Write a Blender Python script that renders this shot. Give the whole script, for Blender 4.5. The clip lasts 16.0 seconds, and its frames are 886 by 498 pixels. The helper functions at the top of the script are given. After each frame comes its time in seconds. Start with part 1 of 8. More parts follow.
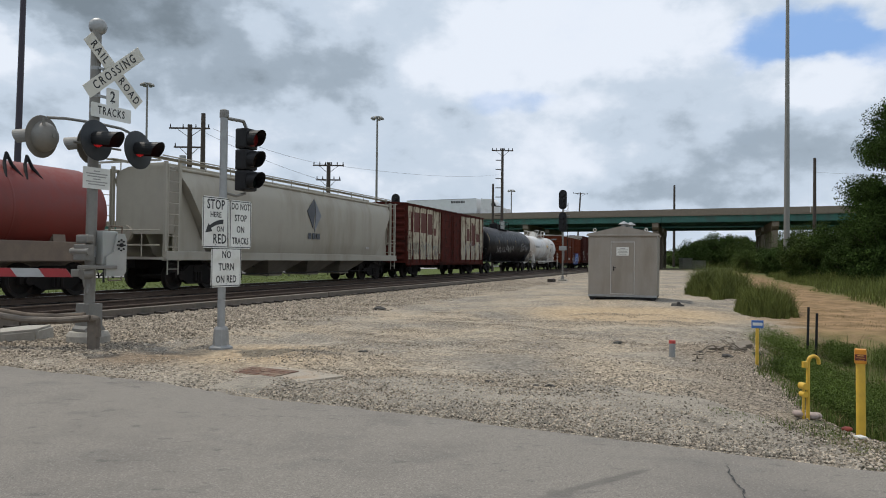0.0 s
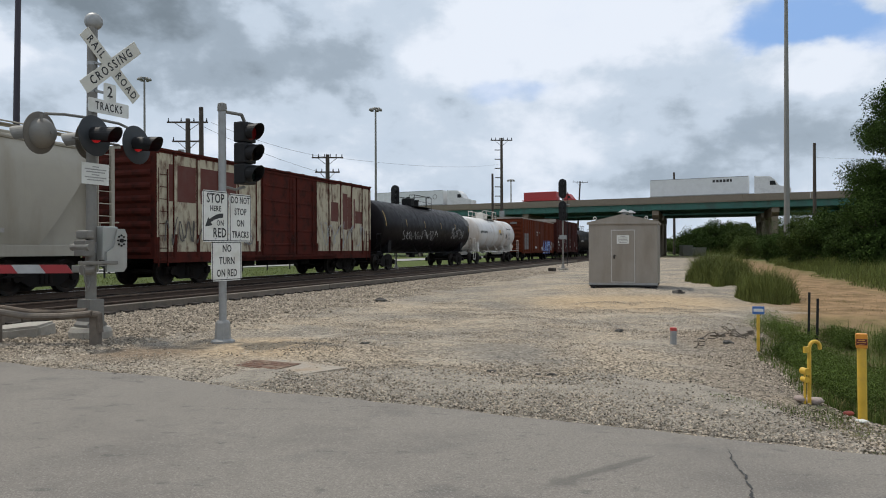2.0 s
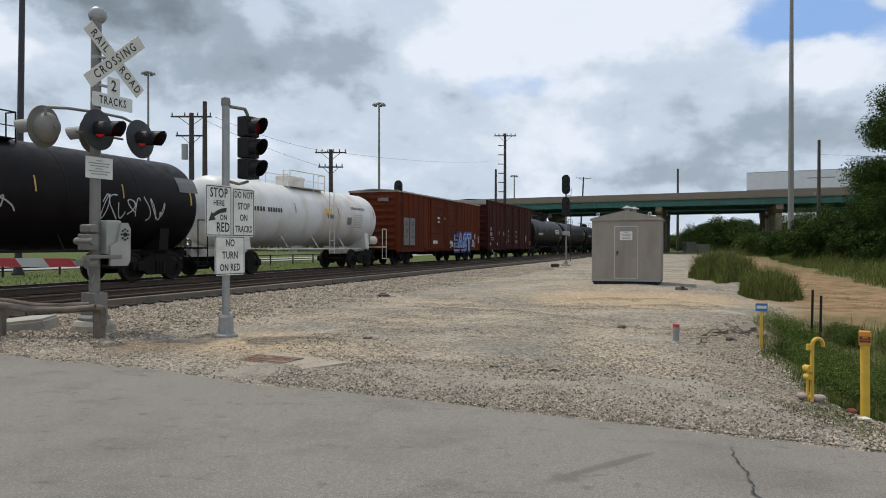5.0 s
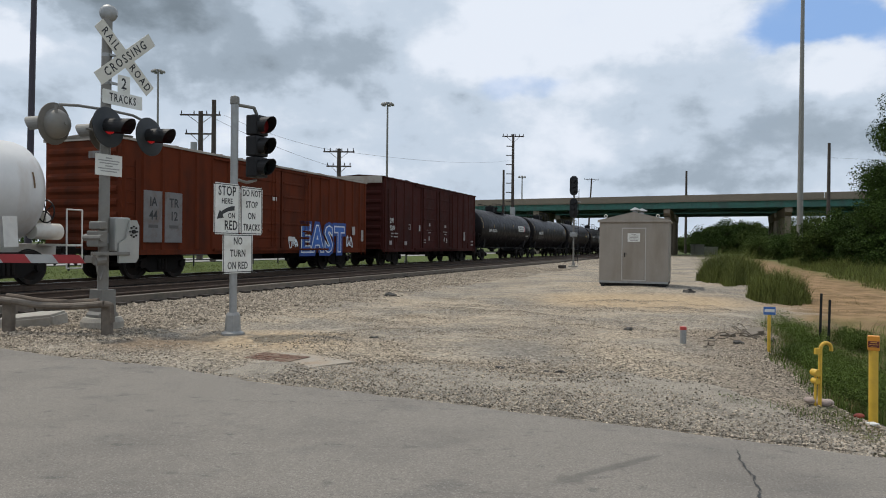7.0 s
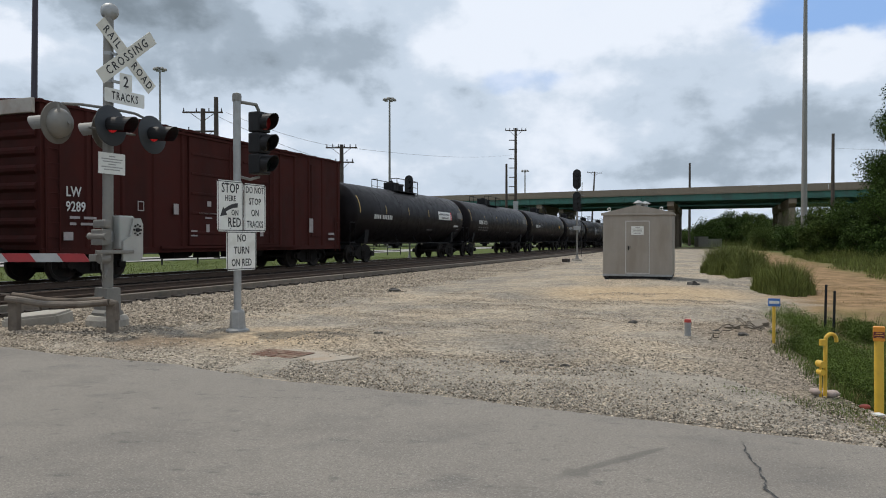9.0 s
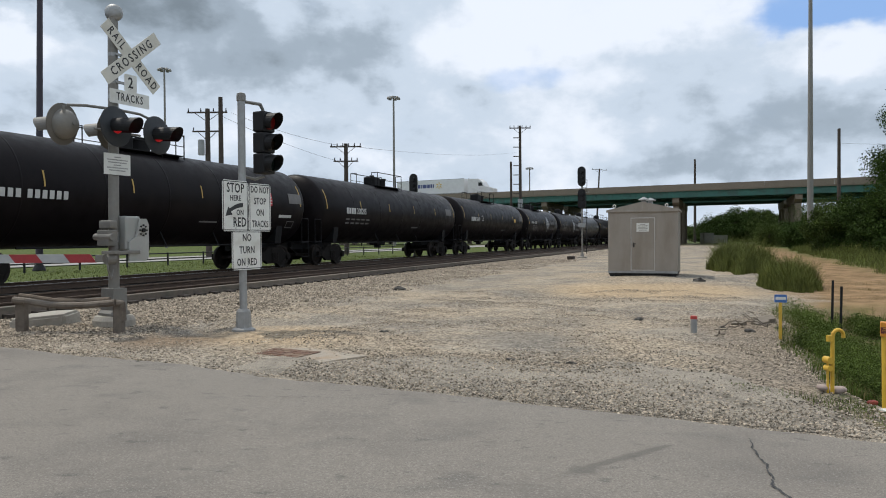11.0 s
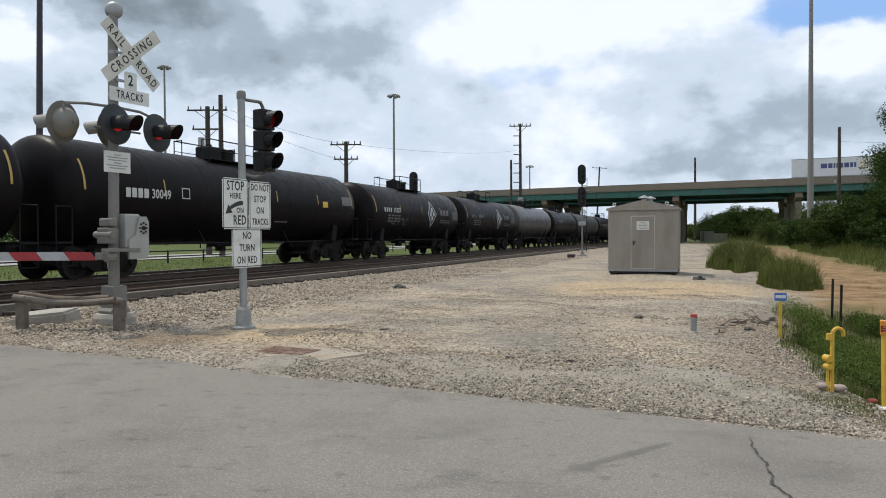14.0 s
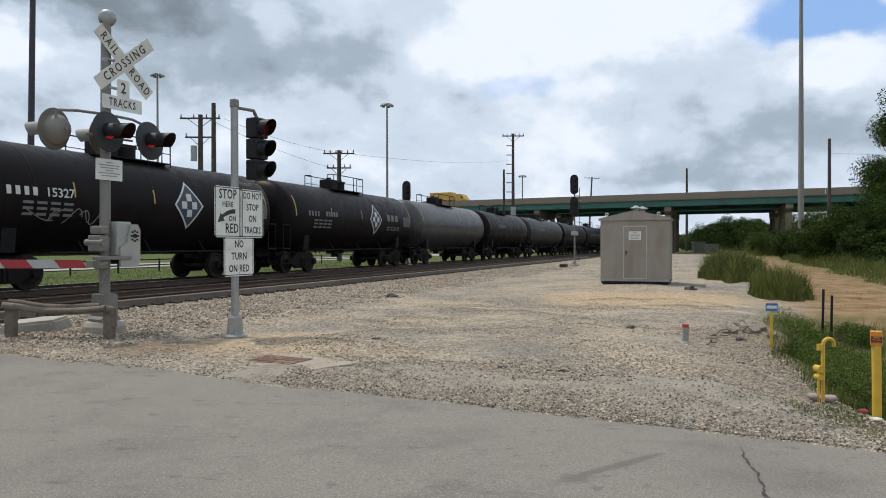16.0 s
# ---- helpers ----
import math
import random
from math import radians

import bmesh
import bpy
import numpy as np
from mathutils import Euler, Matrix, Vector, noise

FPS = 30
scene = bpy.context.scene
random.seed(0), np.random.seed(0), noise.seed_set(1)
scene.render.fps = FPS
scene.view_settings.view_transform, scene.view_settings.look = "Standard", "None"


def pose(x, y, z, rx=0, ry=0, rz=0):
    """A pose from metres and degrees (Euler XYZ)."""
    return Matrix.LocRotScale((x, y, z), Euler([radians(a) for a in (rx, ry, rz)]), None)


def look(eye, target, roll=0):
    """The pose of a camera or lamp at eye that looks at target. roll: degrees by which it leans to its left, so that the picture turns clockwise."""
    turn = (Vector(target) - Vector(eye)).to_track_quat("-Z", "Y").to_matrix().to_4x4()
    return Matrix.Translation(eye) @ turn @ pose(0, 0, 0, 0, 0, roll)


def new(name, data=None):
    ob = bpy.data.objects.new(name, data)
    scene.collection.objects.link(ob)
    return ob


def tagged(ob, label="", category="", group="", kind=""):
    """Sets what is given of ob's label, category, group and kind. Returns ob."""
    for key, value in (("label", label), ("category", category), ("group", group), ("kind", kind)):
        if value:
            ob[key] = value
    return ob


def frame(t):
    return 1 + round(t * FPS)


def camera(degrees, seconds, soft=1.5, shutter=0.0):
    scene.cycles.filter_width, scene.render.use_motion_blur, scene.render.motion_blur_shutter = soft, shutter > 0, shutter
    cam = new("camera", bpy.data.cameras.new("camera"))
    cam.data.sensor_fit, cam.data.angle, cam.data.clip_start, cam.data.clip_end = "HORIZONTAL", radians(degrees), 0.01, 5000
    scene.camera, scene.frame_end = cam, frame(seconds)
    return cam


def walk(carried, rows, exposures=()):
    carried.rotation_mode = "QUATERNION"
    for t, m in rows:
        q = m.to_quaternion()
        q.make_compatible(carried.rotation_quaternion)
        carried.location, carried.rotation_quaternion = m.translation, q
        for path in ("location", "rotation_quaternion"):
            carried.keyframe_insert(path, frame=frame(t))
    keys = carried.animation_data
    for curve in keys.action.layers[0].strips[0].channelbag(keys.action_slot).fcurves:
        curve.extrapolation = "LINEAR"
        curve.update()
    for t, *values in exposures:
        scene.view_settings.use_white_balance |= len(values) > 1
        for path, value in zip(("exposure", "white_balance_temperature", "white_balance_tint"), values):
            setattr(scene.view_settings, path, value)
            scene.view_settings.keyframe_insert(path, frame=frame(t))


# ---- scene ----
CAM_H = 1.5
cam = camera(64.2, 16.0, soft=1.0)
walk(cam, [
    (0, pose(0, 0, CAM_H, 90.802, -0.618, -0.847)),
    (0.5, pose(0, 0, CAM_H, 90.666, -0.374, -1.486)),
    (1, pose(0, 0, CAM_H, 90.443, 0.056, -1.212)),
    (1.5, pose(0, 0, CAM_H, 90.255, 0.340, -0.894)),
    (2, pose(0, 0, CAM_H, 90.047, 0.203, -0.816)),
    (2.5, pose(0, 0, CAM_H, 89.925, 0.265, -0.930)),
    (3, pose(0, 0, CAM_H, 89.835, 0.172, -0.792)),
    (3.5, pose(0, 0, CAM_H, 89.766, 0.066, -0.623)),
    (4, pose(0, 0, CAM_H, 89.716, 0.060, -0.643)),
    (6.5, pose(0, 0, CAM_H, 89.667, -0.455, -0.185)),
    (7, pose(0, 0, CAM_H, 89.682, -0.600, 0.003)),
    (7.5, pose(0, 0, CAM_H, 89.649, -0.578, 0.224)),
    (8, pose(0, 0, CAM_H, 89.582, -0.672, 0.097)),
    (8.5, pose(0, 0, CAM_H, 89.411, -0.339, 0.139)),
    (9, pose(0, 0, CAM_H, 89.269, -0.011, 0.282)),
    (11.5, pose(0, 0, CAM_H, 89.125, 0.403, 0.696)),
    (12, pose(0, 0, CAM_H, 89.141, 0.407, 0.697)),
    (12.5, pose(0, 0, CAM_H, 89.118, 0.499, 0.751)),
    (13, pose(0, 0, CAM_H, 89.050, 0.663, 0.724)),
    (13.5, pose(0, 0, CAM_H, 88.946, 0.581, 0.727)),
    (14, pose(0, 0, CAM_H, 88.968, 0.342, 0.687)),
    (14.5, pose(0, 0, CAM_H, 89.047, 0.327, 0.547)),
    (15, pose(0, 0, CAM_H, 89.191, 0.332, 0.402)),
    (15.5, pose(0, 0, CAM_H, 89.509, 0.165, 0.262)),
    (16, pose(0, 0, CAM_H, 89.714, 0.099, 0.092)),
], exposures=[(0, -0.14), (4, -0.13), (7, -0.17), (9, -0.10), (11.5, -0.04), (14.5, 0.06), (15.5, 0.04), (16, -0.02)])

# ---- world and sun: broken cumulus over a blue sky, sun high from the far left ----
SUN_EL, SUN_AZ = radians(64), radians(-60)  # azimuth from +y towards +x


def sky_world():
    w = bpy.data.worlds.new("sky")
    scene.world = w
    w.use_nodes = True
    nt = w.node_tree
    nt.nodes.clear()
    L = nt.links.new
    N = nt.nodes.new
    out, bg = N("ShaderNodeOutputWorld"), N("ShaderNodeBackground")
    sky = N("ShaderNodeTexSky")
    sky.sky_type, sky.sun_disc = "NISHITA", False
    sky.sun_elevation, sky.sun_rotation = SUN_EL, SUN_AZ
    tc = N("ShaderNodeTexCoord").outputs["Generated"]

    def mth(op, a, c=0.0):
        x = N("ShaderNodeMath")
        x.operation = op
        for i, v in enumerate((a, c)):
            if isinstance(v, (int, float)):
                x.inputs[i].default_value = v
            else:
                L(v, x.inputs[i])
        return x.outputs[0]

    def tex(scale, detail, rough, shift=0.0, squash=1.6, dist=0.0):
        mp = N("ShaderNodeMapping")
        mp.inputs["Scale"].default_value = (1.0, 1.0, squash)
        mp.inputs["Location"].default_value = (shift, -shift, 0.4 * shift)
        L(tc, mp.inputs["Vector"])
        n = N("ShaderNodeTexNoise")
        n.inputs["Scale"].default_value, n.inputs["Detail"].default_value = scale, detail
        n.inputs["Roughness"].default_value, n.inputs["Distortion"].default_value = rough, dist
        L(mp.outputs["Vector"], n.inputs["Vector"])
        return mth("SUBTRACT", n.outputs["Fac"], 0.5)

    def ramp(fac, stops):
        r = N("ShaderNodeValToRGB")
        r.color_ramp.interpolation = "EASE"
        e = r.color_ramp.elements
        while len(e) < len(stops):
            e.new(0.5)
        for el, (p, c) in zip(e, stops):
            el.position, el.color = p, (*c, 1)
        L(fac, r.inputs["Fac"])
        return r.outputs["Color"]

    # bearing and height in the sky, in degrees, frayed by noise so that cloud edges are ragged
    sep = N("ShaderNodeSeparateXYZ")
    L(tc, sep.inputs[0])
    bearing = mth("MULTIPLY", mth("ARCTAN2", sep.outputs[0], sep.outputs[1]), 57.2958)
    height = mth("MULTIPLY", mth("ARCSINE", sep.outputs[2]), 57.2958)
    bearing = mth("ADD", bearing, mth("MULTIPLY", tex(5.5, 6, 0.55, 1.3), 13.0))
    height = mth("ADD", height, mth("MULTIPLY", tex(5.5, 6, 0.55, 4.1), 9.0))

    def cloud(az, el, wa, we, gain):
        """A mass of cloud (or a gap) centred on a bearing and height, soft to its edge."""
        a = mth("DIVIDE", mth("SUBTRACT", bearing, az), wa)
        e = mth("DIVIDE", mth("SUBTRACT", height, el), we)
        q = mth("SQRT", mth("ADD", mth("MULTIPLY", a, a), mth("MULTIPLY", e, e)))
        r = N("ShaderNodeMapRange")
        r.interpolation_type = "SMOOTHSTEP"
        for i, v in enumerate((0.25, 1.0, gain, 0.0)):
            r.inputs[1 + i].default_value = v
        L(q, r.inputs[0])
        return r.outputs[0]

    def total(rows):
        t = cloud(*rows[0])
        for row in rows[1:]:
            t = mth("ADD", t, cloud(*row))
        return t

    gap = total([(26.5, 15.8, 7.5, 3.2, 0.50), (32.0, 14.8, 6.0, 2.4, 0.30), (6.5, 12.5, 5.0, 2.2, 0.22)])
    heavy = total([(-18.0, 14.5, 15.0, 5.5, -0.17), (-9.0, 12.6, 9.0, 4.0, -0.09), (-26.0, 19.5, 13.0, 5.5, -0.38), (-28.0, 9.5, 8.0, 3.0, -0.10), (-34.0, 19.5, 9.0, 4.5, -0.16), (24.0, 5.5, 12.0, 2.5, -0.08),
                   (26.0, 7.6, 14.0, 2.8, -0.10), (17.0, 5.2, 9.0, 2.0, -0.07), (-9.0, 8.0, 5.0, 1.6, -0.08), (15.0, 10.5, 8.0, 1.8, -0.06),
                   (-33.0, 14.0, 4.0, 2.5, 0.12), (-18.0, 7.0, 9.0, 2.2, 0.12), (4.0, 16.0, 9.0, 5.0, 0.16), (15.0, 18.0, 9.0, 4.5, 0.14), (-5.0, 5.5, 6.0, 2.0, 0.08), (31.0, 11.5, 7.0, 1.8, 0.10)])
    body = mth("ADD", mth("MULTIPLY", tex(4.5, 8, 0.56, 0.6, 1.9), 0.66), mth("MULTIPLY", tex(13.0, 6, 0.55, 2.7, 1.4), 0.42))
    body = mth("ADD", mth("ADD", body, heavy), 0.60)
    cover = ramp(mth("SUBTRACT", mth("ADD", mth("MULTIPLY", tex(5.0, 8, 0.6, 3.3), 0.5), 0.65), gap), [(0.16, (0, 0, 0)), (0.62, (1, 1, 1))])
    tone = ramp(body, [(0.16, (2.2, 2.7, 3.2)), (0.36, (3.9, 4.7, 5.6)), (0.52, (6.3, 7.3, 8.55)), (0.72, (8.9, 9.55, 10.6))])
    mix = N("ShaderNodeMix")
    mix.data_type = "RGBA"
    L(cover, mix.inputs["Factor"])
    blue = N("ShaderNodeMix")
    blue.data_type = "RGBA"
    blue.inputs["Factor"].default_value = 0.8
    blue.inputs[7].default_value = (3.3, 5.5, 9.8, 1)
    L(sky.outputs["Color"], blue.inputs[6])
    L(blue.outputs[2], mix.inputs[6])
    L(tone, mix.inputs[7])
    L(mix.outputs[2], bg.inputs["Color"])
    bg.inputs["Strength"].default_value = 0.10
    L(bg.outputs["Background"], out.inputs["Surface"])


sky_world()
sun = new("sun", bpy.data.lights.new("sun", "SUN"))
sun.data.energy, sun.data.angle, sun.data.color = 2.7, radians(2.5), (1.0, 0.935, 0.83)
sun.matrix_world = look((math.sin(SUN_AZ) * math.cos(SUN_EL) * 90, math.cos(SUN_AZ) * math.cos(SUN_EL) * 90, math.sin(SUN_EL) * 90), (0, 0, 0))


# ---- materials ----
def mat(name, base, rough=0.7, metal=0.0, var=0.25, scale=6.0, dirt=None, dirt_amt=0.5, dirt_scale=1.5, bump=0.15, bump_scale=40.0, streak=0.0, rnd=0.0, isl=0.0, spec=0.5):
    """Base colour with fine grain, larger stains, bump; streak draws the stains out downwards."""
    m = bpy.data.materials.new(name)
    m.use_nodes = True
    nt = m.node_tree
    N, L = nt.nodes.new, nt.links.new
    b = nt.nodes["Principled BSDF"]
    b.inputs["Roughness"].default_value, b.inputs["Metallic"].default_value = rough, metal
    b.inputs["Specular IOR Level"].default_value = spec
    tc = N("ShaderNodeTexCoord")

    def noise_(sc, detail, vec):
        n = N("ShaderNodeTexNoise")
        n.inputs["Scale"].default_value, n.inputs["Detail"].default_value = sc, detail
        n.inputs["Roughness"].default_value = 0.6
        L(vec, n.inputs["Vector"])
        return n.outputs["Fac"]

    def mixc(fac, a, c, mode="MIX"):
        x = N("ShaderNodeMix")
        x.data_type, x.blend_type = "RGBA", mode
        for s, v in ((0, fac), (6, a), (7, c)):
            if isinstance(v, (tuple, list)):
                x.inputs[s].default_value = (*v, 1)
            elif isinstance(v, (int, float)):
                x.inputs[s].default_value = v
            else:
                L(v, x.inputs[s])
        return x.outputs[2]

    def rng(fac, a, c, lo=0.0, hi=1.0):
        r = N("ShaderNodeMapRange")
        for i, v in enumerate((a, c, lo, hi)):
            r.inputs[1 + i].default_value = v
        L(fac, r.inputs[0])
        return r.outputs[0]

    obj = tc.outputs["Object"]
    grain = rng(noise_(scale, 6, obj), 0.3, 0.7)
    col = mixc(grain, tuple(c * (1 - var) for c in base), tuple(min(1, c * (1 + var)) for c in base))
    if dirt:
        mp = N("ShaderNodeMapping")
        mp.inputs["Scale"].default_value = (1, 1, 1 - streak * 0.9)
        L(obj, mp.inputs["Vector"])
        d = rng(noise_(dirt_scale, 8, mp.outputs["Vector"]), 0.48, 0.68, 0, dirt_amt)
        col = mixc(d, col, dirt)
    if rnd or isl:
        if rnd:
            o = N("ShaderNodeObjectInfo").outputs["Random"]
        else:
            o = N("ShaderNodeNewGeometry").outputs["Random Per Island"]
        k = rng(o, 0, 1, 1 - max(rnd, isl), 1 + max(rnd, isl))
        cb = N("ShaderNodeCombineColor")
        for i in range(3):
            L(k, cb.inputs[i])
        col = mixc(1.0, col, cb.outputs[0], "MULTIPLY")
    L(col, b.inputs["Base Color"])
    L(rng(grain, 0, 1, max(0.05, rough - 0.12), min(1, rough + 0.12)), b.inputs["Roughness"])
    if bump:
        bp = N("ShaderNodeBump")
        bp.inputs["Strength"].default_value, bp.inputs["Distance"].default_value = bump, 0.02
        L(noise_(bump_scale, 4, obj), bp.inputs["Height"])
        L(bp.outputs["Normal"], b.inputs["Normal"])
    return m


def glow(name, col, power, base=(0.02, 0.02, 0.02)):
    m = mat(name, base, 0.3, var=0.1, bump=0)
    b = m.node_tree.nodes["Principled BSDF"]
    b.inputs["Emission Color"].default_value, b.inputs["Emission Strength"].default_value = (*col, 1), power
    return m


M = {}
M["galv"] = mat("galvanised_steel", (0.30, 0.31, 0.31), 0.5, 0.45, 0.15, 9, (0.25, 0.23, 0.2), 0.35, 3, 0.08)
M["mast_grey"] = mat("grey_painted_steel", (0.19, 0.185, 0.17), 0.55, 0.2, 0.15, 9, (0.2, 0.17, 0.13), 0.4, 3, 0.08)
M["black"] = mat("black_paint", (0.011, 0.011, 0.012), 0.55, 0, 0.3, 9, (0.03, 0.03, 0.03), 0.3, 3, 0.1, spec=0.3)
M["sign_white"] = mat("sign_white", (0.66, 0.665, 0.63), 0.45, 0, 0.06, 5, (0.48, 0.46, 0.40), 0.5, 4, 0.03)
M["aged_white"] = mat("aged_reflective_white", (0.57, 0.555, 0.49), 0.5, 0, 0.08, 5, (0.40, 0.37, 0.30), 0.5, 3, 0.03)
M["sign_black"] = mat("sign_black", (0.015, 0.015, 0.016), 0.4, 0, 0.2, 9, bump=0)
M["concrete"] = mat("concrete", (0.34, 0.32, 0.28), 0.9, 0, 0.15, 14, (0.2, 0.18, 0.15), 0.5, 1.2, 0.3)
M["bridge_conc"] = mat("bridge_concrete", (0.19, 0.158, 0.12), 0.9, 0, 0.14, 3, (0.16, 0.14, 0.11), 0.55, 0.5, 0.2, streak=0.8)
M["bridge_green"] = mat("green_girder_paint", (0.035, 0.13, 0.105), 0.6, 0, 0.2, 2, (0.05, 0.06, 0.05), 0.5, 0.6, 0.1, streak=0.6)
M["rail"] = mat("rusty_rail", (0.085, 0.058, 0.042), 0.75, 0.3, 0.3, 12, (0.05, 0.035, 0.03), 0.5, 5, 0.2)
M["rail_top"] = mat("polished_rail", (0.42, 0.41, 0.40), 0.3, 0.9, 0.1, 12, bump=0)
M["tie"] = mat("creosote_tie", (0.032, 0.025, 0.020), 0.95, 0, 0.35, 14, (0.06, 0.05, 0.04), 0.5, 4, 0.4, rnd=0.3)
M["yellow"] = mat("yellow_paint", (0.60, 0.38, 0.04), 0.5, 0, 0.12, 8, (0.4, 0.24, 0.05), 0.4, 6, 0.1)
M["hut"] = mat("hut_aluminium", (0.285, 0.255, 0.218), 0.5, 0.3, 0.08, 3, (0.20, 0.168, 0.13), 0.6, 1.6, 0.05, streak=0.85)


# ---- mesh helpers ----
def part(name, bm, material, parent, label="", smooth=False):
    me = bpy.data.meshes.new(name)
    bmesh.ops.recalc_face_normals(bm, faces=bm.faces)
    if smooth:
        for fc in bm.faces:
            fc.smooth = True
        for e in bm.edges:
            if len(e.link_faces) == 2 and e.calc_face_angle(0) > 0.7:
                e.smooth = False
    bm.to_mesh(me)
    bm.free()
    me.materials.append(material)
    ob = new(name, me)
    if parent:
        ob.parent = parent
    if label:
        tagged(ob, label)
    return ob


def thing(name, label, category, m=None, group="", kind=""):
    ob = new(name)
    ob.empty_display_size = 0.2
    tagged(ob, label, category, group, kind)
    if m is not None:
        ob.matrix_basis = m
    return ob


def B():
    return bmesh.new()


def box(bm, x0, x1, y0, y1, z0, z1, bevel=0.0):
    r = bmesh.ops.create_cube(bm, size=1)
    vs = r["verts"]
    for v in vs:
        v.co = ((x0 + x1) / 2 + v.co.x * (x1 - x0), (y0 + y1) / 2 + v.co.y * (y1 - y0), (z0 + z1) / 2 + v.co.z * (z1 - z0))
    if bevel:
        es = list({e for v in vs for e in v.link_edges})
        bmesh.ops.bevel(bm, geom=es, offset=bevel, segments=2, affect="EDGES", profile=0.6)
    return bm


def cyl(bm, p0, p1, r0, r1=None, seg=12, caps=True):
    p0, p1 = Vector(p0), Vector(p1)
    d = p1 - p0
    m = Matrix.Translation((p0 + p1) / 2) @ d.to_track_quat("Z", "Y").to_matrix().to_4x4()
    bmesh.ops.create_cone(bm, cap_ends=caps, segments=seg, radius1=r0, radius2=r0 if r1 is None else r1, depth=d.length, matrix=m)
    return bm


def tube(bm, pts, r, seg=8):
    for a, b in zip(pts, pts[1:]):
        cyl(bm, a, b, r, r, seg)
    for p in pts[1:-1]:
        bmesh.ops.create_icosphere(bm, subdivisions=1, radius=r, matrix=Matrix.Translation(p))
    return bm


def prism(bm, outline, y0, y1, plane="xz"):
    """A closed outline pulled through from y0 to y1."""
    def P(a, b, c):
        return {"xz": (a, c, b), "xy": (a, b, c), "yz": (c, a, b)}[plane]
    f0 = [bm.verts.new(P(a, b, y0)) for a, b in outline]
    f1 = [bm.verts.new(P(a, b, y1)) for a, b in outline]
    bm.faces.new(f0)
    bm.faces.new(f1[::-1])
    n = len(outline)
    for i in range(n):
        bm.faces.new((f0[i], f0[(i + 1) % n], f1[(i + 1) % n], f1[i]))
    return bm


def lathe(bm, profile, seg=24, axis="z", m=None):
    """Profile rows (r, h) turned round an axis."""
    rings = []
    for r, h in profile:
        ring = []
        for i in range(seg):
            a = 2 * math.pi * i / seg
            c = Vector((r * math.cos(a), r * math.sin(a), h))
            if axis == "x":
                c = Vector((c.z, c.x, c.y))
            if axis == "y":
                c = Vector((c.x, c.z, c.y))
            ring.append(bm.verts.new(m @ c if m else c))
        rings.append(ring)
    for a, b in zip(rings, rings[1:]):
        for i in range(seg):
            bm.faces.new((a[i], a[(i + 1) % seg], b[(i + 1) % seg], b[i]))
    bm.faces.new(rings[0][::-1])
    bm.faces.new(rings[-1])
    return bm


def words(bm, text, size, m, depth=0.002, squeeze=1.0, align="CENTER", spacing=1.0, fat=0.014):
    """Lettering in the built-in font, lying in the xz plane and facing -y, placed by m."""
    cu = bpy.data.curves.new("lettering", "FONT")
    cu.body, cu.size, cu.extrude, cu.align_x, cu.align_y = text, size, depth, align, "CENTER"
    cu.resolution_u, cu.offset, cu.space_character = 2, size * fat, spacing
    ob = new("lettering", cu)
    dg = bpy.context.evaluated_depsgraph_get()
    me = bpy.data.meshes.new_from_object(ob.evaluated_get(dg))
    bpy.data.objects.remove(ob)
    me.transform(m @ pose(0, 0, 0, 90) @ Matrix.Diagonal((squeeze, 1, 1, 1)))
    bm.from_mesh(me)
    bpy.data.meshes.remove(me)
    return bm


def fnoise(x, y, s, o=0.0):
    return noise.noise(Vector((x * s + o, y * s - o, o)))


# ---- the plan: the two tracks run 20.7 degrees clockwise of +y ----
TH = radians(20.687)
RZ = 90 - 20.687          # turns local +x along the tracks
U = Vector((math.sin(TH), math.cos(TH), 0))
NL = Vector((-math.cos(TH), math.sin(TH), 0))
RAIL_Z = 0.34
FAR_TRACK, NEAR_TRACK = 17.7, 13.3
ROAD_A, ROAD_B = Vector((-6.14, 9.8)), Vector((3.2, 5.06))


def on_track(s, d, z=0.0):
    p = U * s + NL * d
    return Vector((p.x, p.y, z))


def track_pose(s, d, z):
    p = on_track(s, d, z)
    return pose(p.x, p.y, p.z, 0, 0, RZ)


def road_side(x, y):
    """Metres beyond the road's edge (positive: on the gravel)."""
    d = (ROAD_B - ROAD_A).normalized()
    n = Vector((-d.y, d.x))
    return (Vector((x, y)) - ROAD_A).dot(n)


def smooth(a, b, x):
    t = min(1, max(0, (x - a) / (b - a)))
    return t * t * (3 - 2 * t)


def ground_z(x, y):
    d = x * NL.x + y * NL.y
    s = x * U.x + y * U.y
    r = road_side(x, y)
    z = 0.0
    if r > 0:
        rise = smooth(9.0, 12.0, d) * 0.10 + smooth(11.8, 12.4, d) * 0.04
        rise -= smooth(20.3, 23, d) * 0.1
        z += rise * smooth(0.0, 2.5, r)
        z += (fnoise(x, y, 0.35) * 0.085 + fnoise(x, y, 1.3, 3) * 0.035) * smooth(0.1, 1.6, r) * (1 - smooth(10, 12, d))
        # ditch beside the gravel apron, then the bank
        k = smooth(0.6, 2.6, -d)
        z -= 0.75 * k * (1 - smooth(5.0, 8.0, -d)) * smooth(0.3, 3.0, r) * (1 - smooth(13, 18, s))
        z += 0.9 * smooth(8.0, 24.0, -d) * smooth(3, 14, r)
        z += 0.14 * math.exp(-((x - 7.3) ** 2 + (y - 26.5) ** 2) / 14.0)
    else:
        z += -0.01 + r * 0.006 if r > -4 else -0.034
    return z


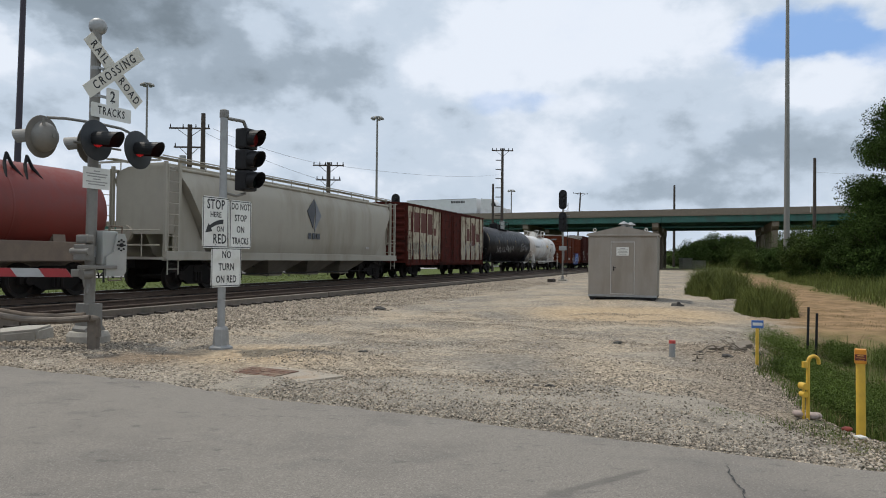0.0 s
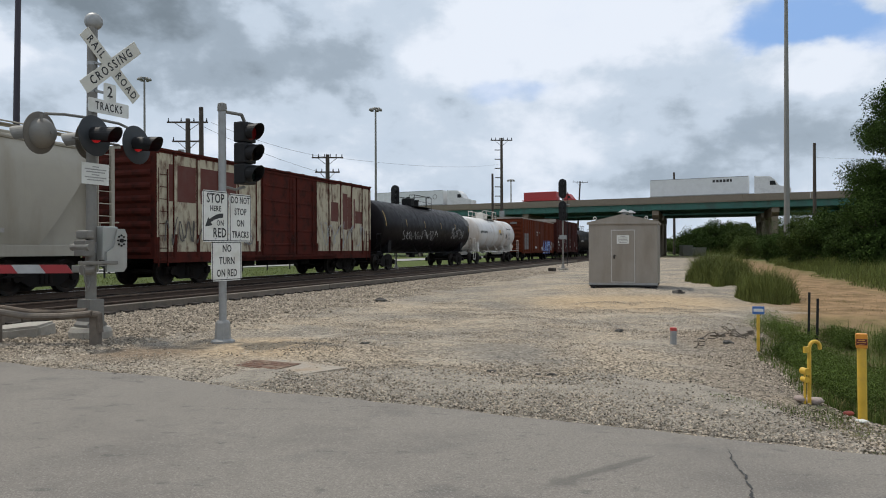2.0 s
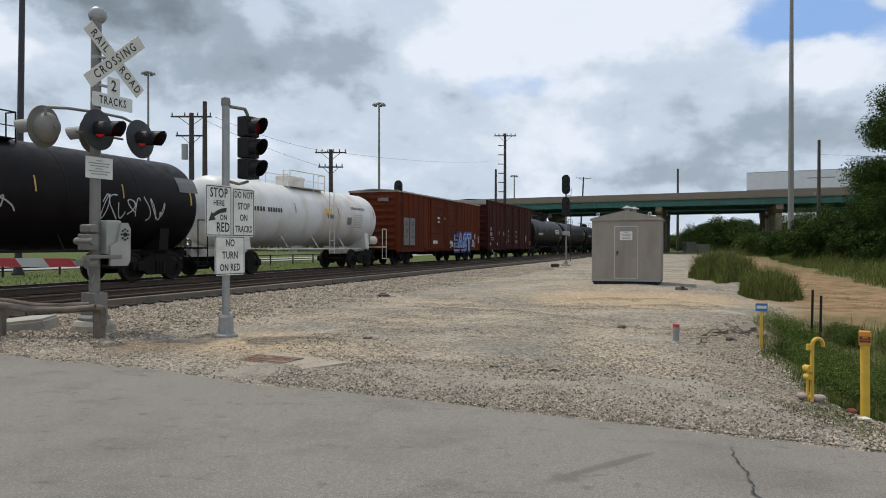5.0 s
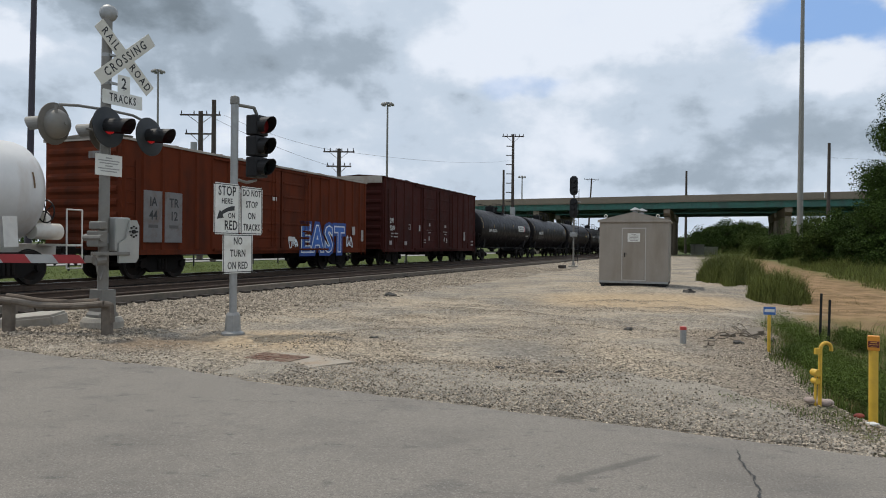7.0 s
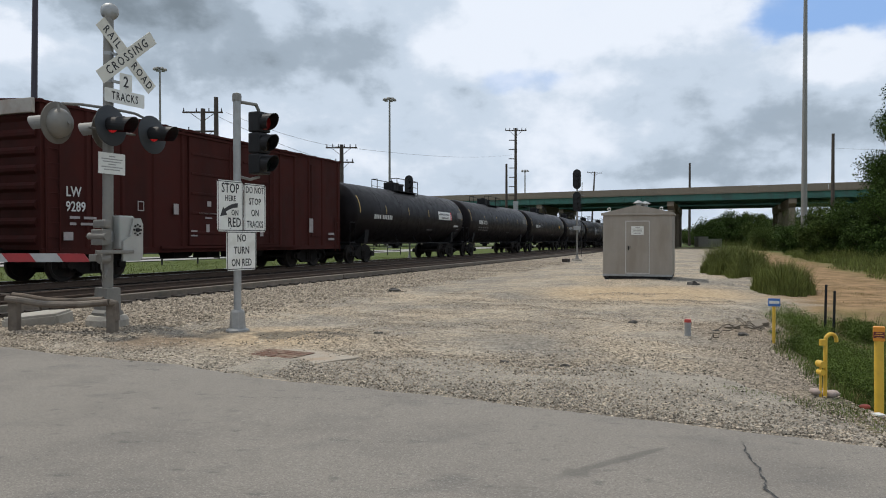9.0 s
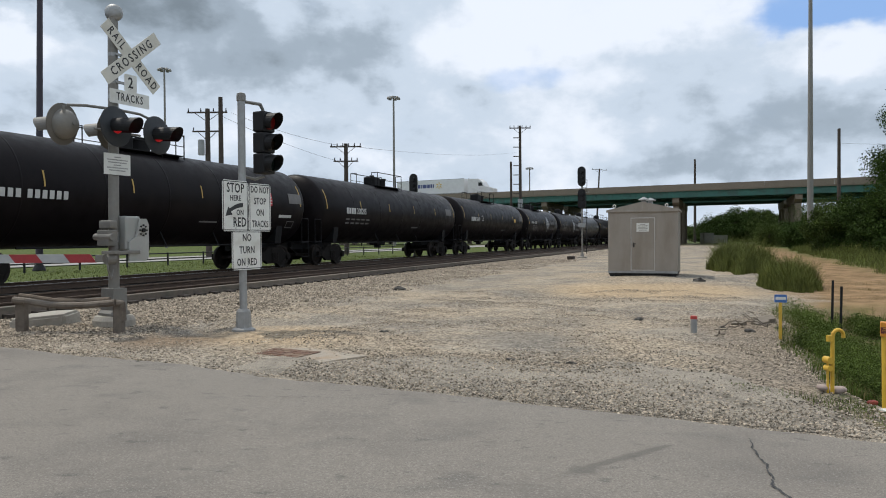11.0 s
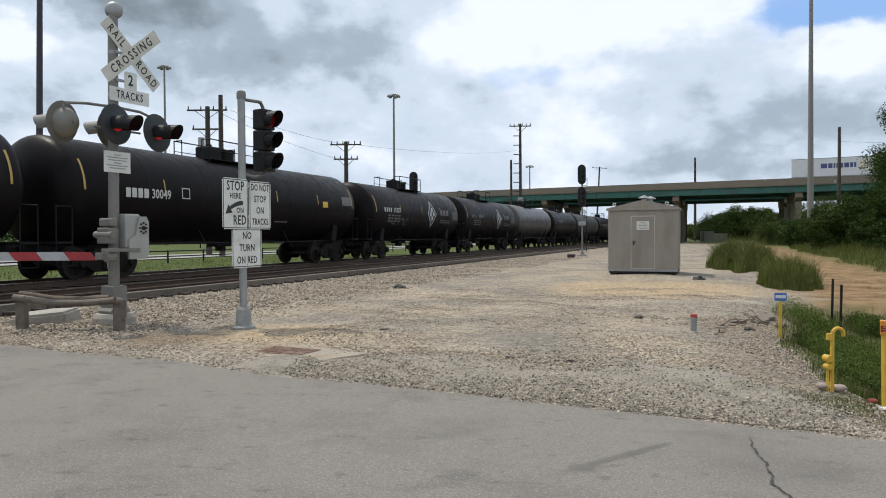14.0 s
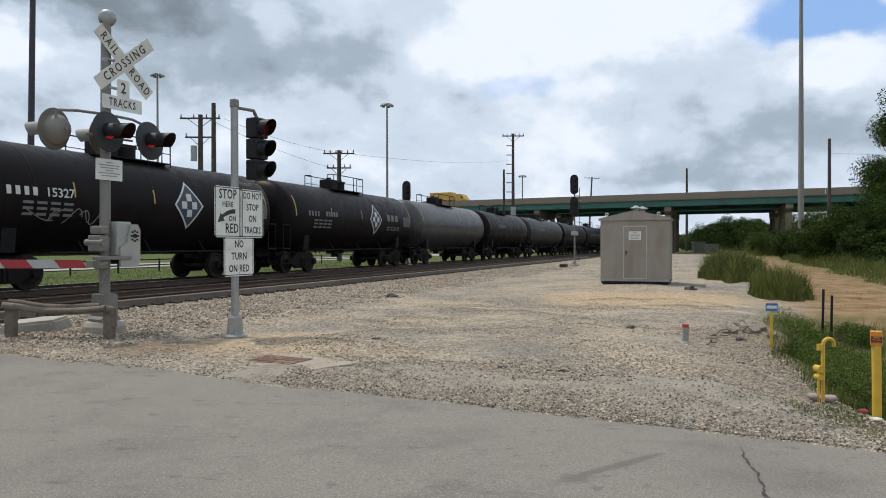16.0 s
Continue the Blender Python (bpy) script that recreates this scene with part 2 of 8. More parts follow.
def grid_mesh(bm, xs, ys, zf, keep=None):
    vs = {}
    for i, x in enumerate(xs):
        for j, y in enumerate(ys):
            vs[i, j] = bm.verts.new((x, y, zf(x, y)))
    for i in range(len(xs) - 1):
        for j in range(len(ys) - 1):
            if keep is None or keep((xs[i] + xs[i + 1]) / 2, (ys[j] + ys[j + 1]) / 2):
                bm.faces.new((vs[i, j], vs[i + 1, j], vs[i + 1, j + 1], vs[i, j + 1]))
    return bm


def steps(a, b, near, first, grow):
    """Coordinates that widen away from near."""
    up, x, st = [near], near, first
    while x < b:
        x += st
        up.append(min(x, b))
        st *= grow
    dn, x, st = [], near, first
    while x > a:
        x -= st
        dn.append(max(x, a))
        st *= grow
    return dn[::-1] + up


# ---- ground, road, tracks ----
def ground_material():
    m = bpy.data.materials.new("limestone_gravel")
    m.use_nodes = True
    nt = m.node_tree
    N, L = nt.nodes.new, nt.links.new
    b = nt.nodes["Principled BSDF"]
    b.inputs["Roughness"].default_value, b.inputs["Specular IOR Level"].default_value = 0.95, 0.12
    tc = N("ShaderNodeTexCoord").outputs["Object"]

    def nz(sc, det=6, rough=0.6):
        n = N("ShaderNodeTexNoise")
        n.inputs["Scale"].default_value, n.inputs["Detail"].default_value, n.inputs["Roughness"].default_value = sc, det, rough
        L(tc, n.inputs["Vector"])
        return n.outputs["Fac"]

    def rg(v, a, c, lo=0.0, hi=1.0):
        r = N("ShaderNodeMapRange")
        r.interpolation_type = "SMOOTHSTEP"
        for i, q in enumerate((a, c, lo, hi)):
            r.inputs[1 + i].default_value = q
        L(v, r.inputs[0])
        return r.outputs[0]

    def mx(fac, a, c, mode="MIX"):
        x = N("ShaderNodeMix")
        x.data_type, x.blend_type = "RGBA", mode
        for s, v in ((0, fac), (6, a), (7, c)):
            if isinstance(v, tuple):
                x.inputs[s].default_value = (*v, 1)
            elif isinstance(v, (int, float)):
                x.inputs[s].default_value = v
            else:
                L(v, x.inputs[s])
        return x.outputs[2]

    def mth(op, a, c):
        x = N("ShaderNodeMath")
        x.operation = op
        for i, v in enumerate((a, c)):
            if isinstance(v, (int, float)):
                x.inputs[i].default_value = v
            else:
                L(v, x.inputs[i])
        return x.outputs[0]

    def along(vec, off=0.0):
        x = N("ShaderNodeVectorMath")
        x.operation = "DOT_PRODUCT"
        x.inputs[1].default_value = vec
        L(tc, x.inputs[0])
        return mth("ADD", x.outputs["Value"], off)

    def spot(cx, cy, r0, r1):
        x = N("ShaderNodeVectorMath")
        x.operation = "DISTANCE"
        x.inputs[1].default_value = (cx, cy, 0)
        L(tc, x.inputs[0])
        return rg(mth("ADD", x.outputs["Value"], mth("MULTIPLY", nz(0.9), 1.2)), r0 + 0.6, r1 + 0.6, 1, 0)

    vor = N("ShaderNodeTexVoronoi")
    vor.inputs["Scale"].default_value = 40
    L(tc, vor.inputs["Vector"])
    sep = N("ShaderNodeSeparateColor")
    L(vor.outputs["Color"], sep.inputs[0])
    stone = sep.outputs[0]
    wob = mth("MULTIPLY", mth("SUBTRACT", nz(0.6), 0.5), 3.0)
    d = mth("ADD", along(tuple(NL)), wob)
    s = along(tuple(U))
    light = mx(rg(stone, 0, 1), (0.17, 0.138, 0.098), (0.47, 0.395, 0.30))
    grey = mx(rg(stone, 0, 1), (0.095, 0.084, 0.07), (0.33, 0.295, 0.245))
    col = mx(rg(nz(0.30, 7, 0.65), 0.40, 0.60), light, grey)
    col = mx(mth("MULTIPLY", rg(nz(1.6, 7, 0.7), 0.52, 0.66), 0.6), col, (0.13, 0.12, 0.105))
    # packed fines and sand
    col = mx(rg(nz(0.8, 8, 0.7), 0.5, 0.64, 0, 0.7), col, mx(rg(nz(30), 0.3, 0.7), (0.31, 0.268, 0.21), (0.42, 0.378, 0.31)))
    sand = mx(rg(nz(9), 0.3, 0.7), (0.33, 0.24, 0.145), (0.43, 0.335, 0.22))
    col = mx(mth("MULTIPLY", spot(5.6, 19.6, 1.6, 4.0), 0.9), col, sand)
    col = mx(mth("MULTIPLY", spot(-2.6, 10.8, 0.4, 1.9), 0.75), col, sand)
    soil = mx(rg(nz(7), 0.3, 0.7), (0.13, 0.095, 0.065), (0.27, 0.20, 0.135))
    col = mx(mth("MULTIPLY", spot(-4.3, 10.35, 0.2, 1.2), 0.85), col, soil)
    col = mx(mth("MULTIPLY", spot(5.0, 11.9, 0.3, 1.5), 0.6), col, soil)
    col = mx(mth("MULTIPLY", spot(1.1, 10.4, 0.2, 1.3), 0.55), col, (0.15, 0.14, 0.125))
    col = mx(mth("MULTIPLY", spot(1.9, 12.6, 0.2, 1.5), 0.5), col, (0.16, 0.148, 0.13))
    # ballast next to the tracks
    bal = mx(rg(stone, 0, 1), (0.07, 0.055, 0.043), (0.40, 0.345, 0.27))
    col = mx(mth("MULTIPLY", rg(d, 8.6, 9.8), rg(d, 11.9, 12.3, 1, 0)), col, bal)
    # same stones in near-black colours, from the near track out to the grass
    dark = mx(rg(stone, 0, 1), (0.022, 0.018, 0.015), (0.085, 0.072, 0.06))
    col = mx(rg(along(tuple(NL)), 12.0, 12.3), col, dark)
    # coarse mottling, and single darker stones
    k = rg(nz(9.0, 9, 0.8), 0.32, 0.68, 0.68, 1.3)
    cb = N("ShaderNodeCombineColor")
    for i in range(3):
        L(k, cb.inputs[i])
    col = mx(1.0, col, cb.outputs[0], "MULTIPLY")
    v2 = N("ShaderNodeTexVoronoi")
    v2.inputs["Scale"].default_value = 13
    L(tc, v2.inputs["Vector"])
    s2 = N("ShaderNodeSeparateColor")
    L(v2.outputs["Color"], s2.inputs[0])
    pick = mth("MULTIPLY", rg(s2.outputs[0], 0.80, 0.86), rg(v2.outputs["Distance"], 0.22, 0.34, 1, 0))
    col = mx(mth("MULTIPLY", pick, 0.75), col, (0.075, 0.066, 0.056))
    # grass beyond the tracks, dry earth and grass on the bank
    green = mx(rg(nz(3.5, 8), 0.35, 0.65), (0.045, 0.068, 0.016), (0.105, 0.125, 0.038))
    col = mx(rg(along(tuple(NL)), 19.9, 20.5), col, green)
    dry = mx(rg(nz(1.4, 8), 0.35, 0.65), (0.150, 0.100, 0.050), (0.29, 0.190, 0.105))
    col = mx(rg(d, -1.2, -2.6), col, dry)
    weedy = mx(rg(nz(1.1, 8, 0.7), 0.40, 0.60), (0.13, 0.098, 0.058), (0.075, 0.098, 0.028))
    dd = mth("ADD", along(tuple(NL)), mth("MULTIPLY", wob, 0.25))
    col = mx(mth("MULTIPLY", mth("MULTIPLY", rg(dd, -0.75, -1.3), rg(dd, -5.5, -4.5)), rg(s, 18.5, 15.0)), col, weedy)
    brown = mx(rg(stone, 0, 1), (0.055, 0.043, 0.034), (0.30, 0.25, 0.19))
    col = mx(mth("MULTIPLY", mth("MULTIPLY", rg(dd, 0.6, -0.3), rg(dd, -1.4, -0.8)), mth("MULTIPLY", rg(s, 14.0, 12.0), 0.7)), col, brown)
    gm = mth("MULTIPLY", rg(d, -5.0, -7.5), rg(nz(0.35, 4), 0.36, 0.52))
    col = mx(gm, col, green)
    col = mx(rg(d, -11.0, -14.0), col, green)
    far = mx(rg(nz(0.05, 5), 0.4, 0.6), (0.05, 0.08, 0.025), (0.11, 0.12, 0.05))
    col = mx(rg(s, 110.0, 170.0), col, far)
    L(col, b.inputs["Base Color"])
    bp = N("ShaderNodeBump")
    bp.inputs["Strength"].default_value, bp.inputs["Distance"].default_value = 0.5, 0.02
    L(vor.outputs["Distance"], bp.inputs["Height"])
    L(bp.outputs["Normal"], b.inputs["Normal"])
    return m


def road_material():
    m = mat("worn_asphalt", (0.226, 0.207, 0.182), 0.92, 0, 0.22, 70, (0.155, 0.143, 0.13), 0.7, 0.7, 0.6, 150, spec=0.15)
    nt = m.node_tree
    N, L = nt.nodes.new, nt.links.new
    b = nt.nodes["Principled BSDF"]
    src = b.inputs["Base Color"].links[0].from_socket
    tc, mp = N("ShaderNodeTexCoord"), N("ShaderNodeMapping")
    mp.inputs["Rotation"].default_value = (0, 0, radians(27))
    mp.inputs["Scale"].default_value = (1.0, 1.7, 1.0)
    L(tc.outputs["Object"], mp.inputs["Vector"])
    for sc, lo, hi, amt, dark in ((1.3, 0.58, 0.74, 0.5, (0.12, 0.115, 0.11)), (4.2, 0.63, 0.70, 0.5, (0.10, 0.097, 0.093)), (14.0, 0.66, 0.72, 0.4, (0.11, 0.105, 0.10)), (75.0, 0.56, 0.64, 0.55, (0.34, 0.32, 0.29)), (95.0, 0.58, 0.66, 0.5, (0.09, 0.085, 0.08))):
        n, r, x = N("ShaderNodeTexNoise"), N("ShaderNodeMapRange"), N("ShaderNodeMix")
        n.inputs["Scale"].default_value, n.inputs["Detail"].default_value = sc, 3
        L(mp.outputs["Vector"] if sc < 40 else tc.outputs["Object"], n.inputs["Vector"])
        for i, q in enumerate((lo, hi, 0.0, amt)):
            r.inputs[1 + i].default_value = q
        L(n.outputs["Fac"], r.inputs[0])
        x.data_type = "RGBA"
        L(r.outputs[0], x.inputs[0])
        L(src, x.inputs[6])
        x.inputs[7].default_value = (*dark, 1)
        src = x.outputs[2]
    # an old tar smear: a streak with a blot at one end, its edges broken up
    def node_math(op, p, q):
        x = N("ShaderNodeMath")
        x.operation = op
        for i, v in enumerate((p, q)):
            if isinstance(v, (int, float)):
                x.inputs[i].default_value = v
            else:
                L(v, x.inputs[i])
        return x.outputs[0]

    m2 = N("ShaderNodeMapping")
    m2.vector_type = "TEXTURE"
    m2.inputs["Location"].default_value = (0.92, 4.56, 0)
    m2.inputs["Rotation"].default_value = (0, 0, radians(35))
    L(tc.outputs["Object"], m2.inputs["Vector"])
    sp = N("ShaderNodeSeparateXYZ")
    L(m2.outputs["Vector"], sp.inputs[0])
    n = N("ShaderNodeTexNoise")
    n.inputs["Scale"].default_value, n.inputs["Detail"].default_value = 16, 6
    L(tc.outputs["Object"], n.inputs["Vector"])
    rag = node_math("MULTIPLY", node_math("SUBTRACT", n.outputs["Fac"], 0.5), 0.9)
    streak = node_math("ADD", node_math("POWER", node_math("ABSOLUTE", node_math("DIVIDE", node_math("SUBTRACT", sp.outputs[0], 0.25), 0.55), 0), 4.0), node_math("ABSOLUTE", node_math("DIVIDE", sp.outputs[1], 0.05), 0))
    blot = node_math("ADD", node_math("ABSOLUTE", node_math("DIVIDE", node_math("ADD", sp.outputs[0], 0.12), 0.22), 0), node_math("ABSOLUTE", node_math("DIVIDE", node_math("ADD", sp.outputs[1], 0.02), 0.11), 0))
    dist = node_math("ADD", node_math("MINIMUM", streak, blot), rag)
    r = N("ShaderNodeMapRange")
    r.interpolation_type = "SMOOTHSTEP"
    for i, q in enumerate((0.4, 1.3, 0.6, 0.0)):
        r.inputs[1 + i].default_value = q
    L(dist, r.inputs[0])
    x = N("ShaderNodeMix")
    x.data_type = "RGBA"
    L(r.outputs[0], x.inputs[0])
    L(src, x.inputs[6])
    x.inputs[7].default_value = (0.115, 0.108, 0.10, 1)
    L(x.outputs[2], b.inputs["Base Color"])
    return m


def build_ground():
    bm = B()
    xs = steps(-900, 900, 1.0, 0.30, 1.045)
    ys = steps(-300, 1500, 9.0, 0.30, 1.04)
    grid_mesh(bm, xs, ys, ground_z)
    g = part("ground", bm, ground_material(), None, smooth=True)
    tagged(g, "pale crushed limestone gravel, packed fines and dry grass", "ground", kind="structure")
    # road sheet with a ragged edge, 2 cm thick
    d = (ROAD_B - ROAD_A).normalized()
    n = Vector((-d.y, d.x))
    bm = B()
    rows = []
    offs = [0.0, -0.12, -0.5, -1.2, -2.2, -3.5, -5.0, -7.0, -9.5]
    count = 420
    for i in range(count):
        t = -30 + i * 0.16
        wig = fnoise(t, 0, 0.5, 7) * 0.16 + fnoise(t, 0, 2.3, 9) * 0.07 + fnoise(t, 0, 7, 2) * 0.03
        row = []
        for k, o in enumerate(offs):
            p = ROAD_A + d * t + n * (o + (wig if k < 2 else 0))
            z = (0.004 if k == 0 else 0.022) + 0.012 * fnoise(p.x, p.y, 0.5)
            row.append(bm.verts.new((p.x, p.y, z)))
        rows.append(row)
    for a, b_ in zip(rows, rows[1:]):
        for k in range(len(offs) - 1):
            bm.faces.new((a[k], b_[k], b_[k + 1], a[k + 1]))
    r = part("road", bm, road_material(), None, smooth=True)
    tagged(r, "worn grey asphalt road with a ragged gravel edge", "road", kind="structure")
    # cracks and oil-dark patches, thin sheets on the road
    crack = mat("crack_shadow_tar", (0.04, 0.04, 0.04), 0.95, bump=0)
    bm = B()
    x, y = 2.15, 5.14
    for i in range(32):
        nx, ny = x + random.uniform(-0.022, 0.022) - 0.0135, y - random.uniform(0.02, 0.05)
        w = random.uniform(0.002, 0.009) * (0.4 + 0.6 * min(1, i / 8))
        vs = [bm.verts.new(c) for c in ((x - w, y, 0.034), (x + w, y, 0.034), (nx + w, ny, 0.034), (nx - w, ny, 0.034))]
        bm.faces.new(vs)
        x, y = nx, ny
    c = part("road_crack", bm, crack, r)
    bm = B()
    x, y = -1.9, 6.55
    for i in range(30):
        nx, ny = x + random.uniform(0.02, 0.075), y + random.uniform(-0.03, 0.04)
        w = random.uniform(0.001, 0.005)
        bm.faces.new([bm.verts.new(c_) for c_ in ((x, y - w, 0.036), (nx, ny - w, 0.036), (nx, ny + w, 0.036), (x, y + w, 0.036))])
        x, y = nx, ny
    part("road_crack", bm, crack, r)
    # worn drive-in apron: old asphalt under fines, its broken edge a low step
    edge = [(-2.0, 9.3), (-1.25, 8.95), (-0.55, 9.1), (0.0, 9.15), (0.45, 8.6), (0.85, 8.35), (1.45, 8.25), (2.0, 8.55), (2.5, 8.2), (2.95, 7.55), (3.2, 6.7), (3.25, 5.95), (3.3, 5.3)]
    dense = []
    for p, q in zip(edge, edge[1:]):
        for k in range(8):
            t = k / 8
            X, Y = p[0] + (q[0] - p[0]) * t, p[1] + (q[1] - p[1]) * t
            dense.append((X + fnoise(X, Y, 3.0, 5) * 0.12, Y + fnoise(X, Y, 3.0, 6) * 0.12))
    bm = B()
    rows = []
    for X, Y in dense:
        q = road_side(X, Y)
        row = []
        for k in range(7):
            t = k / 6
            px, py = X - n.x * (q + 0.02) * t, Y - n.y * (q + 0.02) * t
            zz = ground_z(px, py) + (-0.004 if k == 0 else 0.012 - 0.004 * t)
            row.append(bm.verts.new((px, py, zz)))
        rows.append(row)
    for a_, b_ in zip(rows, rows[1:]):
        for k in range(6):
            bm.faces.new((a_[k], b_[k], b_[k + 1], a_[k + 1]))
    ap = part("apron", bm, mat("fines_over_asphalt", (0.262, 0.236, 0.196), 0.95, 0, 0.55, 70, (0.125, 0.113, 0.098), 0.75, 2.2, 0.4, 80, spec=0.12), None, smooth=True)
    tagged(ap, "worn grey drive-in apron of old asphalt and fines", "pavement", kind="structure")
    return g, r


def scatter_stones(name, material, label, n, sampler, size, seed, category="gravel", lift=None):
    """Many small broken stones in one mesh."""
    rs = np.random.RandomState(seed)
    base = np.array([(1, 0, 0), (-1, 0, 0), (0, 1, 0), (0, -1, 0), (0, 0, 1), (0, 0, -1)], float)
    tri = np.array([(0, 2, 4), (2, 1, 4), (1, 3, 4), (3, 0, 4), (2, 0, 5), (1, 2, 5), (3, 1, 5), (0, 3, 5)])
    V, F = [], []
    for i in range(n):
        x, y = sampler(rs)
        r = size[0] + (size[1] - size[0]) * rs.rand() ** 2.2
        a = rs.rand() * 6.28
        p = base * (0.7 + 0.6 * rs.rand(6, 1)) * r * np.array([1, 0.8, 0.62]) + rs.randn(6, 3) * r * 0.16
        ca, sa = math.cos(a), math.sin(a)
        q = np.stack([p[:, 0] * ca - p[:, 1] * sa + x, p[:, 0] * sa + p[:, 1] * ca + y, p[:, 2] + ground_z(x, y) + r * 0.18 + (lift(x, y) if lift else 0.0)], 1)
        V.append(q)
        F.append(tri + 6 * i)
    me = bpy.data.meshes.new(name)
    me.from_pydata(np.concatenate(V).tolist(), [], np.concatenate(F).tolist())
    me.materials.append(material)
    return tagged(new(name, me), label, category, kind="stuff")


def build_gravel():
    st = mat("loose_limestone", (0.30, 0.255, 0.20), 0.95, 0, 0.3, 8, bump=0, isl=0.72, spec=0.12)

    def ballast(rs):
        while True:
            d, s = rs.uniform(8.3, 12.1), 7 + 40 * rs.rand() ** 1.6
            p = U * s + NL * d
            if road_side(p.x, p.y) > 0.8 and rs.rand() < smooth(7.9, 9.8, d):
                return p.x, p.y
    scatter_stones("ballast_stones", st, "loose pale limestone ballast beside the track", 36000, ballast, (0.014, 0.040), 5)

    def apron(rs):
        while True:
            x, y = rs.uniform(-7, 7), 5 + 15 * rs.rand() ** 1.35
            r = road_side(x, y)
            if r > -0.12 and fnoise(x, y, 0.5, 11) + 0.6 * math.exp(-r * 1.6) > rs.uniform(-0.35, 0.60):
                return x, y
    def lift(x, y):
        return 0.010 if -1.9 < x < 3.3 and y < 9.2 and road_side(x, y) > 0.05 else 0.0
    scatter_stones("apron_stones", st, "scattered crushed limestone on the gravel apron", 95000, apron, (0.005, 0.019), 6, lift=lift)

    def shoulder(rs):
        while True:
            x, y = rs.uniform(-3.0, 4.6), rs.uniform(4.2, 9.5)
            r = road_side(x, y)
            if 0.02 < r and rs.rand() < math.exp(-r * 1.8) * (0.25 + 0.75 * smooth(-1.0, 3.5, x)) + 0.10 * (fnoise(x, y, 0.9, 21) > 0.1):
                return x, y
    gs = mat("grey_crushed_stone", (0.225, 0.203, 0.17), 0.95, 0, 0.3, 8, bump=0, isl=0.8, spec=0.12)
    scatter_stones("shoulder_stones", gs, "loose grey crushed stone along the road's edge", 17000, shoulder, (0.005, 0.016), 7, lift=lift)
    dk = mat("dark_asphalt_lump", (0.07, 0.066, 0.06), 0.95, 0, 0.3, 20, bump=0.3)
    spots = ((1.4, 8.3, 0.05), (1.25, 8.42, 0.035), (3.35, 12.75, 0.07), (-1.5, 20.5, 0.14), (-3.85, 8.55, 0.06), (5.2, 12.2, 0.05), (4.55, 11.9, 0.05), (5.5, 11.9, 0.07), (7.9, 22.6, 0.16), (0.7, 8.55, 0.05), (-1.1, 11.3, 0.06), (4.75, 11.3, 0.07))
    rs = np.random.RandomState(3)
    for x, y, r in spots:
        bm = B()
        bmesh.ops.create_icosphere(bm, subdivisions=2, radius=r, matrix=Matrix.Translation((x, y, ground_z(x, y) + r * 0.1)) @ Matrix.Diagonal((1.3, 0.8, 0.5, 1)))
        for v in bm.verts:
            v.co += Vector(rs.randn(3) * r * 0.14)
        ob = part("asphalt_lump", bm, dk, None)
        tagged(ob, "dark broken lump of asphalt lying on gravel", "rubble", "lumps on the apron")


def build_track(d, s0, s1, name, near):
    tr = thing(name, "railway track on creosoted ties, rusty brown rails" + (", shiny running surface" if not near else ""), "railway track", kind="structure")
    L = s1 - s0
    for sgn in (-1, 1):
        bm = B()
        prof = [(-0.07, -0.17), (0.07, -0.17), (0.07, -0.155), (0.012, -0.13), (0.012, -0.045), (0.036, -0.03), (0.036, -0.004), (0.03, 0.0), (-0.03, 0.0), (-0.036, -0.004), (-0.036, -0.03), (-0.012, -0.045), (-0.012, -0.13), (-0.07, -0.155)]
        prism(bm, [(a + sgn * 0.75, c) for a, c in prof], s0, s1, "yz")
        ob = part("rail", bm, M["rail"], tr)
        bm = B()
        box(bm, s0, s1, sgn * 0.75 - 0.028, sgn * 0.75 + 0.028, 0.0005, 0.003)
        part("rail_head", bm, M["rail_top"] if not near else M["rail"], tr, "worn running surface")
    tr.matrix_basis = track_pose(0, d, RAIL_Z)
    me = None
    i = 0
    s = 3.0
    rs = random.Random(4)
    far_bm = B()
    while s < s1:
        if i < 150 and s < 86:
            if me is None:
                bm = B()
                box(bm, -0.115, 0.115, -1.32, 1.32, -0.36, -0.172, 0.012)
                me = bpy.data.meshes.new("tie")
                bm.to_mesh(me)
                bm.free()
                me.materials.append(M["tie"])
            ob = new("tie", me)
            ob.parent = tr
            ob.matrix_basis = pose(s, rs.uniform(-0.03, 0.03), rs.uniform(-0.006, 0.006), 0, 0, rs.uniform(-1, 1))
        else:
            box(far_bm, s - 0.115, s + 0.115, -1.3, 1.3, -0.36, -0.172)
        s += 0.56
        i += 1
    tagged(part("far_ties", far_bm, M["tie"], tr), "creosoted ties further along the track", kind="stuff")
    return tr


def build_crossing_panel():
    """The brown timber header along the near track's side, with the ballast against it."""
    bm = B()
    for k in range(14):
        box(bm, -8 + k * 6.0, -8 + k * 6.0 + 5.96, -0.10, 0.10, -0.1, 0.15, 0.015)
    ob = part("timber_edging", bm, mat("weathered_timber", (0.145, 0.12, 0.096), 0.9, 0, 0.25, 10, (0.06, 0.07, 0.055), 0.6, 2, 0.4, isl=0.2), None)
    ob.matrix_basis = track_pose(0, NEAR_TRACK - 1.02, 0.14)
    tagged(ob, "weathered brown timber edging along the near track", "timber edging", kind="structure")


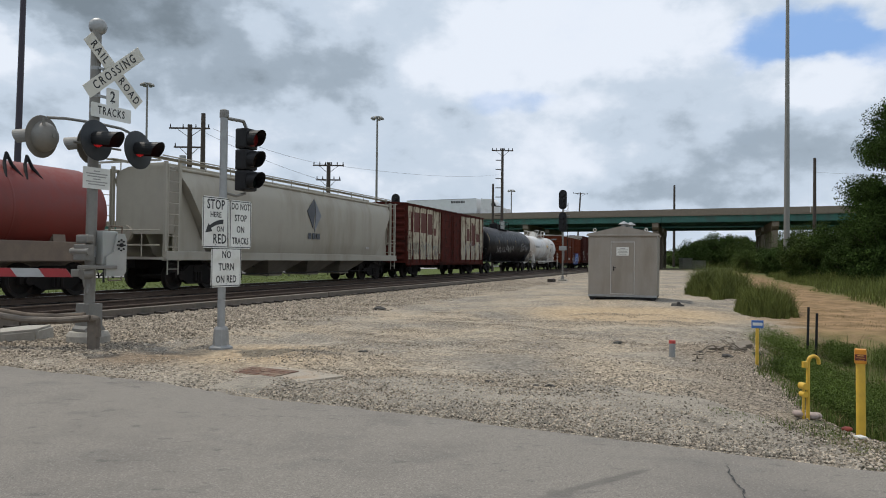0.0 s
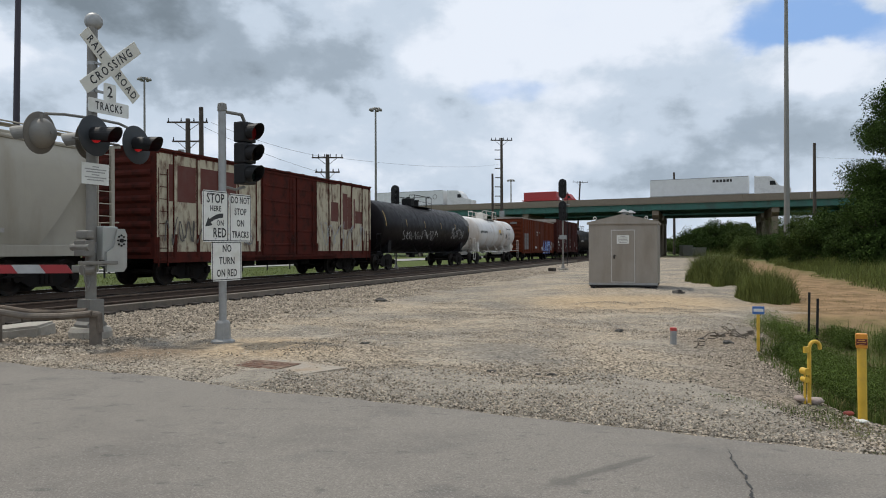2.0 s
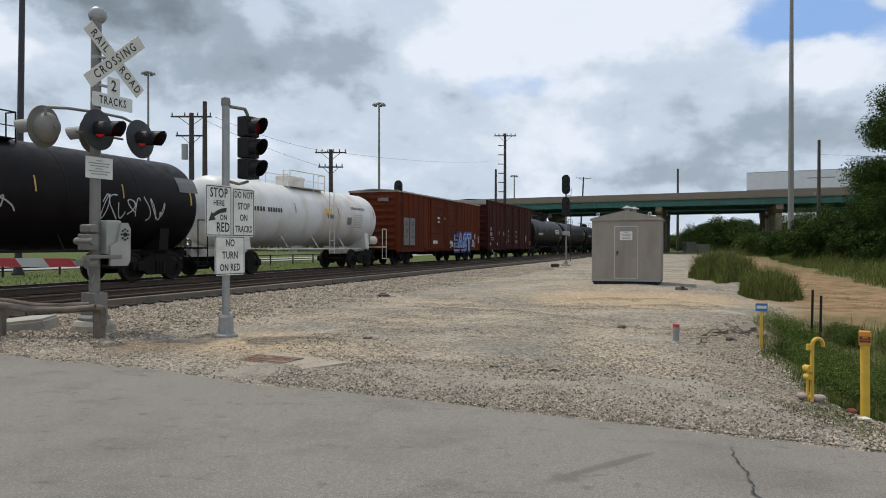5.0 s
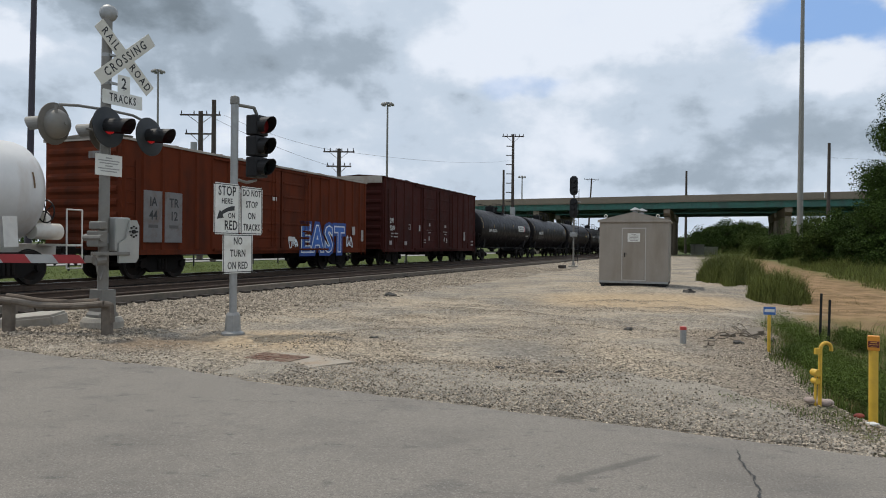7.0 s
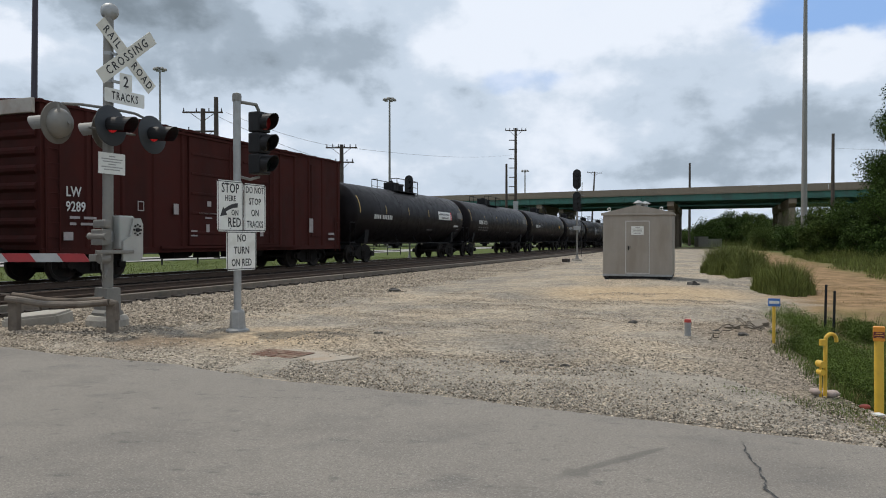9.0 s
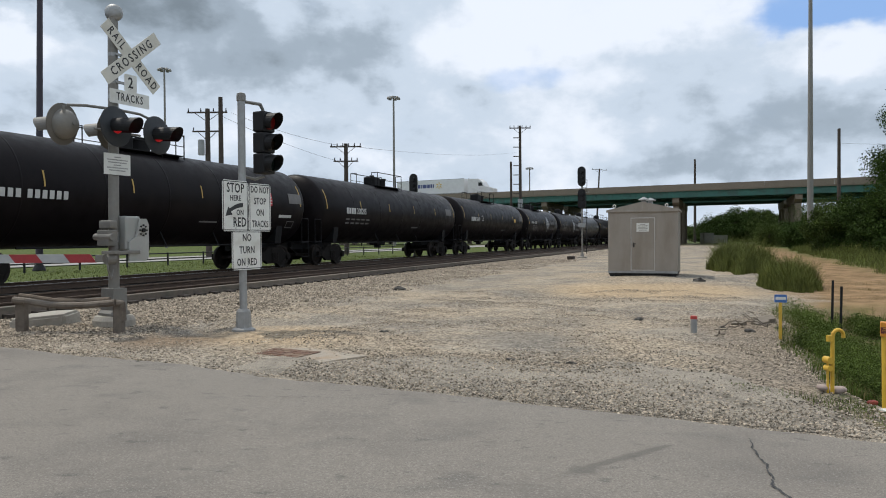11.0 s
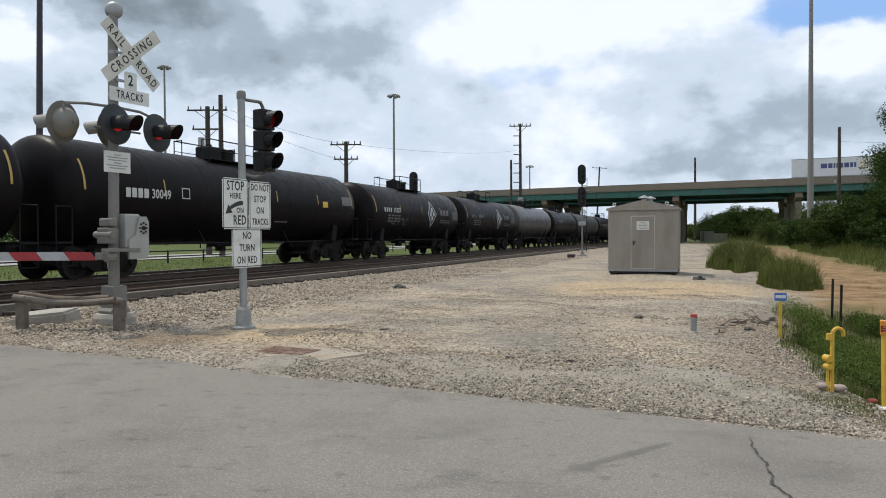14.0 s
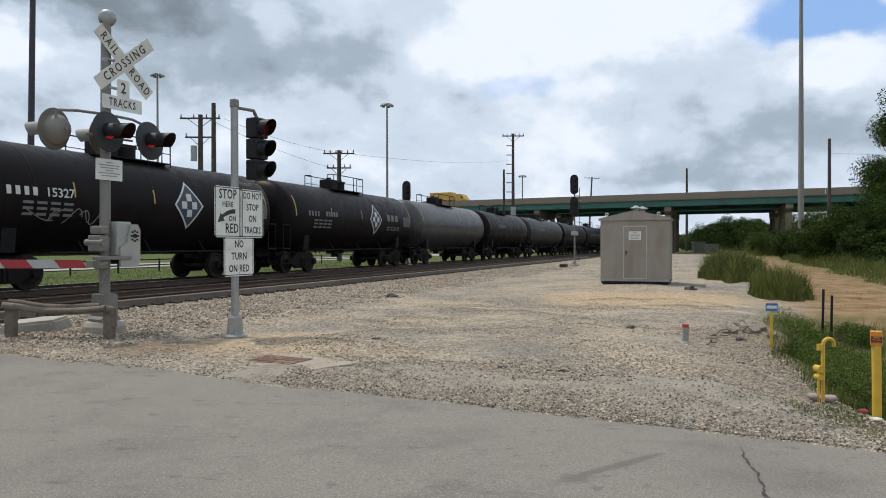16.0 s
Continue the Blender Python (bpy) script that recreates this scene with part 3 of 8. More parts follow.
def build_drain():
    """Rusty steel lid in a flush concrete collar."""
    a = thing("utility_cover", "rusty brown steel lid set in a flush concrete slab", "utility cover", pose(-2.1, 9.2, ground_z(-2.1, 9.2) + 0.0, 0, 0, -27))
    bm = B()
    prism(bm, [(-0.75, -0.42), (0.72, -0.45), (0.98, 0.28), (0.1, 0.44), (-0.7, 0.40)], -0.1, 0.008, "xy")
    part("collar", bm, mat("sandy_concrete", (0.30, 0.265, 0.215), 0.95, 0, 0.15, 12, (0.30, 0.2, 0.12), 0.6, 2.5, 0.4), a)
    bm = B()
    box(bm, -0.5, 0.28, -0.24, 0.26, 0.0, 0.016, 0.005)
    for i in range(5):
        for j in range(3):
            box(bm, -0.42 + i * 0.155, -0.32 + i * 0.155, -0.17 + j * 0.14, -0.09 + j * 0.14, 0.016, 0.020)
    part("lid", bm, mat("rusty_lid", (0.125, 0.066, 0.043), 0.9, 0.1, 0.4, 14, (0.24, 0.19, 0.14), 0.8, 5, 0.3), a, "rusty steel lid")


# ---- hut ----
def build_hut():
    a = thing("equipment_hut", "grey aluminium signal equipment hut with a low pitched roof", "hut")
    W, D, Hh = 2.33, 2.3, 2.27
    bm = B()
    box(bm, 0, W, 0, D, 0.16, Hh, 0.015)
    part("wall", bm, M["hut"], a)
    for x in (0.38, 1.95):
        bm = B()
        box(bm, x - 0.008, x + 0.008, -0.006, 0.004, 0.2, Hh - 0.02)
        part("wall_seam", bm, M["hut"], a)
    bm = B()
    prism(bm, [(-0.05, Hh), (W + 0.05, Hh), (W + 0.05, Hh + 0.05), (W / 2, Hh + 0.33), (-0.05, Hh + 0.05)], -0.05, D + 0.05)
    part("roof", bm, M["hut"], a)
    bm = B()
    box(bm, W / 2 - 0.012, W / 2 + 0.012, -0.06, -0.048, Hh + 0.01, Hh + 0.31)
    part("roof_seam", bm, M["hut"], a)
    bm = B()
    box(bm, -0.06, W + 0.06, -0.065, -0.045, Hh - 0.03, Hh + 0.03, 0.006)
    part("eave_trim", bm, M["hut"], a)
    bm = B()
    box(bm, 0.02, W - 0.02, 0.03, D - 0.03, 0.06, 0.16)
    part("skid", bm, M["black"], a, "dark steel skid under the floor")
    bm = B()
    box(bm, -0.01, W + 0.01, -0.02, 0.0, 0.12, 0.19, 0.004)
    part("sill", bm, M["galv"], a)
    for x in (0.06, W - 0.2):
        bm = B()
        box(bm, x, x + 0.14, -0.01, 0.12, 0.0, 0.12, 0.01)
        part("foot", bm, M["black"], a)
    fr = mat("door_frame_metal", (0.46, 0.44, 0.41), 0.4, 0.4, 0.08, 5, bump=0.02)
    bm = B()
    x0, x1, z0, z1 = 0.80, 1.56, 0.24, 2.02
    for q in ((x0 - .03, x0, z0, z1), (x1, x1 + .03, z0, z1), (x0 - .03, x1 + .03, z1, z1 + .03), (x0 - .03, x1 + .03, z0 - .03, z0)):
        box(bm, q[0], q[1], -0.022, 0.0, q[2], q[3], 0.004)
    part("door_frame", bm, fr, a)
    bm = B()
    box(bm, x0 + 0.005, x1 - 0.005, -0.012, 0.002, z0 + 0.005, z1 - 0.005, 0.004)
    door = part("door", bm, M["hut"], a)
    bm = B()
    box(bm, 0.86, 0.895, -0.05, -0.012, 1.03, 1.18, 0.006)
    cyl(bm, (0.877, -0.012, 1.14), (0.877, -0.07, 1.14), 0.014)
    box(bm, 0.865, 0.96, -0.078, -0.062, 1.13, 1.15, 0.004)
    part("handle", bm, M["black"], door, "black latch handle")
    for z in (0.4, 1.1, 1.85):
        bm = B()
        cyl(bm, (x1 + 0.012, -0.026, z - .06), (x1 + 0.012, -0.026, z + .06), 0.012)
        part("hinge", bm, fr, door)
    bm = B()
    box(bm, 0.97, 1.39, -0.02, -0.012, 1.56, 1.86, 0.003)
    notice = part("notice", bm, M["sign_white"], door, "white warning notice with unreadable lines")
    bm = B()
    for i, w in enumerate((0.16, 0.34, 0.30, 0.34, 0.26)):
        box(bm, 1.18 - w / 2, 1.18 + w / 2, -0.024, -0.0205, 1.80 - i * 0.05, 1.822 - i * 0.05)
    part("notice_lines", bm, mat("faded_print", (0.30, 0.29, 0.27), 0.8, bump=0), notice)
    for x, y in ((W / 2 - 0.02, 0.8), (W / 2 + 0.16, 1.5)):
        bm = B()
        cyl(bm, (x, y, Hh + 0.24), (x, y, Hh + 0.42), 0.09)
        lathe(bm, [(0.19, Hh + 0.42), (0.20, Hh + 0.435), (0.03, Hh + 0.53)], 20, m=Matrix.Translation((x, y, 0)))
        part("roof_vent", bm, M["galv"], a, "shiny conical roof vent", True)
    for x in (0.22, W - 0.36):
        bm = B()
        tube(bm, [(x + 0.05 * math.cos(t), -0.02, Hh + 0.19 + 0.05 * math.sin(t)) for t in [i * math.pi / 5 for i in range(11)]], 0.014, 6)
        part("lifting_eye", bm, M["sign_white"], a, "pale lifting eye")
    m = pose(5.52, 24.95, 0, 0, 0, -20.0)
    z = min(ground_z(*(m @ Vector(c)).xy) for c in ((0, 0, 0), (W, 0, 0)))
    m.translation.z = z + 0.005
    a.matrix_basis = m


# ---- crossing signal, signs and lights ----
SIGN_TURN = 62.7   # the road's signs face traffic that comes up the road


def plate(name, w, h, parent, x, y, z, rows, border=True, ry=0.0, th=0.004, spacing=1.08):
    """A flat sign with a black border line and lettering: rows of (text, size, dx, dz, squeeze)."""
    m = pose(x, y, z, 0, ry, 0)
    bm = B()
    box(bm, -w / 2, w / 2, 0, th, -h / 2, h / 2)
    vert = [e for e in bm.edges if abs(e.verts[0].co.y - e.verts[1].co.y) > th / 2]
    bmesh.ops.bevel(bm, geom=vert, offset=min(w, h) * 0.05, segments=3, affect="EDGES")
    bm.transform(m)
    ob = part(name, bm, M["sign_white"], parent)
    bm = B()
    if border:
        e, t = 0.014, 0.013
        for q in ((-w / 2 + e, w / 2 - e, h / 2 - e - t, h / 2 - e), (-w / 2 + e, w / 2 - e, -h / 2 + e, -h / 2 + e + t), (-w / 2 + e, -w / 2 + e + t, -h / 2 + e, h / 2 - e), (w / 2 - e - t, w / 2 - e, -h / 2 + e, h / 2 - e)):
            box(bm, q[0], q[1], -0.0015, 0.001, q[2], q[3])
    for text, size, dx, dz, sq in rows:
        words(bm, text, size, pose(dx, -0.001, dz), 0.0012, sq * 0.87 / (0.4 + 0.6 * spacing), spacing=spacing, fat=0.018)
    bm.transform(m)
    part("lettering", bm, M["sign_black"], ob, "black lettering")
    for dz in (h / 2 - 0.05, -h / 2 + 0.05):
        bm = B()
        cyl(bm, (0, -0.006, dz), (0, 0.0, dz), 0.011, seg=8)
        bm.transform(m)
        part("bolt", bm, M["galv"], ob)
    return ob


def flasher(parent, x, y, z, facing, lit, k):
    """A round crossing light: disc, hooded lens; facing -1 looks along -y."""
    f = pose(x, y, z, 0, 0, 9 if facing < 0 else 194) @ pose(0, 0, 0, -4, 0, 0) @ Matrix.Diagonal((1.14, 1.14, 1.14, 1))
    bm = B()
    lathe(bm, [(0.285, 0.0), (0.30, 0.008), (0.30, 0.018), (0.20, 0.03), (0.13, 0.09), (0.10, 0.12)], 36, "y", f)
    disc = part("light_disc", bm, mat("light_disc_%d" % k, (0.014, 0.018, 0.022) if facing < 0 else (0.13, 0.118, 0.10), 0.6, 0, 0.2, 6, (0.07, 0.06, 0.05), 0.3, 3, 0.05), parent, "" if facing < 0 else "weathered grey back of a crossing light", True)
    if facing > 0:
        bm = B()
        lathe(bm, [(0.215, 0.03), (0.205, 0.09), (0.15, 0.17), (0.06, 0.20)], 24, "y", f)
        part("lamp_housing", bm, M["mast_grey"], disc, "grey domed lamp housing", True)
    if facing < 0:
        bm = B()
        lathe(bm, [(0.105, 0.0), (0.10, -0.02), (0.06, -0.03)], 24, "y", f)
        part("lens", bm, M["red_lit"] if lit else M["red_dim"], disc, "red lens, " + ("lit" if lit else "dim"), True)
    bm = B()
    seg, L = 16, 0.44
    for i in range(seg):
        a0, a1 = [math.radians(-38 + 256 * j / seg) for j in (i, i + 1)]
        lo = [L * (0.80 + 0.20 * math.sin(a)) for a in (a0, a1)]
        r0, r1 = 0.128, 0.124
        q = [bm.verts.new(f @ Vector((r0 * math.cos(a0), 0.0, r0 * math.sin(a0)))), bm.verts.new(f @ Vector((r0 * math.cos(a1), 0.0, r0 * math.sin(a1)))), bm.verts.new(f @ Vector((r1 * math.cos(a1), -lo[1], r1 * math.sin(a1) - 0.045))), bm.verts.new(f @ Vector((r1 * math.cos(a0), -lo[0], r1 * math.sin(a0) - 0.045)))]
        bm.faces.new(q)
    bmesh.ops.remove_doubles(bm, verts=bm.verts, dist=0.001)
    bmesh.ops.solidify(bm, geom=bm.faces[:], thickness=0.006)
    part("hood", bm, M["black"] if facing < 0 else M["mast_grey"], disc)
    bm = B()
    cyl(bm, f @ Vector((0, 0.12, 0)), f @ Vector((0, 0.22, 0.02)), 0.03)
    part("bracket", bm, M["mast_grey"], disc)


def build_crossing_signal():
    M["red_lit"] = glow("red_lens_lit", (1.0, 0.02, 0.03), 0.24, (0.05, 0.01, 0.01))
    M["red_dim"] = glow("red_lens_dim", (1.0, 0.02, 0.02), 0.02, (0.05, 0.006, 0.006))
    a = thing("crossing_signal", "grey railroad crossing signal with crossbuck, red lights and lowered gate", "crossing signal")
    a.matrix_basis = pose(-5.82, 12.08, 0.06, 0.4, 0.3, SIGN_TURN)
    bm = B()
    lathe(bm, [(0.34, -0.05), (0.34, 0.08), (0.30, 0.15)], 20)
    part("footing", bm, M["concrete"], a, "round concrete footing")
    bm = B()
    prism(bm, [(-0.19, 0.16), (0.19, 0.16), (0.19, 0.20), (0.14, 0.25), (0.13, 0.62), (-0.13, 0.62), (-0.14, 0.25), (-0.19, 0.20)], -0.16, 0.16)
    for sx in (-0.13, 0.13):
        for sy in (-0.11, 0.11):
            cyl(bm, (sx, sy, 0.12), (sx, sy, 0.24), 0.016, seg=6)
    part("mast_base", bm, M["mast_grey"], a, "cast junction base")
    bm = B()
    cyl(bm, (0, 0, 0.4), (0, 0, 5.25), 0.088, 0.082, 20)
    part("mast", bm, M["mast_grey"], a, "", True)
    # bell
    bm = B()
    lathe(bm, [(0.135, 0.08), (0.15, 0.05), (0.14, 0.0), (0.10, -0.035), (0.05, -0.05)], 24, "y", pose(-0.02, -0.04, 5.34, 0, 0, -50))
    cyl(bm, (0, -0.03, 5.2), (0, 0.10, 5.36), 0.05)
    box(bm, 0.0, 0.15, -0.02, 0.14, 5.24, 5.44, 0.05)
    part("bell", bm, M["galv"], a, "grey warning bell", True)
    # crossbuck
    for i, (txts, ang) in enumerate(((("RAIL", "ROAD"), 42), (("CROSSING",), -41))):
        bm = B()
        y = -0.13 - 0.012 * i
        box(bm, -0.71, 0.71, y, y + 0.006, -0.118, 0.118, 0.002)
        bm.transform(pose(0.27, 0, 4.62, 0, ang, 0))
        bl = part("crossbuck_blade", bm, M["aged_white"], a, "weathered white crossbuck blade")
        for text, dx in zip(txts, (-0.40, 0.41) if len(txts) == 2 else (0.0,)):
            bm = B()
            words(bm, text, 0.205, pose(dx, y - 0.002, 0), 0.0012, 0.74 if len(txts) == 2 else 0.84, spacing=1.38)
            bm.transform(pose(0.27, 0, 4.62, 0, ang, 0))
            part("lettering", bm, M["sign_black"], bl, "black lettering")
    plate("count_plate", 0.25, 0.30, a, 0.26, -0.115, 4.17, [("2", 0.26, 0, 0, 1)], border=False)
    plate("tracks_plate", 0.80, 0.24, a, 0.24, -0.12, 3.90, [("TRACKS", 0.19, 0, 0, 0.86)], border=False, spacing=1.25)
    for z in (4.62, 4.15, 3.90):
        bm = B()
        lathe(bm, [(0.085, -0.03), (0.085, 0.03)], 16, m=pose(0, 0, z))
        box(bm, -0.02, 0.3, -0.112, -0.07, z - 0.02, z + 0.02)
        part("clamp", bm, M["galv"], a)
    # light arms
    bm = B()
    tube(bm, [(-0.86, -0.02, 3.62), (-0.55, -0.05, 3.66), (0, -0.08, 3.68), (0.50, -0.05, 3.68), (0.73, -0.1, 3.60)], 0.024)
    tube(bm, [(-0.86, 0.06, 3.62), (-0.86, 0.05, 3.42)], 0.024)
    tube(bm, [(-0.4, -0.05, 3.30), (0.5, -0.05, 3.30)], 0.02)
    for x in (-0.13, 0.71):
        tube(bm, [(x, -0.08, 3.64), (x, -0.06, 3.36)], 0.026)
    part("light_arm", bm, M["mast_grey"], a)
    flasher(a, -0.13, -0.26, 3.36, -1, True, 1)
    flasher(a, 0.71, -0.26, 3.32, -1, True, 2)
    flasher(a, -0.79, 0.22, 3.34, 1, False, 3)
    flasher(a, 0.12, 0.24, 3.36, 1, False, 4)
    # identification notice: unreadable bars only
    bm = B()
    box(bm, -0.27, 0.25, -0.115, -0.11, 2.56, 2.92, 0.003)
    nb = part("notice", bm, M["sign_white"], a, "small white notice with unreadable print")
    bm = B()
    for i, w in enumerate((0.10, 0.34, 0.30, 0.12, 0.34, 0.26)):
        box(bm, -0.01 - w * 0.6, -0.01 + w * 0.6, -0.119, -0.1155, 2.85 - i * 0.045, 2.868 - i * 0.045)
    part("print_bars", bm, mat("grey_print", (0.28, 0.28, 0.27), 0.8, bump=0), nb)
    # gate machine
    bm = B()
    box(bm, 0.06, 0.36, -0.22, 0.2, 1.28, 1.86, 0.03)
    mc = part("gate_machine", bm, mat("machine_aluminium", (0.37, 0.37, 0.35), 0.5, 0.3, 0.1, 6, (0.22, 0.28, 0.25), 0.4, 3, 0.06), a, "pale aluminium gate mechanism case")
    bm = B()
    prism(bm, [(0.10, 1.08), (0.44, 1.08), (0.50, 1.16), (0.50, 1.72), (0.45, 1.82), (0.32, 1.82), (0.24, 1.5), (0.10, 1.42)], -0.27, -0.225)
    pl = part("side_plate", bm, mc.data.materials[0], mc)
    bm = B()
    for i in range(8):
        t = i * math.pi / 4
        cyl(bm, (0.38 + 0.07 * math.cos(t), -0.29, 1.62 + 0.09 * math.sin(t)), (0.38 + 0.07 * math.cos(t), -0.268, 1.62 + 0.09 * math.sin(t)), 0.016, seg=8)
    cyl(bm, (0.38, -0.3, 1.62), (0.38, -0.268, 1.62), 0.035)
    part("bolt_circle", bm, M["black"], pl)
    bm = B()
    box(bm, -0.24, -0.06, -0.18, 0.12, 1.35, 1.62, 0.02)
    box(bm, -0.22, -0.08, -0.2, 0.1, 1.64, 1.78, 0.03)
    cyl(bm, (-0.2, -0.25, 1.5), (-0.2, 0.2, 1.5), 0.06)
    part("junction_box", bm, M["mast_grey"], a)
    bm = B()
    box(bm, -0.42, 0.3, -0.30, -0.24, 1.21, 1.27, 0.01)
    tube(bm, [(-0.3, -0.2, 1.22), (-0.28, -0.22, 0.95), (-0.18, -0.16, 0.8), (-0.08, -0.1, 0.95)], 0.012, 6)
    cyl(bm, (-0.30, -0.18, 1.12), (-0.14, -0.18, 1.14), 0.08, 0.10)
    part("gate_bracket", bm, M["mast_grey"], a)
    bm = B()
    lathe(bm, [(0.095, -0.09), (0.095, 0.09)], 16, m=pose(0, 0, 1.5))
    part("mast_clamp", bm, M["galv"], a)
    # gate arm: red and white sections reaching over the road, away from the gravel
    arm_dir = Vector((-0.955, -0.295, 0))   # in the world
    wdir = Matrix.Rotation(-radians(SIGN_TURN), 3, "Z") @ arm_dir
    ax = math.degrees(math.atan2(wdir.y, wdir.x))
    red = mat("gate_red", (0.30, 0.022, 0.026), 0.45, 0, 0.12, 8, bump=0.03)
    whi = mat("gate_white", (0.36, 0.37, 0.37), 0.45, 0, 0.08, 8, (0.4, 0.4, 0.38), 0.4, 4, 0.03)
    x = 0.20
    for i in range(17):
        Ls = 0.40
        bm = B()
        sk = 0.10
        prism(bm, [(x, -0.07), (x + Ls, -0.07), (x + Ls + sk, 0.07), (x + sk, 0.07)], -0.02, 0.02)
        bm.transform(pose(-0.20, -0.16, 1.14, 0, 0, ax))
        part("gate_arm", bm, whi if i % 2 else red, a, "white section" if i % 2 else "red section")
        x += Ls + 0.002
    bm = B()
    box(bm, 0.0, 0.22, -0.035, 0.035, -0.06, 0.06, 0.01)
    bm.transform(pose(-0.20, -0.16, 1.14, 0, 0, ax))
    part("arm_hub", bm, M["mast_grey"], a)


def build_guard_rail():
    a = thing("guard_rail", "weathered steel pipe guard rail with bent beam before the crossing mast", "guard rail")
    st = mat("weathered_steel", (0.155, 0.13, 0.105), 0.75, 0.2, 0.25, 8, (0.055, 0.035, 0.025), 0.7, 3, 0.2)
    p = [Vector((-7.05, 11.48, 0)), Vector((-5.42, 11.42, 0))]
    for q in p:
        bm = B()
        g = ground_z(q.x, q.y)
        box(bm, q.x - 0.075, q.x + 0.075, q.y - 0.07, q.y + 0.07, g - 0.2, g + 0.50, 0.02)
        part("post", bm, st, a)
    bm = B()
    pts = [Vector((-7.1, 11.35, 0.55)), Vector((-6.9, 11.33, 0.53)), Vector((-6.5, 11.36, 0.46)), Vector((-6.0, 11.36, 0.45)), Vector((-5.6, 11.33, 0.48)), Vector((-5.42, 11.30, 0.5))]
    tube(bm, pts, 0.055, 10)
    part("beam", bm, st, a, "bent lower pipe")
    bm = B()
    tube(bm, [q + Vector((0, 0.16, 0.05)) for q in pts[:-1]], 0.045, 10)
    part("beam", bm, mat("worn_timber_beam", (0.13, 0.10, 0.075), 0.9, 0, 0.3, 10, bump=0.3), a)
    bm = B()
    tube(bm, [Vector((-5.42, 11.3, 0.5)), Vector((-5.34, 11.36, 0.48)), Vector((-5.33, 11.38, 0.2))], 0.05, 10)
    part("end_bend", bm, st, a)
    bm = B()
    prism(bm, [(-0.5, -0.3), (0.35, -0.36), (0.55, 0.1), (0.1, 0.34), (-0.45, 0.25)], -0.1, 0.17, "xy")
    bmesh.ops.bevel(bm, geom=bm.edges[:], offset=0.04, segments=2, affect="EDGES")
    ob = part("concrete_block", bm, M["concrete"], None)
    ob.matrix_basis = pose(-7.1, 12.25, ground_z(-7.1, 12.25), 3, -5, 20)
    tagged(ob, "worn pale concrete block lying behind the guard rail", "concrete block")


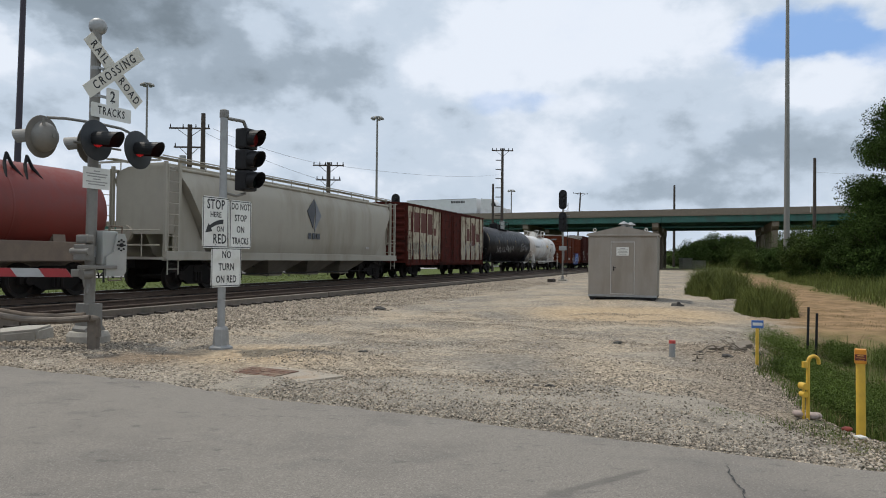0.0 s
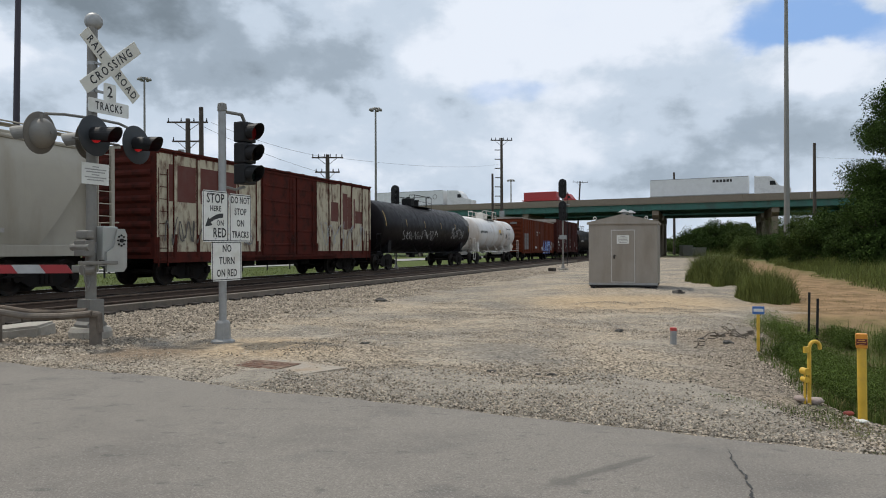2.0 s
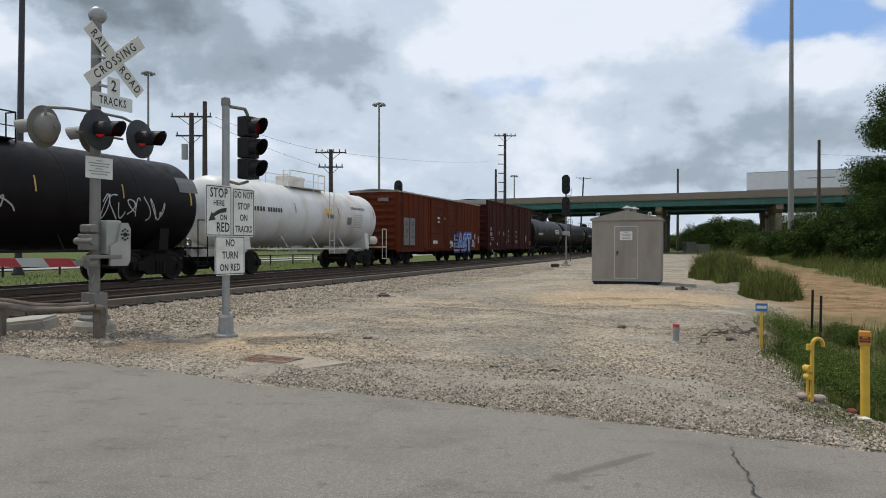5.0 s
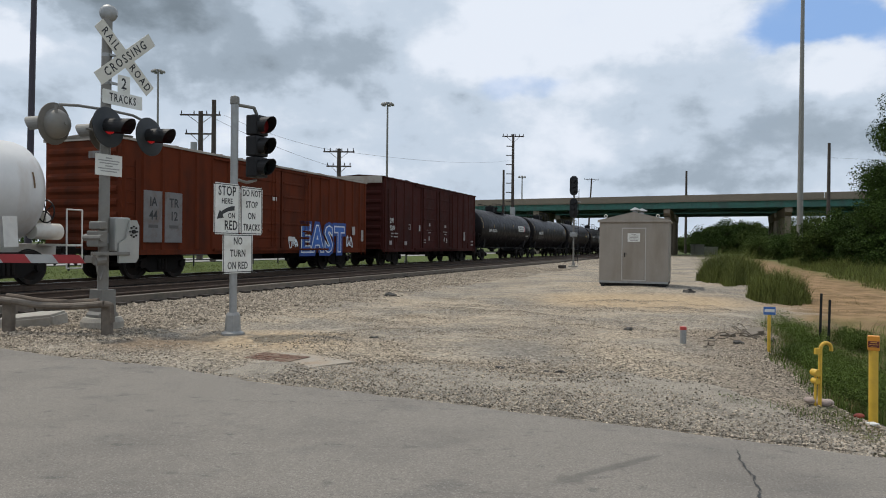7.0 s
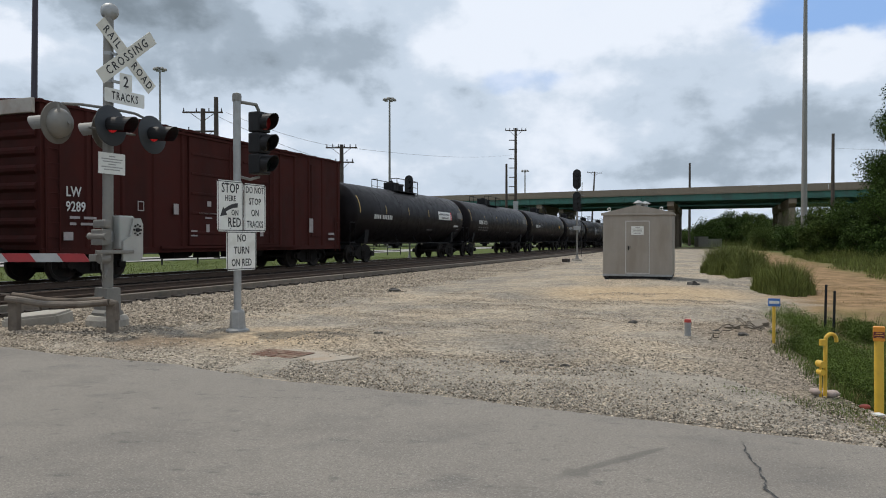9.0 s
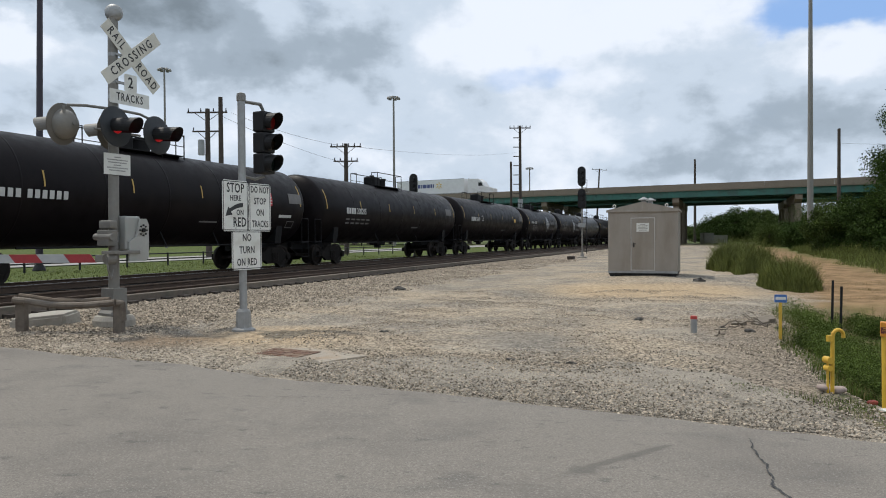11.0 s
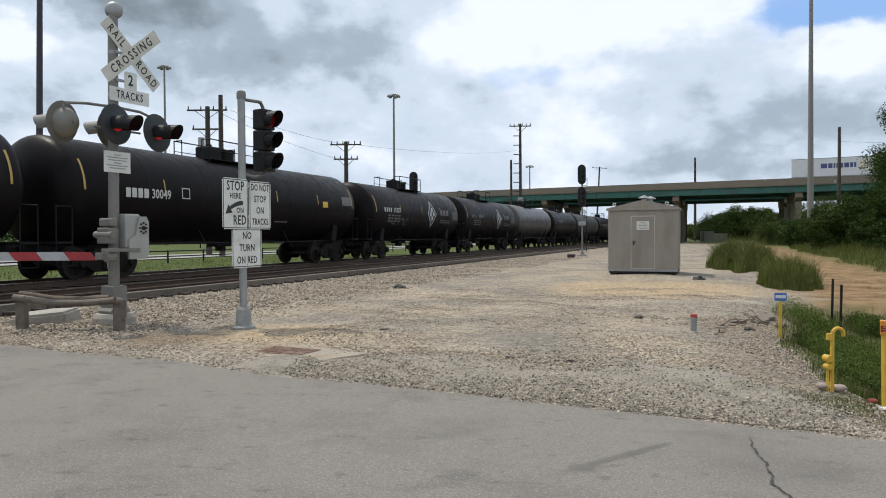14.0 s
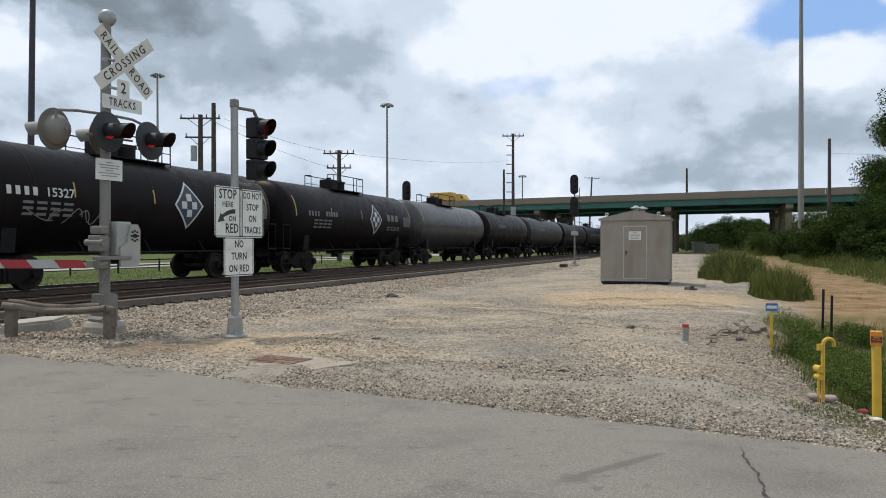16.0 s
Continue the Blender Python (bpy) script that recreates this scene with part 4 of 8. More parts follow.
def build_traffic_signal():
    a = thing("sign_post", "galvanised pole with three white regulatory signs and a side-mounted traffic light", "sign post")
    a.matrix_basis = pose(-3.44, 11.6, ground_z(-3.44, 11.6), 0.0, 0, SIGN_TURN)
    bm = B()
    lathe(bm, [(0.19, -0.03), (0.19, 0.03), (0.13, 0.06), (0.115, 0.32), (0.09, 0.36)], 8)
    part("base", bm, mat("cast_base", (0.30, 0.30, 0.29), 0.7, 0.3, 0.2, 8, bump=0.15), a, "octagonal cast metal base")
    bm = B()
    cyl(bm, (0, 0, 0.3), (0, 0, 3.88), 0.062, 0.062, 20)
    part("pole", bm, M["galv"], a, "", True)
    bm = B()
    lathe(bm, [(0.075, 3.78), (0.075, 3.86), (0.07, 3.9), (0.02, 3.92)], 16)
    part("pole_cap", bm, M["mast_grey"], a)
    s1 = plate("stop_sign_plate", 0.57, 0.82, a, -0.24, -0.085, 2.05, [("STOP", 0.215, 0, 0.28, 0.86), ("HERE", 0.125, 0, 0.12, 0.95), ("ON", 0.125, 0.10, -0.11, 0.95), ("RED", 0.215, 0.09, -0.27, 0.86)])
    bm = B()
    pts = [(0.17, 0.045), (0.17, -0.025)]
    arc_o, arc_i = [], []
    for i in range(9):
        t = i / 8
        cx, cz = 0.17 - 0.30 * t, 0.015 - 0.10 * t * t
        arc_o.append((cx, cz + 0.036))
        arc_i.append((cx - 0.01, cz - 0.036))
    outline = arc_o + [(-0.16, -0.02), (-0.225, -0.17), (-0.07, -0.145)] + arc_i[::-1][1:]
    prism(bm, outline, -0.087, -0.0855)
    bm.transform(pose(-0.24, 0, 2.05))
    part("arrow", bm, M["sign_black"], s1, "black curved arrow")
    plate("do_not_stop_plate", 0.52, 0.80, a, 0.325, -0.085, 2.04, [("DO NOT", 0.155, 0, 0.29, 0.80), ("STOP", 0.155, 0, 0.10, 0.88), ("ON", 0.155, 0, -0.09, 0.88), ("TRACKS", 0.155, 0, -0.28, 0.78)])
    plate("no_turn_plate", 0.68, 0.64, a, 0.0, -0.095, 1.33, [("NO", 0.165, 0, 0.20, 0.92), ("TURN", 0.165, 0, 0.0, 0.92), ("ON RED", 0.165, 0, -0.20, 0.86)])
    bm = B()
    for z in (2.35, 1.85, 1.55, 1.2):
        box(bm, -0.45 if z > 1.7 else -0.3, 0.55 if z > 1.7 else 0.3, -0.082, -0.06, z - 0.02, z + 0.02)
    part("sign_bracket", bm, M["galv"], a)
    # traffic light
    bm = B()
    tube(bm, [(0.05, 0, 3.78), (0.45, 0, 3.80), (0.52, 0, 3.70)], 0.028)
    part("arm", bm, M["mast_grey"], a, "curved support arm")
    bm = B()
    tube(bm, [(0.05, 0, 2.55), (0.30, 0, 2.52), (0.52, 0, 2.58)], 0.024)
    part("arm", bm, M["mast_grey"], a, "curved support arm")
    bm = B()
    for i in range(3):
        box(bm, 0.36, 0.66, -0.14, 0.10, 2.62 + i * 0.355, 2.965 + i * 0.355, 0.03)
    hs = part("signal_housing", bm, M["black"], a, "black three-lamp traffic light housing")
    for i, cm in enumerate(((0.006, 0.010, 0.009), (0.016, 0.010, 0.006), None)):
        z = 2.79 + i * 0.355
        f = pose(0.51, -0.14, z)
        bm = B()
        lathe(bm, [(0.135, 0.0), (0.13, -0.015), (0.08, -0.035)], 24, "y", f)
        part("lens", bm, M["red_dim"] if cm is None else mat("unlit_lens", cm, 0.15, bump=0), hs, "red lens" if cm is None else "unlit lens", True)
        bm = B()
        seg = 16
        for j in range(seg):
            a0, a1 = [math.radians(-60 + 300 * q / seg) for q in (j, j + 1)]
            lo = [0.10 + 0.14 * (0.5 + 0.5 * math.sin(q)) for q in (a0, a1)]
            q4 = [bm.verts.new(f @ Vector((0.142 * math.cos(a0), 0, 0.142 * math.sin(a0)))), bm.verts.new(f @ Vector((0.142 * math.cos(a1), 0, 0.142 * math.sin(a1)))), bm.verts.new(f @ Vector((0.138 * math.cos(a1), -lo[1], 0.138 * math.sin(a1)))), bm.verts.new(f @ Vector((0.138 * math.cos(a0), -lo[0], 0.138 * math.sin(a0))))]
            bm.faces.new(q4)
        bmesh.ops.remove_doubles(bm, verts=bm.verts, dist=0.001)
        bmesh.ops.solidify(bm, geom=bm.faces[:], thickness=0.006)
        part("visor", bm, M["black"], hs)


# ---- the train ----
SPEED = 10.30
MESHES = {}


def shared(name, build, material):
    if name not in MESHES:
        bm = B()
        build(bm)
        bmesh.ops.recalc_face_normals(bm, faces=bm.faces)
        me = bpy.data.meshes.new(name)
        bm.to_mesh(me)
        bm.free()
        me.materials.append(material)
        MESHES[name] = me
    return MESHES[name]


def put(name, me, parent, m, label=""):
    ob = new(name, me)
    ob.parent = parent
    ob.matrix_basis = m
    if label:
        tagged(ob, label)
    return ob


def bogie_frame(bm):
    for sy in (-1, 1):
        o = [(-1.12, 0.36), (-1.12, 0.60), (-0.70, 0.64), (-0.42, 0.86), (0.42, 0.86), (0.70, 0.64), (1.12, 0.60), (1.12, 0.36), (0.72, 0.36), (0.45, 0.20), (-0.45, 0.20), (-0.72, 0.36)]
        prism(bm, o, sy * 1.02 - 0.07, sy * 1.02 + 0.07)
        for x in (-0.14, 0.0, 0.14):
            cyl(bm, (x, sy * 1.11, 0.28), (x, sy * 1.11, 0.62), 0.055, seg=8)
        for x in (-0.89, 0.89):
            cyl(bm, (x, sy * 1.06, 0.457), (x, sy * 1.18, 0.457), 0.12, seg=12)
    box(bm, -0.2, 0.2, -1.1, 1.1, 0.5, 0.82)


def wheelset(bm):
    for sy in (-1, 1):
        m = Matrix.Translation((0, sy * 0.79, 0))
        lathe(bm, [(0.10, -0.08), (0.34, -0.03), (0.38, -0.065), (0.457, -0.065), (0.457, 0.05), (0.49, 0.055), (0.49, 0.075), (0.38, 0.075), (0.34, 0.03), (0.10, 0.08)] if sy < 0 else [(0.10, -0.08), (0.34, -0.03), (0.38, -0.075), (0.49, -0.075), (0.49, -0.055), (0.457, -0.05), (0.457, 0.065), (0.38, 0.065), (0.34, 0.03), (0.10, 0.08)], 24, "y", m)
    cyl(bm, (0, -1.05, 0), (0, 1.05, 0), 0.08, seg=12)


def coupler(bm):
    box(bm, 0, 0.55, -0.1, 0.1, 0.78, 0.95, 0.02)
    box(bm, 0.45, 0.72, -0.17, 0.17, 0.70, 1.02, 0.05)


def running_gear(car, half, inset=2.1):
    for sx in (-1, 1):
        bg = put("bogie", shared("bogie", bogie_frame, M["bogie"]), car, pose(sx * (half - inset), 0, 0), "dark oily cast steel bogie")
        for ax in (-0.89, 0.89):
            put("wheelset", shared("wheelset", wheelset, M["wheel"]), bg, pose(ax, 0, 0.457), "steel wheels, worn bright tread")
        put("coupler", shared("coupler", coupler, M["bogie"]), car, pose(sx * (half - 0.1), 0, 0, 0, 0, 0 if sx > 0 else 180))
        put("brake_hose", shared("brake_hose", lambda bm: tube(bm, [(0.2, -0.3, 0.8), (0.5, -0.34, 0.6), (0.7, -0.3, 0.45), (0.82, -0.2, 0.6)], 0.025, 6), M["black"]), car, pose(sx * half, 0, 0, 0, 0, 0 if sx > 0 else 180))


def ladder_mesh(bm, h, w=0.42, n=None):
    n = n or int(h / 0.36)
    for x in (-w / 2, w / 2):
        box(bm, x - 0.018, x + 0.018, -0.015, 0.015, 0, h)
    for i in range(n):
        z = (i + 0.5) * h / n
        cyl(bm, (-w / 2, 0, z), (w / 2, 0, z), 0.013, seg=6)


def bars(bm, x, z, w, h, y=-1.0, n=1, gap=0.0):
    for i in range(n):
        box(bm, x, x + w, y, y + 0.006, z - i * (h + gap), z - i * (h + gap) + h)


def scrawl(x0, z0, w, h, y, seed, r=0.03, n=9):
    """Sprayed scribble: looping strokes that read as no letter, one bmesh a stroke."""
    rs = random.Random(seed)
    st = w / n
    for i in range(n):
        cx, cz = x0 + (i + 0.5) * st, z0 + h * 0.5
        p1, p2, f1, f2 = rs.uniform(0, 6.28), rs.uniform(0, 6.28), rs.choice((0.5, 1.0, 1.5)), rs.choice((0.7, 1.0, 1.6))
        ax, az = st * rs.uniform(0.35, 0.75), h * rs.uniform(0.3, 0.5)
        bm, pts = B(), []
        for k in range(15):
            t = k / 14 * 4.6
            pts.append(Vector((cx + ax * math.sin(f1 * t + p1) + 0.12 * st * (t - 2), 0, cz + az * math.sin(f2 * t + p2))))
        for a, b in zip(pts, pts[1:]):
            d = b - a
            if d.length < 1e-4:
                continue
            n_ = Vector((-d.z, 0, d.x)).normalized() * r * rs.uniform(0.6, 1.1)
            bm.faces.new([bm.verts.new(Vector((p.x, y(p.x, p.z), p.z))) for p in (a - n_, a + n_, b + n_, b - n_)])
        bmesh.ops.remove_doubles(bm, verts=bm.verts, dist=r * 0.5)
        yield bm


def flat_y(v):
    return lambda x, z: v


def boxcar(name, label, L, Hh, paint, s_mid, posts, doors, patches=(), roofmat=None):
    car = thing(name, label, "boxcar", group="freight cars of the train")
    half, hw, z0 = L / 2, 1.50, 0.90
    bm = B()
    box(bm, -half, half, -hw, hw, z0, Hh - 0.16)
    body = part("body", bm, paint, car)
    bm = B()
    prism(bm, [(-hw - 0.06, Hh - 0.17), (hw + 0.06, Hh - 0.17), (hw + 0.06, Hh - 0.10), (0, Hh), (-hw - 0.06, Hh - 0.10)], -half - 0.05, half + 0.05, "yz")
    part("roof", bm, roofmat or paint, car, "ribbed weathered steel roof")
    bm = B()
    prism(bm, [(-hw - 0.07, Hh - 0.12), (hw + 0.07, Hh - 0.12), (hw + 0.07, Hh - 0.08), (0, Hh + 0.025), (-hw - 0.07, Hh - 0.08)], -0.05, 0.05, "yz")
    rib = part("roof_rib", bm, roofmat or paint, car)
    rib.matrix_basis = pose(-half, 0, 0)
    for i in range(1, 15):
        put("roof_rib", rib.data, car, pose(-half + i * L / 14, 0, 0))
    # side posts, both sides, each its own piece
    for sy in (-1, 1):
        for x in posts:
            me = shared("side_post_%d" % round(Hh * 100), lambda bm: prism(bm, [(-0.09, 0.0), (-0.05, -0.055), (0.05, -0.055), (0.09, 0.0)], z0 + 0.02, Hh - 0.18, "xy"), paint)
            if me.materials[0] is not paint:
                me = me.copy()
                me.materials[0] = paint
                MESHES["side_post_%d" % round(Hh * 100)] = me
            put("side_post", me, car, pose(x * 1.0, sy * hw, 0, 0, 0, 0 if sy < 0 else 180))
        for dx, dw in doors:
            bm = B()
            box(bm, dx - dw / 2, dx + dw / 2, sy * (hw + 0.035) - 0.035, sy * (hw + 0.035) + 0.035, z0 + 0.08, Hh - 0.3, 0.01)
            dr = part("door", bm, paint, car, "sliding steel door with pressed ribs")
            for k in range(5):
                z = z0 + 0.45 + k * (Hh - z0 - 0.7) / 5
                bm = B()
                box(bm, dx - dw / 2 + 0.1, dx + dw / 2 - 0.1, sy * (hw + 0.07) - 0.025, sy * (hw + 0.07) + 0.025, z, z + 0.09, 0.02)
                part("door_rib", bm, paint, dr)
            bm = B()
            for q in (-0.12, 0.12):
                cyl(bm, (dx + q + dw * 0.32, sy * (hw + 0.12), z0 + 0.15), (dx + q + dw * 0.32, sy * (hw + 0.12), Hh - 0.4), 0.018, seg=6)
            box(bm, dx + dw * 0.2, dx + dw * 0.45, sy * (hw + 0.11) - 0.02, sy * (hw + 0.11) + 0.02, z0 + 0.75, z0 + 0.80)
            part("lock_rod", bm, paint, dr)
        bm = B()
        box(bm, -half, half, sy * hw - 0.03, sy * hw + 0.06, z0 - 0.14, z0 + 0.04, 0.01)
        part("side_sill", bm, paint, car)
        bm = B()
        xs = [d[0] for d in doors]
        box(bm, min(xs) - 2.6, max(xs) + 2.6, sy * (hw + 0.08) - 0.04, sy * (hw + 0.08) + 0.04, z0 - 0.02, z0 + 0.06)
        box(bm, min(xs) - 2.6, max(xs) + 2.6, sy * (hw + 0.08) - 0.03, sy * (hw + 0.08) + 0.03, Hh - 0.30, Hh - 0.24)
        part("door_track", bm, paint, car)
        for sx in (-1, 1):
            bm = B()
            ladder_mesh(bm, Hh - z0 - 0.5 if sx < 0 else 1.5)
            ob = part("ladder", bm, paint, car)
            ob.matrix_basis = pose(sx * (half - 0.32), sy * (hw + 0.05), z0 - 0.25)
    # corrugated ends
    for sx in (-1, 1):
        for k in range(8):
            z = z0 + 0.25 + k * (Hh - z0 - 0.75) / 7
            prism_me = shared("end_rib", lambda bm: prism(bm, [(0, -0.13), (0.075, -0.04), (0.075, 0.04), (0, 0.13)], -1.36, 1.36), paint)
            if prism_me.materials[0] is not paint:
                prism_me = prism_me.copy()
                prism_me.materials[0] = paint
                MESHES["end_rib"] = prism_me
            put("end_rib", prism_me, car, pose(sx * half, 0, z, 0, 0, 0 if sx > 0 else 180))
    bm = B()
    box(bm, -half + 0.2, half - 0.2, -0.35, 0.35, 0.75, 1.02)
    for x in (-2.2, -0.6, 0.9, 2.0):
        box(bm, x - 0.35, x + 0.35, -1.1, -0.5, 0.55, 0.98, 0.03)
        box(bm, x - 0.08, x + 0.08, -1.42, 1.42, 0.80, 1.02)
    cyl(bm, (-1.2, 0.6, 0.75), (0.1, 0.6, 0.75), 0.22)
    part("underframe", bm, M["bogie"], car, "dark underframe with brake gear")
    running_gear(car, half)
    return car


def tank_shell(bm, half, r, zc, head=0.62):
    pr = []
    for i in range(9):
        a = math.pi / 2 * i / 8
        pr.append((max(0.02, r * math.sin(a)), -half - head * 0 + head * (1 - math.cos(a))))
    prof = pr + [(r, -half + head + (2 * (half - head)) * k / 6) for k in range(1, 6)] + [(q, -h) for q, h in pr[::-1]]
    lathe(bm, prof, 48, "x", Matrix.Translation((0, 0, zc)))


def tank_car(name, label, L, r, zc, paint, s_mid, trim, stripes=6, stripe_mat=None, style="black", gap=0.12):
    """A tank on two stub sills; the top platform stands over the middle."""
    car = thing(name, label, "tank car", group="freight cars of the train")
    half = L / 2
    th = half - gap
    bm = B()
    tank_shell(bm, th, r, zc)
    tank = part("tank", bm, paint, car, "", True)
    for x in (-th * 0.62, -th * 0.3, 0.0, th * 0.3, th * 0.62):
        bm = B()
        lathe(bm, [(r + 0.001, -0.03), (r + 0.005, -0.02), (r + 0.005, 0.02), (r + 0.001, 0.03)], 48, "x", Matrix.Translation((x, 0, zc)))
        part("weld_band", bm, paint, tank, "", True)
    top = zc + r
    # manway and valve housing
    bm = B()
    cyl(bm, (0.35, 0, top - 0.08), (0.35, 0, top + 0.34), 0.32, seg=20)
    cyl(bm, (0.35, 0, top + 0.34), (0.35, 0, top + 0.42), 0.36, seg=20)
    part("manway", bm, trim, tank, "round manway with bolted cover")
    bm = B()
    box(bm, -0.95, -0.25, -0.33, 0.33, top - 0.06, top + 0.46, 0.06)
    cyl(bm, (-0.6, 0, top + 0.42), (-0.6, 0, top + 0.56), 0.12)
    part("valve_housing", bm, trim, tank, "dark valve housing")
    # platform with rails
    bm = B()
    for sy in (-1, 1):
        box(bm, -1.5, 1.5, sy * 0.62 - 0.2, sy * 0.62 + 0.2, top - 0.09, top - 0.06)
        for x in (-1.4, 1.4):
            box(bm, x - 0.03, x + 0.03, sy * 0.62 - 0.03, sy * 0.62 + 0.03, top - 0.30, top - 0.08)
    part("platform", bm, trim, car, "open grating platform")
    bm = B()
    for sy in (-1, 1):
        y = sy * 0.8
        tube(bm, [(-1.5, y, top - 0.2), (-1.5, y, top + 0.62), (1.5, y, top + 0.62), (1.5, y, top - 0.2)], 0.022, 6)
        tube(bm, [(-1.5, y, top + 0.25), (1.5, y, top + 0.25)], 0.014, 6)
        cyl(bm, (0.5, y, top - 0.2), (0.5, y, top + 0.62), 0.02, seg=6)
    for x in (-1.5, 1.5):
        tube(bm, [(x, -0.8, top + 0.62), (x, -0.45, top + 0.62), (x, -0.45, top - 0.1)], 0.02, 6)
        tube(bm, [(x, 0.8, top + 0.62), (x, 0.45, top + 0.62), (x, 0.45, top - 0.1)], 0.02, 6)
    part("handrail", bm, trim, car, "tubular platform rail")
    for sy in ((-1, 1) if style == "white" else (1,)):
        bm = B()
        ladder_mesh(bm, top - 0.95)
        ob = part("ladder", bm, trim, car)
        ob.matrix_basis = pose(1.05, sy * (r + 0.09), 0.75)
    # stub sills, saddles, end platforms
    for sx in (-1, 1):
        bm = B()
        box(bm, sx * (half - 3.4) if sx > 0 else -half, half if sx > 0 else -(half - 3.4), -0.3, 0.3, 0.72, 1.08)
        part("stub_sill", bm, trim, car)
        bm = B()
        x = sx * (half - 2.1)
        prism(bm, [(-1.25, 1.0), (1.25, 1.0), (r * 0.86, zc - r * 0.46), (r * 0.5, zc - r * 0.8), (-r * 0.5, zc - r * 0.8), (-r * 0.86, zc - r * 0.46)], x - 0.2, x + 0.2, "yz")
        part("saddle", bm, trim, car, "saddle that carries the tank")
        bm = B()
        xe = sx * (half - 0.12)
        box(bm, min(xe, xe - sx * 0.5), max(xe, xe - sx * 0.5), -1.45, 1.45, 1.02, 1.08)
        part("end_platform", bm, trim, car)
        for sy in (-1, 1):
            bm = B()
            tube(bm, [(xe, sy * 1.42, 0.42), (xe, sy * 1.42, 2.02), (xe - sx * 0.5, sy * 1.42, 2.02), (xe - sx * 0.5, sy * 1.42, 1.05)], 0.022, 6)
            cyl(bm, (xe - sx * 0.5, sy * 1.42, 0.42), (xe, sy * 1.42, 0.42), 0.02, seg=6)
            cyl(bm, (xe - sx * 0.5, sy * 1.42, 0.42), (xe - sx * 0.5, sy * 1.42, 1.05), 0.02, seg=6)
            part("grab_rail", bm, trim, car, "end handrail and step")
    bm = B()
    cyl(bm, (half - 0.75, -0.55, 1.75), (half - 0.6, -0.55, 1.75), 0.27, 0.27, 16)
    part("hand_brake_wheel", bm, trim, car)
    bm = B()
    for sy in (-1, 1):
        tube(bm, [(-half + 3.2, sy * 1.38, 0.98), (half - 3.2, sy * 1.38, 0.98)], 0.03, 6)
        for x in (-2.5, 0, 2.5):
            tube(bm, [(x, sy * 1.38, 0.98), (x, sy * r * 0.72, zc - r * 0.68)], 0.022, 6)
    cyl(bm, (0, 0, zc - r - 0.28), (0, 0, zc - r + 0.05), 0.2)
    box(bm, -0.5, 0.5, -0.25, 0.25, zc - r - 0.12, zc - r + 0.1, 0.05)
    part("running_pipe", bm, trim, car, "side pipe and bottom outlet valve")

    def shell_y(x, z):
        q = max(0.02, r * r - (z - zc) ** 2)
        return -math.sqrt(q) - 0.012

    # reflective strips
    if stripe_mat:
        for i in range(stripes):
            x = -th + 0.8 + i * (2 * th - 1.6) / (stripes - 1)
            bm = B()
            n = 6
            tall = i in (0, stripes - 1) and style != "white"
            col = []
            for k in range(n + 1):
                z = zc + (0.0 + 0.85 * k / n if tall else 0.06 + 0.42 * k / n)
                hw = 0.035 if tall else 0.025
                col.append((bm.verts.new((x - hw, shell_y(x, z), z)), bm.verts.new((x + hw, shell_y(x, z), z))))
            for a, b in zip(col, col[1:]):
                bm.faces.new((a[0], a[1], b[1], b[0]))
            part("reflector_strip", bm, stripe_mat if style == "white" else M["strip_dim"], tank, "reflective strip")
    running_gear(car, half)
    car["half"] = half
    return car, tank, shell_y


def curved_patch(bm, x0, x1, z0, z1, fy, nx=8, nz=8, lift=0.0):
    g = [[bm.verts.new((x0 + (x1 - x0) * i / nx, fy(0, z0 + (z1 - z0) * j / nz) - lift, z0 + (z1 - z0) * j / nz)) for j in range(nz + 1)] for i in range(nx + 1)]
    for i in range(nx):
        for j in range(nz):
            bm.faces.new((g[i][j], g[i + 1][j], g[i + 1][j + 1], g[i][j + 1]))


def marks(tank, fy, mt, rows, name="marking", label="stencilled marking, not readable"):
    """Rows of (x, z, w, h): bars of print on a curved shell."""
    for x, z, w, h in rows:
        bm = B()
        curved_patch(bm, x, x + w, z, z + h, fy, 1, 3, 0.004)
        part(name, bm, mt, tank, label)


def shell_words(tank, fy, mt, text, size, x, z, squeeze=1.0):
    bm = B()
    words(bm, text, size, pose(x, 0, z), 0.002, squeeze, "LEFT")
    for v in bm.verts:
        v.co.y += fy(v.co.x, v.co.z) - 0.006
    return part("marking", bm, mt, tank, "white stencilled number")


